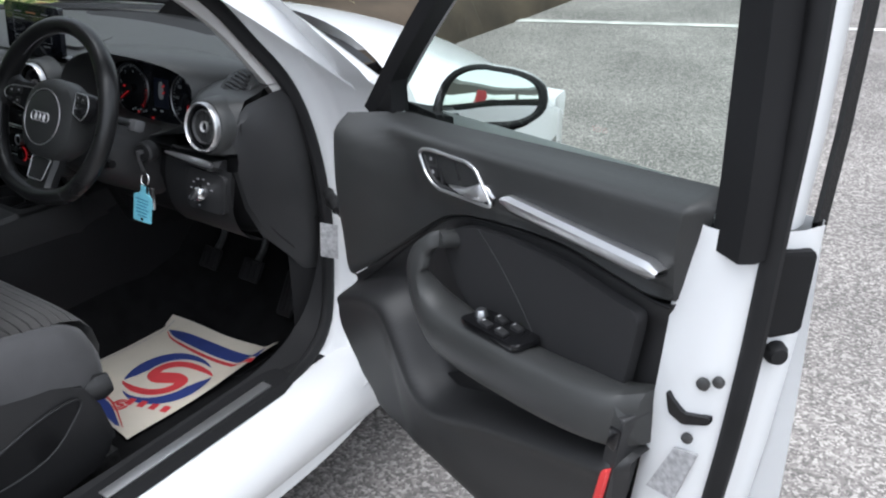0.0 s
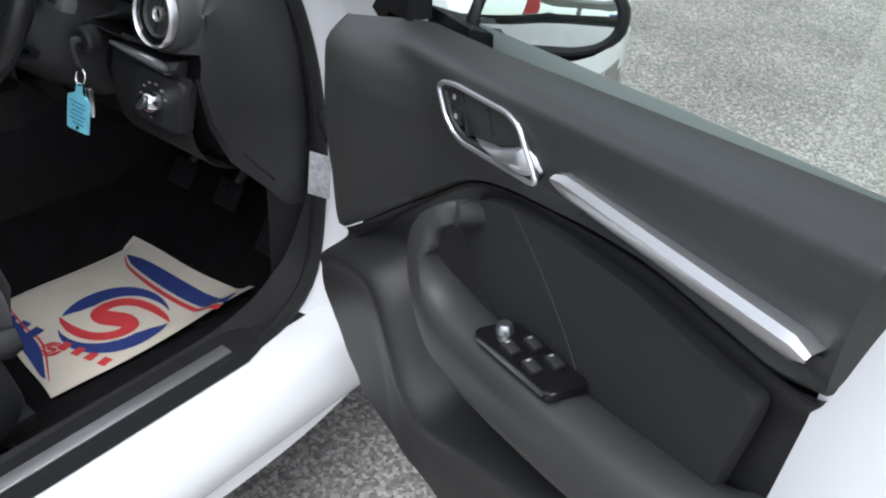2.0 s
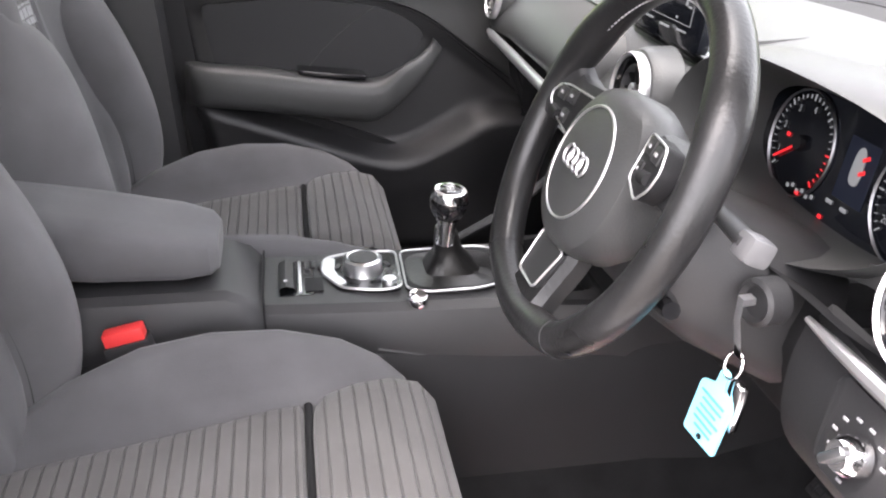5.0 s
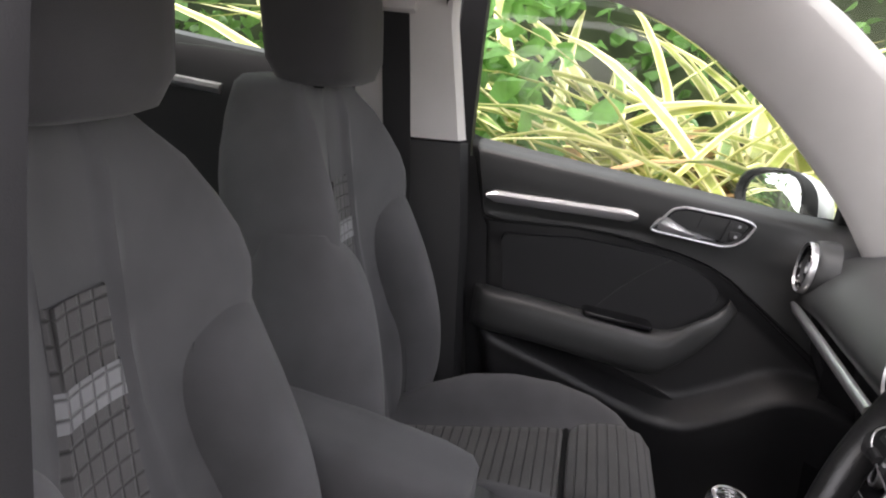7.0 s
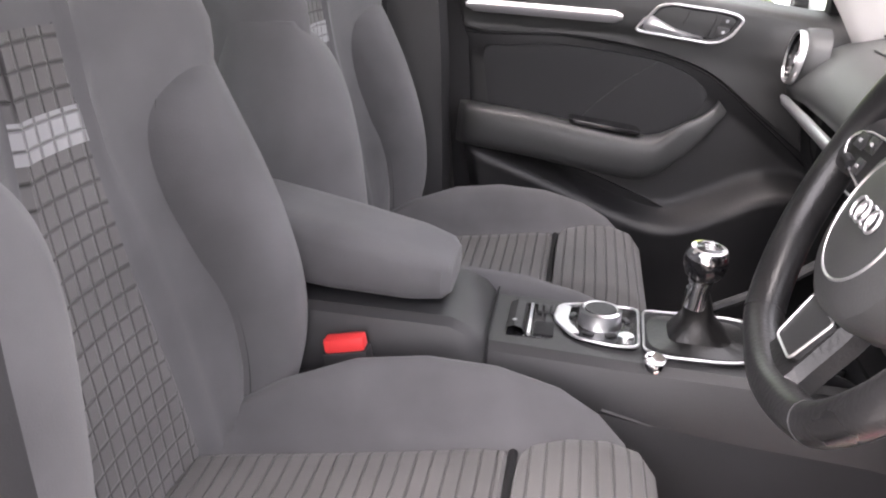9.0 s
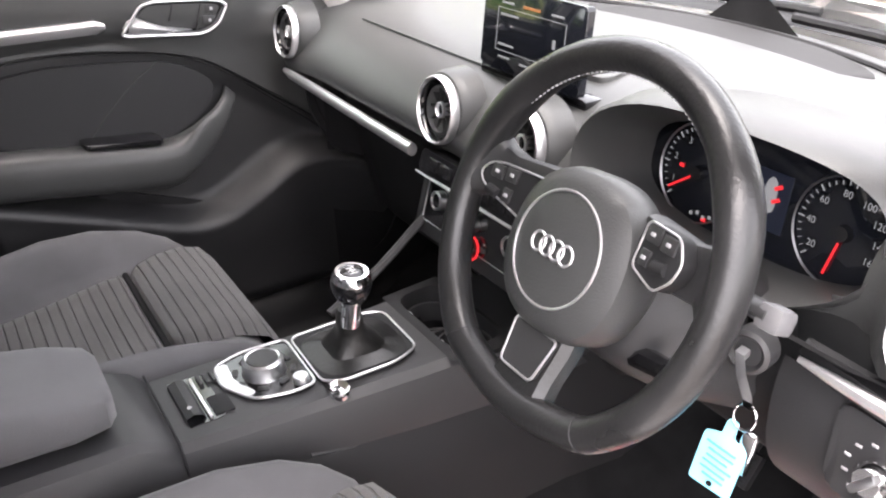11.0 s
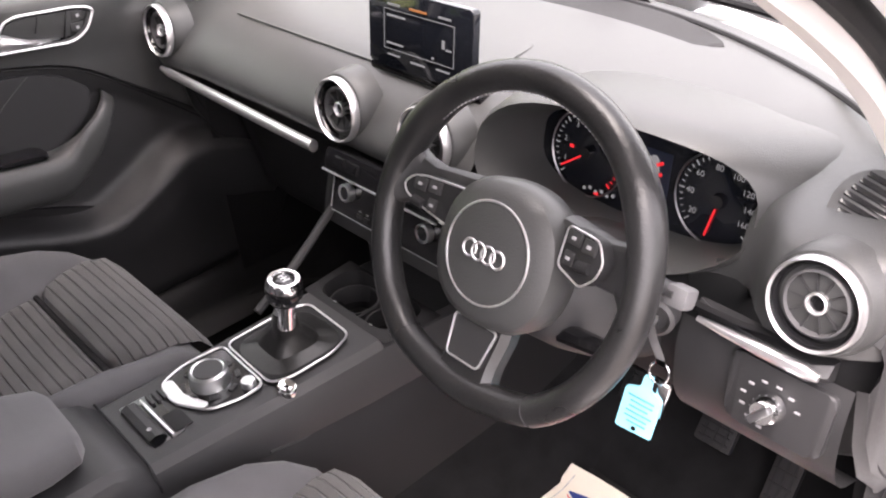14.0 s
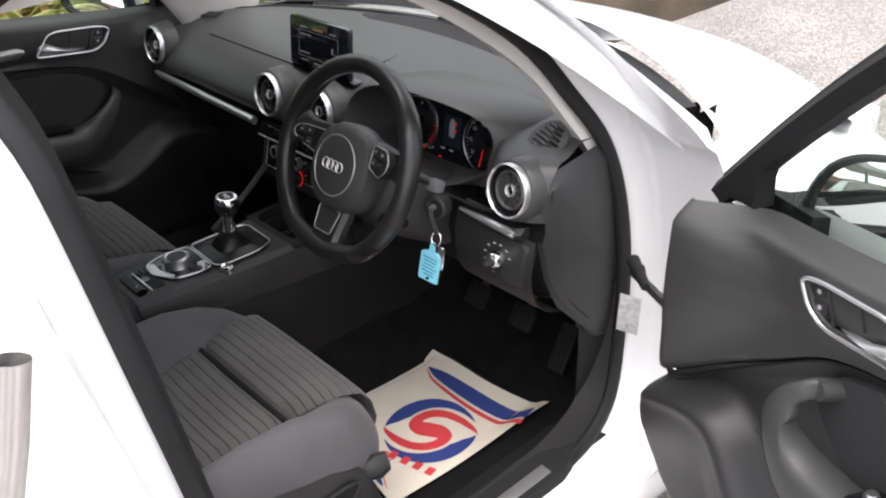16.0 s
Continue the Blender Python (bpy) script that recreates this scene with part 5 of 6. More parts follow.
ab = part("airbag_cover", loft(pad), M_SOFT, wheel, "grained black airbag cover")
part("emblem_ring", tube([SW @ V(.054 * math.cos(a), -.0146, .053 * math.sin(a)) for a in np.linspace(0, 2 * math.pi, 48, endpoint=False)], .0014, 8, True), M_SATIN, ab, "thin chrome ring")
for k in range(4):
    part("emblem_loop", tube([SW @ V(-.0192 + .0128 * k + .0088 * math.cos(a), -.0185 - .0006 * (k % 2), .0088 * math.sin(a)) for a in np.linspace(0, 2 * math.pi, 24, endpoint=False)], .0014, 6, True), M_SATIN, ab, "chrome emblem loop")
# side spokes with switch packs
for sx in (1, -1):
    rows = []
    for x, zc, h, y, t in ((.060, .030, .032, .010, .016), (.085, .033, .027, .006, .015), (.115, .034, .023, .002, .013), (.138, .036, .025, .002, .012), (.158, .040, .040, .002, .012)):
        rows.append([SW @ V(sx * x, y + c * t + .016 * (1 - smooth(.135, .16, x)), zc + q * h) for c, q in ((-.8, -.9), (-1, -.6), (-1, .6), (-.8, .9), (-.3, 1), (.6, 1), (1, .6), (1, -.6), (.6, -1), (-.3, -1))])
    sp = part("spoke", loft(rows), M_PLASTIC, wheel, "black side spoke with buttons")
    o2 = corner_round([(.083, .020), (.116, .010), (.131, .024), (.135, .040), (.124, .058), (.084, .060)] if sx > 0 else
                      [(-.040, .050), (-.112, .047), (-.130, .042), (-.139, .031), (-.133, .022), (-.116, .015), (-.058, .002)], .006)
    SP = SW @ pose(0, .019, 0, 0, 0, -sx * 7)
    part("switch_plate", slab(o2, -.0165, .0, SP, .002), M_DARK, sp)
    part("switch_bezel", ringframe(o2, .0011, -.0165, -.0165, SP), M_SATIN, sp, "chrome switch surround")
    part("roller", tube([SP @ V(sx * .107, -.0165, .028 - (.012 if sx < 0 else 0)), SP @ V(sx * .122, -.0165, .030 - (.012 if sx < 0 else 0))], .0055, 12), M_DARK, sp)
    for bx2, bz2, bw in ((.096, .051, .017), (.116, .049, .017), (.095, .031, .012)):
        part("wheel_button", box((0, 0, 0), (bw, .003, .014), .0015, SP @ pose(sx * bx2, -.0172, bz2 - (.012 if sx < 0 else 0))), M_PLASTIC, sp)
        flat_bar(sp, SP, sx * bx2, bz2 - (.012 if sx < 0 else 0), .005, .003, M_ICON, 0, -.0192)
# bottom spoke
rows = [[SW @ V(c * w, y + d, z) for c, d in ((-1, -.004), (-.8, -.012), (.8, -.012), (1, -.004), (1, .010), (-1, .010))] for z, w, y in ((-.055, .038, .020), (-.085, .039, .016), (-.115, .035, .012), (-.14, .038, .006), (-.154, .050, .003))]
bs = part("spoke", loft(rows), M_LEATHER, wheel, "black lower spoke")
o3 = corner_round([(-.030, -.076), (.030, -.076), (.023, -.120), (-.023, -.120)], .006)
BM = SW @ pose(0, .000, -.097, -10, 0, 0) @ pose(0, 0, .097)
part("spoke_insert", slab(o3, -.003, .004, BM, .001), M_PLASTIC, bs)
part("insert_bezel", ringframe(o3, .0013, -.003, -.003, BM), M_SATIN, bs, "satin silver spoke surround")

# ---- key ----
key = thing("car_key", pose(.47, .11, .8), "silver car key in the ignition with a blue tag", "key")
part("key_blade", loft([[V(x, y, z) + V(dx, 0, dz) for dx, dz in ((-.005, 0), (.005, 0), (.005, .006), (-.005, .006))] for x, y, z in ((.499, .118, .863), (.504, .104, .865), (.513, .098, .853), (.524, .096, .836), (.526, .096, .829))]), M_SATIN, key, "folded silver key")
part("key_ring", tube([(.525 + .0115 * math.cos(a), .095 + .004 * math.sin(a), .820 + .0115 * math.sin(a)) for a in np.linspace(0, 2 * math.pi, 24, endpoint=False)], .0012, 6, True), M_CHROME, key, "split ring")
TG = facing((.507, .092, .761), (.25, -1, .1)) @ pose(0, 0, 0, 0, 9, 0)
tag = part("key_tag", slab(corner_round([(-.021, -.034), (.021, -.034), (.021, .022), (.012, .026), (.006, .028), (.005, .046), (-.005, .046), (-.006, .028), (-.012, .026), (-.021, .022)], .003), -.0015, .0015, TG, .0006), M_TAG, key, "pale blue plastic key tag")
for k in range(6):
    flat_bar(tag, TG, -.001 + .002 * (k % 2), .014 - .007 * k, .030 - .004 * (k % 3), .0022, M_TAGINK, 3, -.002)
part("tag_hole", lathe([(0, .0005), (.003, .0005), (.003, -.003)], TG @ pose(0, -.002, -.028, 90, 0, 0), 14), M_GLOSS, tag)
part("remote", box((0, 0, 0), (.014, .008, .05), .003, pose(.526, .103, .778, 0, 8, 0)), M_CHROME, key, "silver key body")

# ---- pedals ----
for x, y, z, w, h, tl, nm in ((.29, .41, .45, .06, .055, 35, "clutch"), (.435, .41, .455, .062, .055, 35, "brake"), (.538, .43, .41, .045, .11, 30, "throttle")):
    pd = thing("pedal", pose(x, y, z), "black rubber-faced %s pedal" % nm, "pedal", "foot pedals")
    pm = pose(x, y, z, -tl, 0, 0)
    part("pedal_pad", box((0, 0, 0), (w, .014, h), .005, pm), M_RUBBER, pd)
    for k in range(4):
        part("tread_rib", box((0, 0, 0), (w * .8, .003, .004), .001, pm @ pose(0, -.008, -h * .32 + h * .21 * k)), M_DARK, pd)
    for k in range(3):
        part("tread_rib", box((0, 0, 0), (.004, .003, h * .8), .001, pm @ pose(-w * .28 + w * .28 * k, -.0078, 0)), M_DARK, pd)
    part("pedal_arm", tube(spline([(x, y + .008, z), (x, y + .06, z + .06), (x - .01, y + .08, z + .18), (x - .01, y + .04, z + .26)], 4), .009, 8), M_STEEL, pd)

# ---- centre console ----
con = thing("centre_console", pose(CX, -.2, .3), "black centre console between the seats", "console")


def con_top(y):
    return np.interp(y, [-.75, -.33, -.30, -.1, .02, .1, .16], [.705, .700, .672, .667, .666, .668, .66])


rows = []
for y in (-.78, -.6, -.45, -.345, -.318, -.30, -.2, -.1, 0, .045, .14, .17, .3, .6):
    t = con_top(y)
    w = .082 if y < -.31 else np.interp(y, [-.31, .0, .17, .3], [.075, .088, .096, .08])
    rows.append([(.022 + sx * xx, y, z) for sx, xx, z in ((-1, w + .012, .34), (-1, w + .015, .56), (-1, w + .022, t - .05), (-1, w + .006, t - .008), (-1, w - .006, t), (1, w - .006, t), (1, w + .006, t - .008), (1, w + .022, t - .05), (1, w + .015, .56), (1, w + .012, .34))])
bm = loft(rows)
well = [f for f in bm.faces if f.calc_center_median().z > .655 and .05 < f.calc_center_median().y < .13 and abs(f.normal.z if f.normal.length else 1) >= 0 and abs(f.calc_center_median().x - .022) < .02]
bmesh.ops.delete(bm, geom=well, context='FACES')
part("console_body", bm, M_PLASTIC, con, "black moulded console body", 30)
# side trim below with a thin bright line, and the flank towards the footwell
rows = [[(x, y, z) for x, y, z in ((.118, y, zt), (.135, y, zt - .02), (.145, y + .0, .50), (.15, y, .30))] for y, zt in ((-.6, .63), (-.3, .625), (-.15, .615), (0, .605), (.15, .605), (.3, .62), (.6, .62))]
part("console_flank", loft(rows, False), M_DARK, con, "dark carpeted console side")
part("flank_edge", tube([(.124, y, z) for y, z in spline([(-.16, .614), (0, .578), (.15, .54), (.26, .518), (.36, .515)], 4)], .003, 6), M_PLASTIC, con)
part("panel_line", tube(spline([(.122, -.03, .60), (.118, .0, .625), (.112, .03, .652)], 4), .002, 6), M_DARK, con)
part("support_rail", tube(spline([(-.095, -.03, .655), (-.105, .06, .70), (-.11, .15, .765)], 5), .007, 8), M_PLASTIC, con, "thin side rail")
part("panel_gap", tube([(.107, -.298, .62), (.113, -.299, .648), (.098, -.300, .676), (.082, -.301, .681), (.02, -.301, .682), (-.05, -.301, .681)], .0016, 6), M_DARK, con)
# gear surround
frm = [(-.042, -.112), (.074, -.116), (.086, -.09), (.086, -.02), (.070, .02), (-.032, .024), (-.044, .0)]
TOPM = facing((0, 0, .6705), (0, 0, 1), (0, 1, 0))
gs = part("gear_surround", slab(corner_round(frm, .014), -.001, .004, TOPM, .001), M_DARK, con, "dark gear lever surround")
part("surround_bezel", ringframe(corner_round(frm, .014), .0017, -.002, -.002, TOPM), M_SATIN, gs, "bright aluminium gear surround")
# controller plate
cp = [(-.042, -.118), (.072, -.122), (.074, -.155), (.062, -.20), (.015, -.225), (-.03, -.22), (-.044, -.18)]
ctl = part("controller_plate", slab(corner_round(cp, .014), -.002, .004, TOPM, .001), M_GLOSS, con, "gloss black media control plate")
part("plate_bezel", ringframe(corner_round(cp, .014), .0019, -.003, -.003, TOPM), M_SATIN, ctl, "aluminium plate surround")
part("rear_bezel", slab(corner_round([(-.03, -.218), (.018, -.224), (.055, -.202), (.05, -.192), (.012, -.207), (-.028, -.204)], .004), -.0045, 0, TOPM, .001), M_SATIN, ctl)
kn = part("rotary_knob", lathe([(0, .020), (.020, .020), (.0225, .0215), (.026, .019), (.0265, .004), (.028, 0)], pose(.012, -.168, .672), 36), M_ALU, ctl, "silver rotary control knob")
part("knob_face", lathe([(0, .0212), (.0195, .0212), (.0205, .019)], pose(.012, -.168, .672), 30), M_PLASTIC, kn)
for k in range(8):
    a = 2 * math.pi * (k + .5) / 8
    part("menu_button", box((0, 0, 0), (.014, .007, .004), .0015, pose(.012 + .037 * math.cos(a), -.168 + .036 * math.sin(a), .673, 0, 0, math.degrees(a) + 90)), M_PLASTIC, ctl)
part("volume_knob", lathe([(0, .010), (.009, .010), (.010, .008), (.010, 0)], pose(.058, -.137, .672), 22), M_ALU, ctl, "small silver volume knob")
# start button, parking brake and hold switches
part("start_button", lathe([(0, .008), (.010, .008), (.013, .010), (.0145, .007), (.0145, 0)], pose(.096, -.105, .664, 0, 12, 0), 24), M_CHROME, con, "round chrome-rimmed button")
bp = part("brake_switch_panel", slab(corner_round([(-.03, -.305), (.072, -.305), (.07, -.235), (-.028, -.235)], .008), -.001, .004, TOPM, .001), M_GLOSS, con, "dark panel with parking brake switch")
part("brake_switch", loft([[(x, y, z) for y, z in ((-.282, .671), (-.281, .677), (-.272, .681), (-.262, .678), (-.258, .672))] for x in (-.018, -.014, .02, .055, .062)], False), M_PLASTIC, bp, "parking brake switch")
part("switch_edge", box((.025, -.2535, .6745), (.09, .004, .005), .0012), M_SATIN, bp, "satin silver divider bar")
for k in range(3):
    part("hold_button", box((-.012, -.2435 + .0085 * k, .6735), (.022, .0055, .005), .0015), M_PLASTIC, bp)
part("tray_recess", box((.045, -.2355, .672), (.038, .024, .003), .001), M_DARK, bp)
part("brake_mark", lathe([(0, .0006), (.003, .0006), (.003, 0)], pose(.045, -.272, .6806), 14), M_STICKER, bp)
# cup holders
rim_o = [(.022 + x, y) for x, y in corner_round([(-.098, .044), (.098, .044), (.108, .141), (-.108, .141)], .004)]
rim_i = [(.022 + x, y) for x, y in corner_round([(-.082, .056), (.082, .056), (.088, .134), (-.088, .134)], .03)]
rows = [[(x, y, .667) for x, y in rim_o], [(x, y, .6695) for x, y in rim_i], [(x, y, .662) for x, y in rim_i], [(lerp(x, .022, .08), lerp(y, .095, .08), .600) for x, y in rim_i]]
cups = part("cup_holder_tray", loft(rows, True, False), M_DARK, con, "dark double cup holder")
part("well_floor", slab([(lerp(x, .022, .08), lerp(y, .095, .08)) for x, y in rim_i], -.001, .004, facing((0, 0, .600), (0, 0, 1), (0, 1, 0)), 0), M_DARK, cups)
part("cup_divider", box((.022, .095, .625), (.006, .07, .05), .002), M_DARK, cups)
for x in (-.020, .066):
    cup = part("cup_holder", lathe([(.036, .030), (.0365, .033), (.039, .033), (.039, .0)], pose(x, .095, .615), 30), M_PLASTIC, cups)
    part("cup_spring", box((0, 0, 0), (.007, .004, .018), .001, pose(x, .061, .655, 8, 0, 0)), M_ALU, cups)
# armrest
rows = []
for y, w, zc, h in ((-.352, .05, .728, .018), (-.362, .064, .730, .026), (-.40, .073, .735, .033), (-.5, .077, .748, .042), (-.6, .077, .764, .046), (-.70, .075, .775, .046), (-.73, .07, .776, .040)):
    rows.append([(.015 + math.copysign(abs(math.cos(a)) ** .5, math.cos(a)) * w, y, zc + math.copysign(abs(math.sin(a)) ** .5, math.sin(a)) * h) for a in np.linspace(0, 2 * math.pi, 24, endpoint=False)])
ar = thing("armrest", pose(.015, -.55, .72), "charcoal cloth-covered centre armrest", "armrest")
part("armrest_pad", loft(rows), M_CLOTH, ar)
part("armrest_seam", tube([(.015 + .0 * k, y, z) for k, y, z in ((0, -.353, .712), (0, -.45, .711), (0, -.6, .722), (0, -.72, .735))], .004, 6), M_DARK, ar)
part("armrest_hinge", box((.015, -.735, .735), (.10, .04, .06), .012), M_PLASTIC, ar, "black hinge block")

# ---- gear lever ----
gear = thing("gear_lever", pose(.03, -.05, .67), "chrome-topped gear lever with leather gaiter", "gear lever")
rows = []
for t in np.linspace(0, 1, 14):
    w = lerp(.056, .013, t ** .24)
    h = lerp(.062, .013, t ** .24)
    fold = .0035 * math.sin(t * 3.14 * 3) * (1 - t)
    cy = lerp(-.048, -.062, t)
    cx2 = lerp(.021, .048, t)
    ring = []
    for a in np.linspace(0, 2 * math.pi, 40, endpoint=False):
        pw = lerp(.55, 1, t)
        wr = 1 + .05 * math.sin(5 * a + 4 * t) * (1 - t) * smooth(0, .2, t)
        ring.append((cx2 + math.copysign(abs(math.cos(a)) ** pw, math.cos(a)) * (w + fold) * wr, cy + math.copysign(abs(math.sin(a)) ** pw, math.sin(a)) * (h + fold) * wr, .672 + .075 * t + .004 * math.sin(3 * a + 2) * math.sin(3.14 * t)))
    rows.append(ring)
part("gaiter", loft(rows), M_BOOT, gear, "creased black leather gaiter")
GM = pose(.052, -.062, .735, -4, 6, 0)
part("lever_collar", lathe([(.010, -.012), (.0125, -.01), (.0125, .022), (.0145, .024), (.0145, .028), (.011, .03)], GM, 26), M_CHROME, gear, "chrome lever collar")
part("gear_knob", lathe([(.010, .028), (.020, .033), (.0245, .043), (.0255, .053), (.023, .062), (.021, .064)], GM, 32), M_GLOSS, gear, "gloss black gear knob")
cap = part("knob_cap", lathe([(.0245, .056), (.0240, .063), (.0205, .068), (.0165, .0685), (.016, .0665), (0, .067)], GM, 32), M_CHROME, gear, "chrome knob cap with shift pattern")
part("cap_disc", lathe([(0, .0684), (.013, .0680), (.0150, .0668)], GM, 24), M_GLOSS, cap)
for x in (-.006, 0, .006):
    part("shift_mark", box((0, 0, 0), (.0012, .010, .0006), 0, GM @ pose(x, 0, .0688)), M_WHITEPRINT, cap)
part("shift_mark", box((0, 0, 0), (.0132, .0012, .0006), 0, GM @ pose(0, 0, .0688)), M_WHITEPRINT, cap)


# ---- seats ----
def front_seat(cx):
    s = thing("front_seat", pose(cx, -.35, .28), "charcoal cloth front seat with striped centre panels", "car seat", "front seats")
    # cushion body with side bolsters
    rows = []
    for y, w, zc, zb, zr in ((-.60, .200, .575, .60, .52), (-.52, .220, .585, .645, .52), (-.44, .231, .594, .674, .52), (-.36, .237, .602, .684, .52), (-.28, .240, .612, .680, .52), (-.21, .240, .622, .662, .51), (-.165, .232, .626, .640, .50), (-.135, .220, .612, .614, .48), (-.114, .200, .575, .575, .47), (-.110, .18, .50, .50, .46)):
        prof = [(-w * .96, zr), (-w, lerp(zr, zb, .5)), (-w * .98, zb - .02), (-w * .88, zb), (-w * .76, lerp(zb, zc, .35)), (-w * .62, zc), (-w * .3, zc - .004), (0, zc - .006)]
        prof = spline(prof, 2)
        rows.append([(cx + x, y, z) for x, z in prof] + [(cx - x, y, z) for x, z in prof[-2::-1]])
    part("cushion", loft(rows), M_CLOTH, s, "charcoal cloth seat cushion with raised sides", 60)
    # striped pads
    rows = []
    for y, z, w in ((-.250, .615, .140), (-.246, .634, .145), (-.235, .642, .152), (-.20, .649, .160), (-.160, .648, .167), (-.126, .636, .172), (-.105, .608, .172), (-.095, .565, .168), (-.102, .50, .155)):
        rows.append([(cx + c * w, y + .004 * abs(c) ** 6, z - .010 * abs(c) ** 5 - (.006 if abs(c) == 1 else 0)) for c in np.linspace(-1, 1, 17)])
    part("thigh_pad", loft(rows, False), M_STRIPE, s, "striped cloth thigh pad")
    rows = []
    for y, z, w in ((-.60, .594, .10), (-.54, .598, .112), (-.45, .606, .122), (-.35, .616, .134), (-.29, .623, .142), (-.262, .624, .143), (-.255, .610, .143)):
        rows.append([(cx + c * w, y, z - .006 * (1 - c * c) + .004 - (.008 if abs(c) == 1 else 0)) for c in np.linspace(-1, 1, 17)])
    part("seat_pad", loft(rows, False), M_STRIPE, s, "striped cloth seat pad")
    part("pad_groove", tube([(cx + x, -.2525, .618) for x in np.linspace(-.145, .145, 6)], .005, 8), M_DARK, s)
    # backrest
    rows = []
    PANEL_TOP, TAB_Z = 1.045, .962
    yy = lambda z: np.interp(z, [.58, .70, .95, 1.10, 1.24], [-.585, -.605, -.652, -.675, -.695])
    for z, w, bo in ((.58, .20, .01), (.66, .215, .02), (.76, .225, .03), (.86, .23, .035), (.93, .232, .045), (.98, .236, .052), (1.01, .242, .055), (1.035, .245, .055), (1.065, .240, .048), (1.10, .224, .034), (1.14, .192, .018), (1.165, .160, .006), (1.185, .128, .0), (1.195, .08, -.02)):
        y0 = yy(z)
        q = min(1, w / .17)
        rg = .013 * q * smooth(1.20, 1.13, z)
        wide = q * float(np.interp(z, [.6, .72, .86, .95], [1.75, 1.6, 1.2, .85]))
        pr = [(0, y0), (-.048 * wide, y0 + .001), (-.060 * wide, y0 + .004), (-.070 * wide, y0 + rg), (-.085 * wide, y0 + rg + .001), (-w * .74, y0 + rg + bo * .75), (-w * .88, y0 + rg + bo), (-w * .98, y0 + bo * .8), (-w, y0 - .02), (-w * .95, y0 - .08), (-w * .7, y0 - .115), (0, y0 - .12)]
        pr = spline(pr, 2)
        rows.append([(cx + x, y, z) for x, y in pr] + [(cx - x, y, z) for x, y in pr[-2:0:-1]])
    part("backrest", loft(rows), M_CLOTH, s, "charcoal cloth backrest with shoulder wings", 60)
    for nm, mt, z0, z1, lift in (("back_panel", M_GRID, .60, PANEL_TOP, .006), ("back_tab", M_TAB, TAB_Z - .0165, TAB_Z + .0165, .0085)):
        rows = []
        for z in np.linspace(z0, z1, 14):
            w = np.interp(z, [.6, .8, 1.0, 1.08], [.108, .072, .046, .043])
            rows.append([(cx + c * w, yy(z) + lift + .006 * abs(c) ** 3 - (.010 if abs(c) == 1 else 0), z) for c in np.linspace(-1, 1, 13)])
        part(nm, loft(rows, False), mt, s, "quilted cloth centre panel" if nm == "back_panel" else "pale grey woven tab")
    for sx in (1, -1):
        rows, seam = [], []
        for z, xi, xo, ry in spline([(.58, .185, .245, .05), (.66, .186, .272, .085), (.74, .172, .283, .100), (.82, .142, .280, .100), (.89, .118, .268, .092), (.935, .114, .257, .082), (.965, .128, .250, .072), (.985, .155, .246, .062), (.998, .188, .243, .054), (1.006, .222, .240, .048)], 4):
            xc, rx = (xi + xo) / 2, (xo - xi) / 2
            cy = yy(z) + .006
            rows.append([(cx + sx * (xc + math.copysign(abs(math.cos(t)) ** .8, math.cos(t)) * rx), cy + math.copysign(abs(math.sin(t)) ** .8, math.sin(t)) * ry, z) for t in np.linspace(0, 2 * math.pi, 20, endpoint=False)])
            seam.append((cx + sx * (xc - rx * .93), cy + ry * .40, z))
        part("side_bolster", loft(rows), M_CLOTH, s, "raised cloth side bolster", 60)
        part("piping", tube(seam, .0014, 6), M_DARKTRIM, s)
    # headrest
    rows = []
    for z, w, d in ((1.190, .085, .045), (1.197, .112, .062), (1.225, .132, .074), (1.30, .140, .076), (1.37, .137, .07), (1.41, .122, .058), (1.426, .09, .035)):
        yc = -.69 - .1 * (z - 1.22)
        rows.append([(cx + math.copysign(abs(math.cos(a)) ** .6, math.cos(a)) * w, yc + math.copysign(abs(math.sin(a)) ** .7, math.sin(a)) * d, z) for a in np.linspace(0, 2 * math.pi, 28, endpoint=False)])
    hr = part("headrest", loft(rows), M_CLOTH_SHADED, s, "cloth headrest, coloured dark for the roof shade", 60)
    for sx in (1, -1):
        part("headrest_post", tube([(cx + sx * .055, -.74, 1.15), (cx + sx * .055, -.70, 1.23)], .006, 10), M_CHROME, hr)
        part("post_guide", lathe([(0, .006), (.012, .006), (.014, 0)], pose(cx + sx * .055, -.69, 1.186), 16), M_GLOSS, hr)
    # plastic side shields and runners
    for sx in (1, -1):
        rows = []
        for y, zt, zb in ((-.62, .56, .36), (-.5, .575, .33), (-.35, .575, .33), (-.24, .555, .34), (-.18, .52, .35), (-.155, .47, .37), (-.145, .42, .39)):
            rows.append([(cx + sx * x, y, z) for x, z in ((.20, zt + .02), (.236, zt + .008), (.247, lerp(zt, zb, .25)), (.246, lerp(zt, zb, .7)), (.234, zb), (.20, zb - .01))])
        sh = part("side_shield", loft(rows, False), M_PLASTIC, s, "black plastic seat side cover")
        part("side_recess", slab(rounded([(-.10, -.02), (-.06, -.055), (.05, -.05), (.12, .0), (.13, .03), (.06, .032), (-.03, .01)], 4), -.002, .004, facing((cx + sx * .2465, -.33, .49), (sx, 0, 0)), .002), M_DARK, sh)
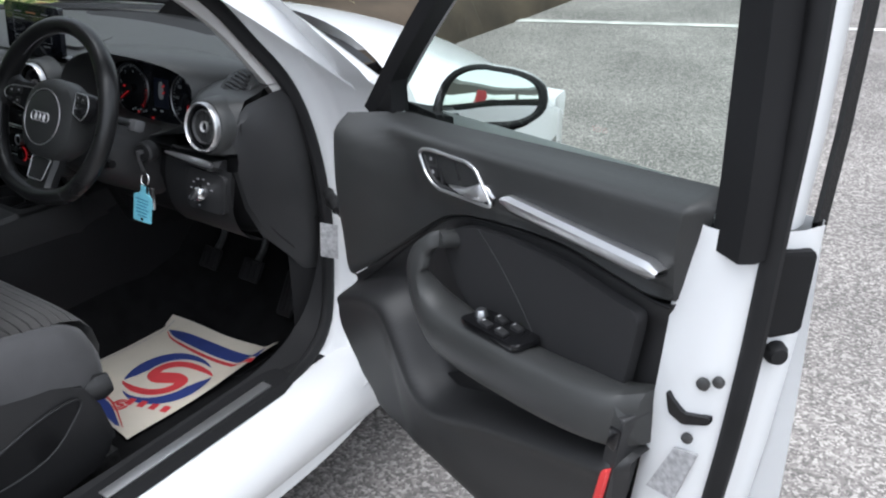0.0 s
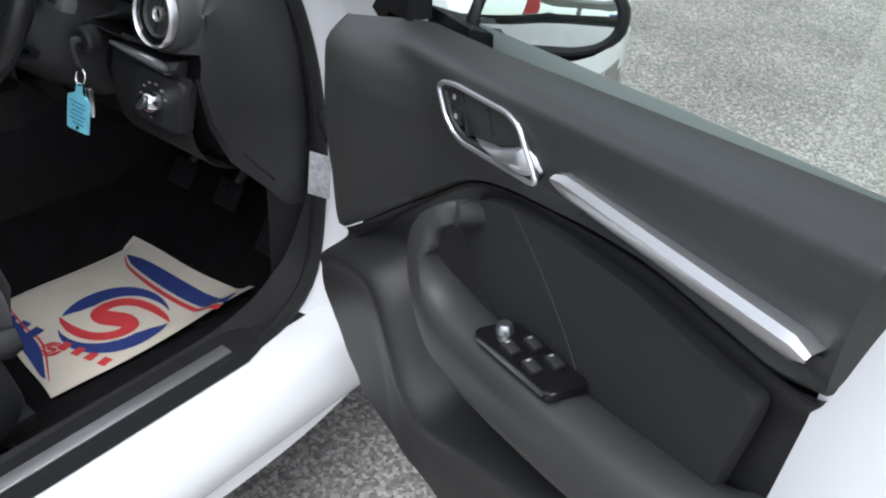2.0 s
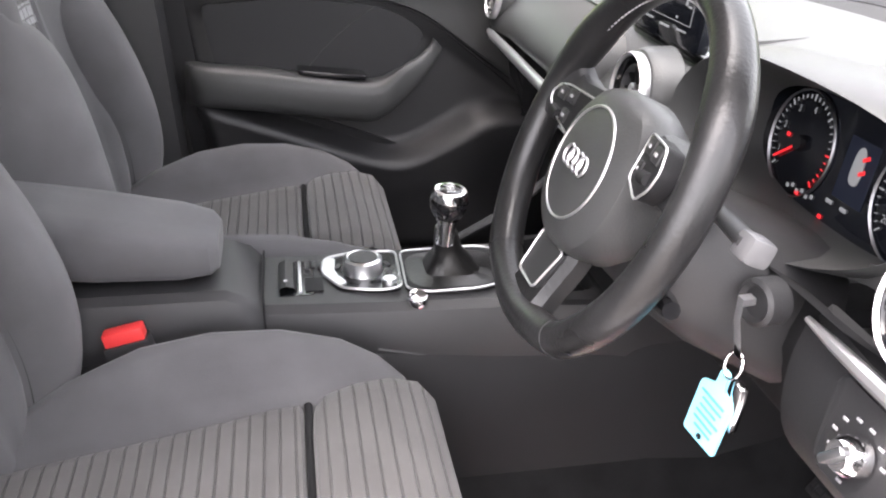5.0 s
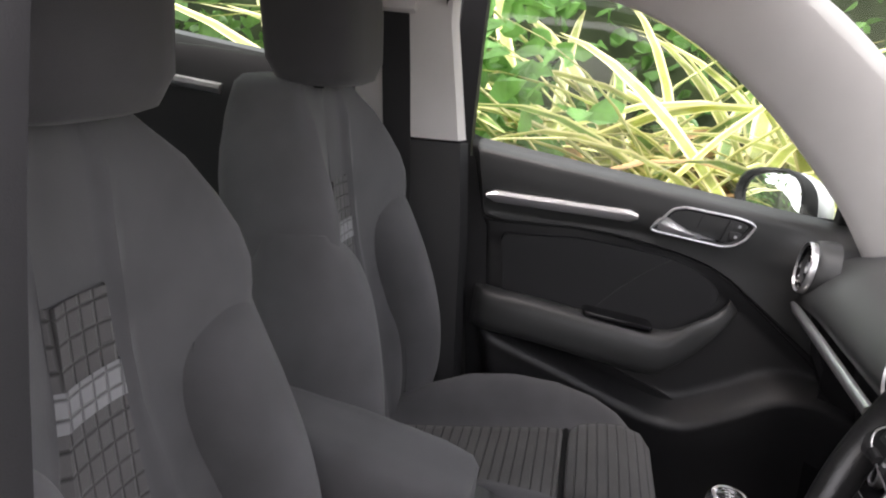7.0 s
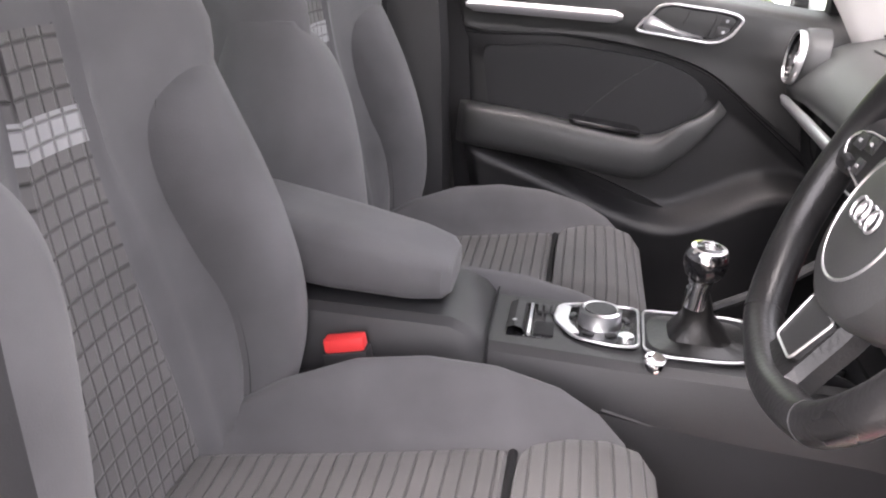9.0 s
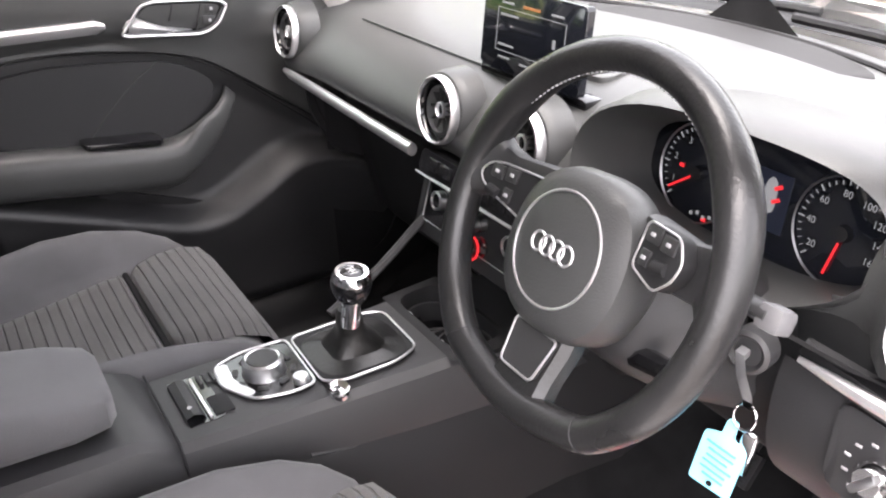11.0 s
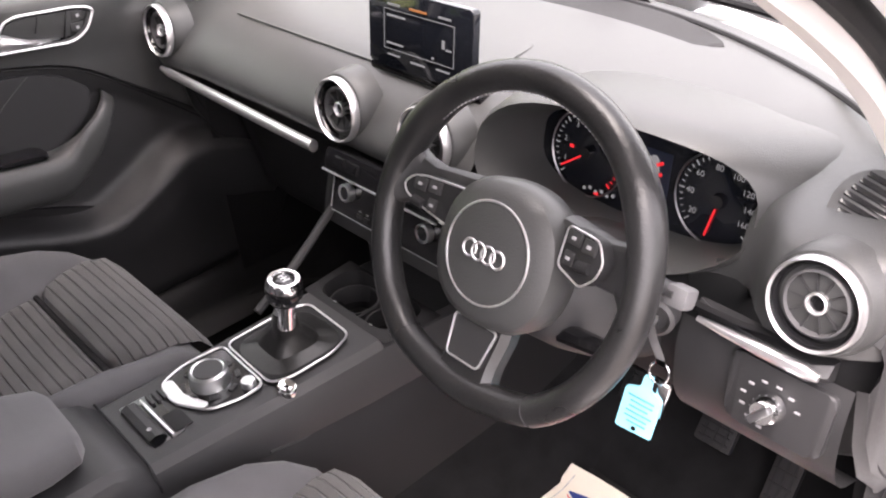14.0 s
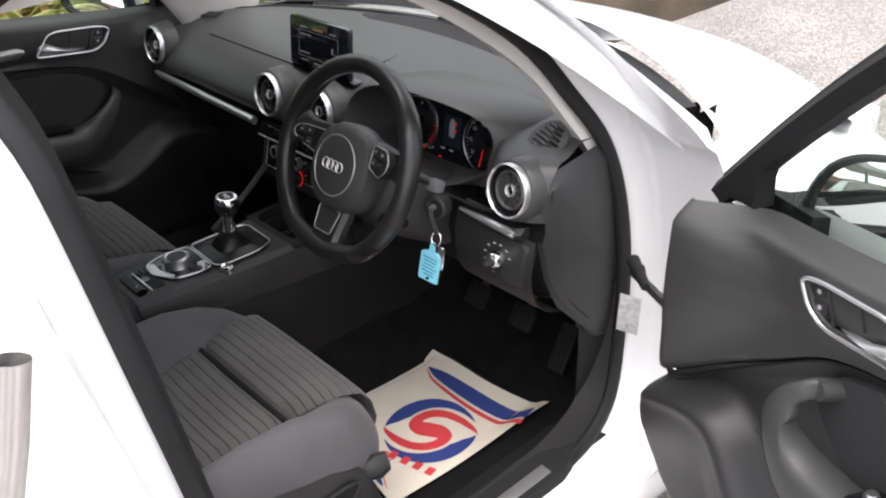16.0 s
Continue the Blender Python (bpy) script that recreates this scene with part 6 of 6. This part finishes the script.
        part("recess_rim", tube([facing((cx + sx * .2475, -.33, .49), (sx, 0, 0)) @ V(x, 0, z) for x, z in rounded([(-.10, -.02), (-.06, -.055), (.05, -.05), (.12, .0), (.13, .03), (.06, .032), (-.03, .01)], 4)], .003, 6, True), M_PLASTIC, sh)
        part("runner", box((cx + sx * .17, -.36, .305), (.035, .5, .035), .005), M_STEEL, s)
    part("height_lever", tube([(cx + .218, -.17, .50), (cx + .230, -.145, .508), (cx + .234, -.125, .510)], [.012, .017, .013], 10, False, 1.6), M_PLASTIC, s, "black seat adjuster lever")
    part("seat_frame", box((cx, -.36, .40), (.36, .42, .12), .02), M_DARK, s)
    return s


seat = front_seat(.385)
copy_thing(seat, pose(-.316, -.336, .28))
for x, sx in ((.133, 1), (-.088, -1)):
    bk = thing("belt_buckle", pose(x, -.46, .6), "black seat belt buckle with red button", "buckle", "seat belt buckles")
    bmx = pose(x + .008 * sx, -.458, .656, 12, 0, 0)
    part("buckle_body", box((0, 0, -.03), (.028, .055, .08), .006, bmx), M_PLASTIC, bk)
    part("red_button", box((0, -.0, .0165), (.022, .048, .018), .004, bmx), M_REDPLASTIC, bk, "red release button")

# ---- floor mats ----
fm = thing("floor_mat", pose(.4, .15, .285), "black carpet floor mat in the driver's footwell", "mat")
part("mat_carpet", box((.395, .14, .280), (.43, .62, .014), .006), M_CARPET, fm)
part("mat_binding", tube([(x, y, .285) for x, y in corner_round([(.185, -.16), (.605, -.16), (.605, .44), (.185, .44)], .03)], .005, 6, True), M_DARKTRIM, fm)
part("heel_pad", slab(corner_round([(.25, .22), (.55, .22), (.55, .40), (.25, .40)], .02), -.003, .003, facing((0, 0, .288), (0, 0, 1), (0, 1, 0)), .001), M_RUBBER, fm)

PA, PB, PC, PD = V(.215, -.012, 0), V(.535, -.068, 0), V(.568, .348, 0), V(.236, .307, 0)


def mat_point(s, t, lift=0.0):
    """A place on the creased paper mat; s across, t from the seat forward."""
    p = PA.lerp(PB, s).lerp(PD.lerp(PC, s), t)
    z = .298 + .003 * math.sin(7 * s + 3 * t) * math.sin(5 * t + 1) + .028 * smooth(.85, 1.0, s) * smooth(.2, 1, t) + .02 * smooth(.9, 1, t) * (1 - s) ** 2
    return V(p.x, p.y, z + lift)


paper = thing("paper_mat", pose(.4, .15, .29), "creased cream paper floor mat with red and blue print", "paper mat")
rows = [[mat_point(s, t + (.006 * math.sin(9 * s) if t in (0, 1) else 0)) for s in np.linspace(0, 1, 21)] for t in np.linspace(0, 1, 21)]
rows2 = [[q - V(0, 0, .0012) for q in r] for r in rows]
bm = loft(rows, False)
loft(rows2, False, bm=bm)
part("paper_sheet", bm, M_PAPER, paper, "cream paper sheet", 80)


def printed(name, outline, mt, lift=.0012, n=1):
    """Ink laid on the paper, as a thin band between two edges in paper coordinates."""
    a, b = outline
    rows = [[mat_point(*tuple(lerp(np.array(p), np.array(q), k)), lift) for k in np.linspace(0, 1, 7)] for p, q in zip(a, b)]
    ob = part(name, loft(rows, False), mt, paper, "printed ink", 80)
    return ob


def on_mat(x, y):
    """Paper coordinates of a place in the plan."""
    s, t = .5, .5
    for _ in range(8):
        p = PA.lerp(PB, s).lerp(PD.lerp(PC, s), t)
        ds = (PB - PA).lerp(PC - PD, t)
        dt = PD.lerp(PC, s) - PA.lerp(PB, s)
        ex, ey = x - p.x, y - p.y
        det = ds.x * dt.y - ds.y * dt.x
        s, t = s + (ex * dt.y - ey * dt.x) / det, t + (ds.x * ey - ds.y * ex) / det
    return (s, t)


# front border: blue band and red line, sweeping across
def band(name, upper_edge, lower_edge, mt):
    a, b = ([on_mat(x, y) for x, y in spline(q, 6)] for q in (upper_edge, lower_edge))
    printed(name, (a, b), mt)


band("blue_band", [(.262, .272), (.31, .283), (.40, .289), (.50, .297), (.560, .314)], [(.262, .268), (.31, .252), (.40, .248), (.50, .258), (.566, .278)], M_BLUE)
band("red_line", [(.263, .264), (.31, .246), (.40, .241), (.50, .251), (.567, .271)], [(.263, .262), (.31, .240), (.40, .231), (.50, .239), (.569, .256)], M_RED)
f0 = spline([(.10, .02), (.35, .015), (.55, .025), (.80, .02)], 6)
f1 = spline([(.10, .085), (.35, .085), (.55, .10), (.84, .03)], 6)
printed("blue_band", (f0, f1), M_BLUE)
printed("red_line", (spline([(.10, .095), (.35, .094), (.55, .11), (.86, .035)], 6), spline([(.10, .105), (.35, .105), (.55, .122), (.88, .035)], 6)), M_RED)
printed("fold_line", (spline([(.05, .05), (.052, .5), (.05, .96)], 5), spline([(.056, .05), (.058, .5), (.056, .96)], 5)), M_STICKER, .0008)
# round swirl mark: two blue crescents round a red S with tails
def swirl(cx, cy, r, turn, blue, lift):
    ca, sa = math.cos(turn), math.sin(turn)
    place = lambda x, y: on_mat(cx + r * (x * ca - y * sa), cy + r * (x * sa + y * ca))
    for sg in (1, -1):
        A = [radians(lerp(160, 4, i / 26)) for i in range(27)]
        R1 = [float(np.interp(math.degrees(a), [4, 30, 60, 90, 125, 146, 160], [.985, .85, .74, .66, .62, .74, .985])) for a in A]
        printed("crescent", ([place(sg * math.cos(a), sg * math.sin(a)) for a in A], [place(sg * q * math.cos(a), sg * q * math.sin(a)) for a, q in zip(A, R1)]), blue)
    half = [(.18, -.10, .20), (.0, .0, .205), (-.18, .10, .20), (-.29, .26, .145), (-.14, .43, .12), (.15, .49, .115), (.46, .38, .105), (.74, .12, .09), (.92, -.16, .05), (.97, -.32, .006)]
    line = [(-x, -y, w) for x, y, w in half[:2:-1]] + half[:2] + half[2:]
    line = spline(line, 4)
    e0, e1 = [], []
    for i, (x, y, w) in enumerate(line):
        a, b = line[max(0, i - 1)], line[min(len(line) - 1, i + 1)]
        dx, dy = b[0] - a[0], b[1] - a[1]
        l = math.hypot(dx, dy) or 1
        e0.append(place(x - dy / l * w, y + dx / l * w))
        e1.append(place(x + dy / l * w, y - dx / l * w))
    printed("red_wave", (e0, e1), M_RED, lift)


swirl(.428, .127, .100, radians(56.5), M_BLUE, .0018)
swirl(.418, .004, .020, radians(56.5), M_RED, .0016)
# trade lettering as plain bars along one slanting line
for k in range(9):
    c = V(.262, -.012, 0).lerp(V(.548, .050, 0), (k + (.0 if k < 4 else .35)) / 9.2)
    r, u = V(.977, .212, 0), V(-.212, .977, 0)
    w, h = (.010, .014) if k < 4 else (.009, .011)
    if k == 4:
        continue
    q = [c + r * a + u * b for a, b in ((-w, h), (w, h), (-w, -h), (w, -h))]
    printed("print_bar", ([on_mat(q[0].x, q[0].y), on_mat(q[1].x, q[1].y)], [on_mat(q[2].x, q[2].y), on_mat(q[3].x, q[3].y)]), M_BLUE if k < 4 else M_RED)

# ---- planting beyond the far window ----
random.seed(4)


def leaf_mesh(name, mt, length, width, droop):
    bm = bmesh.new()
    uvl = bm.loops.layers.uv.new("UVMap")
    rows = []
    n = 9
    for i in range(n):
        t = i / (n - 1)
        w = width * (.55 + .9 * t) * (1 - t ** 3) + .002
        y = length * (t * .55 + droop * t * t * .5)
        z = length * (t - droop * .75 * t ** 2.4)
        rows.append([bm.verts.new((c * w, y, z - abs(c) * -.25 * w)) for c in (-1, 0, 1)])
    for i in range(n - 1):
        for j in range(2):
            f = bm.faces.new((rows[i][j], rows[i][j + 1], rows[i + 1][j + 1], rows[i + 1][j]))
            f.smooth = True
            for l, (u, v) in zip(f.loops, ((j / 2, i / n), ((j + 1) / 2, i / n), ((j + 1) / 2, (i + 1) / n), (j / 2, (i + 1) / n))):
                l[uvl].uv = (u, v)
    me = bpy.data.meshes.new(name)
    bm.to_mesh(me)
    bm.free()
    me.materials.append(mt)
    return me


LEAVES = [leaf_mesh("leaf", mt, l, w, d) for mt, l, w, d in ((M_LEAF1, 1.2, .031, .7), (M_LEAF2, 1.2, .035, .9), (M_LEAF2, 1.4, .028, .5), (M_LEAF2, 1.1, .034, 1.15), (M_LEAF3, 1.0, .022, 1.1), (M_LEAF1, 1.0, .032, 1.0), (M_LEAF2, 1.3, .032, .8))]
for px, py, n in ((-1.7, -.22, 100), (-1.8, .35, 130), (-1.75, .8, 90), (-2.3, -.75, 60), (-2.1, .1, 130), (-2.05, .6, 110), (-2.45, -.3, 90), (-2.5, .45, 90), (-2.4, .75, 30), (-2.2, 1.6, 28), (-2.9, -.3, 26), (-2.3, -1.5, 28), (-2.5, -2.4, 24), (-2.6, 2.6, 20)):
    pl = thing("flax_plant", pose(px, py, .30), "variegated green and yellow strap-leaved plant", "plant", "planting")
    for k in range(n):
        lf = random.choice(LEAVES)
        sc = random.uniform(.8, 1.25)
        place = pose(random.uniform(-.12, .12), random.uniform(-.12, .12), random.uniform(0, .25), random.uniform(-12, 35) * -1, random.uniform(-25, 25), random.uniform(0, 360)) @ Matrix.Diagonal((sc, sc, sc, 1))
        if max(px + (place @ v.co).x for v in lf.vertices) > -1.0:
            continue
        o = new("leaf", lf)
        o.parent = pl
        o.matrix_basis = place


def broad_bush(name, c, n, spread, label):
    bm = bmesh.new()
    uvl = bm.loops.layers.uv.new("UVMap")
    for k in range(n):
        p = Vector(c) + V(random.gauss(0, spread[0]), random.gauss(0, spread[1]), abs(random.gauss(0, spread[2])))
        m = Matrix.Translation(p) @ Euler((random.uniform(0, 6), random.uniform(0, 6), random.uniform(0, 6))).to_matrix().to_4x4()
        s = random.uniform(.03, .075)
        pts = [(0, -s, 0), (s * .6, -s * .3, s * .1), (s * .45, s * .5, .05 * s), (0, s * 1.1, -s * .2), (-s * .45, s * .5, .05 * s), (-s * .6, -s * .3, s * .1)]
        f = bm.faces.new([bm.verts.new(m @ V(*q)) for q in pts])
        for l in f.loops:
            l[uvl].uv = (.5, .5)
    me = bpy.data.meshes.new(name)
    bm.to_mesh(me)
    bm.free()
    me.materials.append(M_BROAD)
    return tagged(new(name, me), label, "shrub", "planting", "stuff")


broad_bush("shrub_foliage", (-1.95, -.62, .7), 300, (.14, .12, .6), "bright green broad-leaved shrub")
broad_bush("hedge_foliage", (-3.65, 0, .3), 5000, (.22, 3.2, 1.1), "dense green hedge behind the planting")
broad_bush("hedge_foliage", (-3.2, -2.6, .3), 1200, (.4, .8, .8), "green hedge behind the planting")
bm = loft([[(-1.55 - .02 * math.sin(y), y, .0), (-1.60, y, .16), (-1.75, y, .30), (-2.5, y, .42), (-6, y, .5)] for y in np.linspace(-9, 9, 10)], False)
solo("planting_bed", bm, M_SOIL, "dark soil planting bed with kerb", "soil", kind="structure")

# ---- car park behind and beyond ----
def parked_car(x, y, rz, color, label):
    m = pose(x, y, 0, 0, 0, rz)
    mt = mat("car_paint", color, .25, 0, 0, 0, .03, 3, coat=.6)
    c = thing("parked_car", m, label, "car", "parked cars")
    L = lambda sec: [m @ V(*q) for q in sec]
    rows = []
    for yy3, w, zt in ((-2.1, .70, .62), (-2.0, .82, .85), (-1.2, .88, .92), (0, .89, .93), (1.0, .88, .92), (1.6, .85, .80), (2.05, .72, .62), (2.12, .6, .5)):
        rows.append(L([(-w, yy3, .3), (-w, yy3, zt * .75), (-w * .93, yy3, zt), (w * .93, yy3, zt), (w, yy3, zt * .75), (w, yy3, .3)]))
    part("body", loft(rows), mt, c)
    rows = [L([(-w, yy3, z), (w, yy3, z)]) for yy3, w, z in ((-1.95, .74, .88), (-1.5, .6, 1.36), (-.4, .58, 1.43), (.2, .6, 1.36), (1.05, .76, .92))]
    part("window", loft(rows, False), M_GLOSS, c, "dark glazing")
    for sx in (1, -1):
        rows = [L([(sx * .8, yy3, .9), (sx * w, yy3, z)]) for yy3, w, z in ((-1.95, .78, .9), (-1.5, .61, 1.36), (-.4, .59, 1.43), (.2, .61, 1.36), (1.05, .78, .92))]
        part("side_window", loft(rows, False), M_GLOSS, c, "dark glazing")
        for yy3 in (-1.3, 1.3):
            wm = m @ pose(sx * .8, yy3, .31, 0, 90, 0)
            w = part("wheel", lathe([(.0, -.09), (.29, -.1), (.315, -.07), (.315, .07), (.29, .1), (.2, .1), (.19, .08), (0, .06)], wm, 24), M_TYRE, c)
            part("rim", lathe([(0, .105), (.19, .09), (.2, .102), (.2, -.1), (.19, -.1), (0, -.105)], wm, 20), M_ALU, w)
    return c


parked_car(1.9, 8.3, 62, (.02, .06, .25), "blue car parked across the tarmac")
parked_car(4.5, -8.6, 188, (.02, .02, .022), "black car parked behind")
parked_car(7.6, -12.5, 8, (.02, .03, .12), "dark blue car parked behind")
parked_car(-.6, -10.5, 10, (.6, .6, .62), "silver car parked behind")
M_BRICK = mat("weathered_brick", (0.24, 0.13, 0.10), 0.9, 0, 0.6, 40, 0.3, 2)
M_CONCRETE = mat("canopy_soffit", (0.42, 0.41, 0.39), 0.8, 0, 0.3, 30, 0.15, 1.5)
M_SIGNBLUE = mat("sign_blue", (0.03, 0.06, 0.30), 0.5, 0, 0, 0, 0.1, 3)
bld = thing("building", pose(3, -38, 0), "low brick building across the car park", "building")
part("wall", box((3, -38, 1.5), (36, 6, 3.0), .02), M_BRICK, bld, "red brick wall")
part("roof", box((3, -38, 3.15), (36.6, 6.6, .3), .05), M_CONCRETE, bld, "flat grey roof")
for k in range(7):
    part("window", box((-10 + k * 4.3, -34.98, 1.5), (2.4, .08, 1.4), .01), M_GLOSS, bld, "dark window")
can = thing("forecourt_canopy", pose(6, -19, 0), "flat forecourt canopy on two posts", "canopy")
part("canopy_roof", box((6, -19, 4.5), (16, 8, .6), .05), M_CONCRETE, can, "grey canopy slab")
for x in (1.5, 9.0):
    part("canopy_post", box((x, -18.5, 2.1), (.28, .28, 4.2), .03), M_CONCRETE, can, "plain canopy post")
post = thing("sign_post", pose(3.1, -8.4, 0), "red upright sign with a pale blue band", "sign post")
part("post", box((3.1, -8.4, 1.25), (.45, .30, 2.5), .03), M_RED, post)
part("band", box((3.1, -8.4, 1.35), (.46, .31, .45), .01), M_TAG, post, "pale blue band")
board = thing("sign_board", pose(5.1, -6.2, 0), "dark blue upright sign board", "sign board")
part("board", box((5.1, -6.2, .95), (.55, .12, 1.7), .03), M_SIGNBLUE, board)
part("base", box((5.1, -6.2, .05), (.65, .40, .10), .02), M_DARK, board)
for k in range(5):
    part("print_bar", box((5.1, -6.135, .5 + .22 * k), (.10, .012, .14), 0), M_WHITEPRINT, board)
# bumpy dark sheet added behind the leaves; its colour holds the hedge's inner shade
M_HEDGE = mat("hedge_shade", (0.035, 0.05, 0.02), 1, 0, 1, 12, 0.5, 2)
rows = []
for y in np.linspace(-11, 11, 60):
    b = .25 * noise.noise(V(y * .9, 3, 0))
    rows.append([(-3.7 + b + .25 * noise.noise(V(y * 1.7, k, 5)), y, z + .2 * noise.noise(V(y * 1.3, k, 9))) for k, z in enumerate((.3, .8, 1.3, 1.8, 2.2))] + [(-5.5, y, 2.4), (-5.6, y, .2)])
solo("hedge_backing", loft(rows, False), M_HEDGE, "dark green backing sheet standing in for the hedge's shaded depth", "hedge", "planting", "stuff")
broad_bush("tree_line", (4, 34, .5), 6000, (16, 1.2, 2.4), "far green hedge line")
broad_bush("tree_line", (4, -46, 1.5), 5000, (18, 1.5, 3.0), "far trees behind the low building")
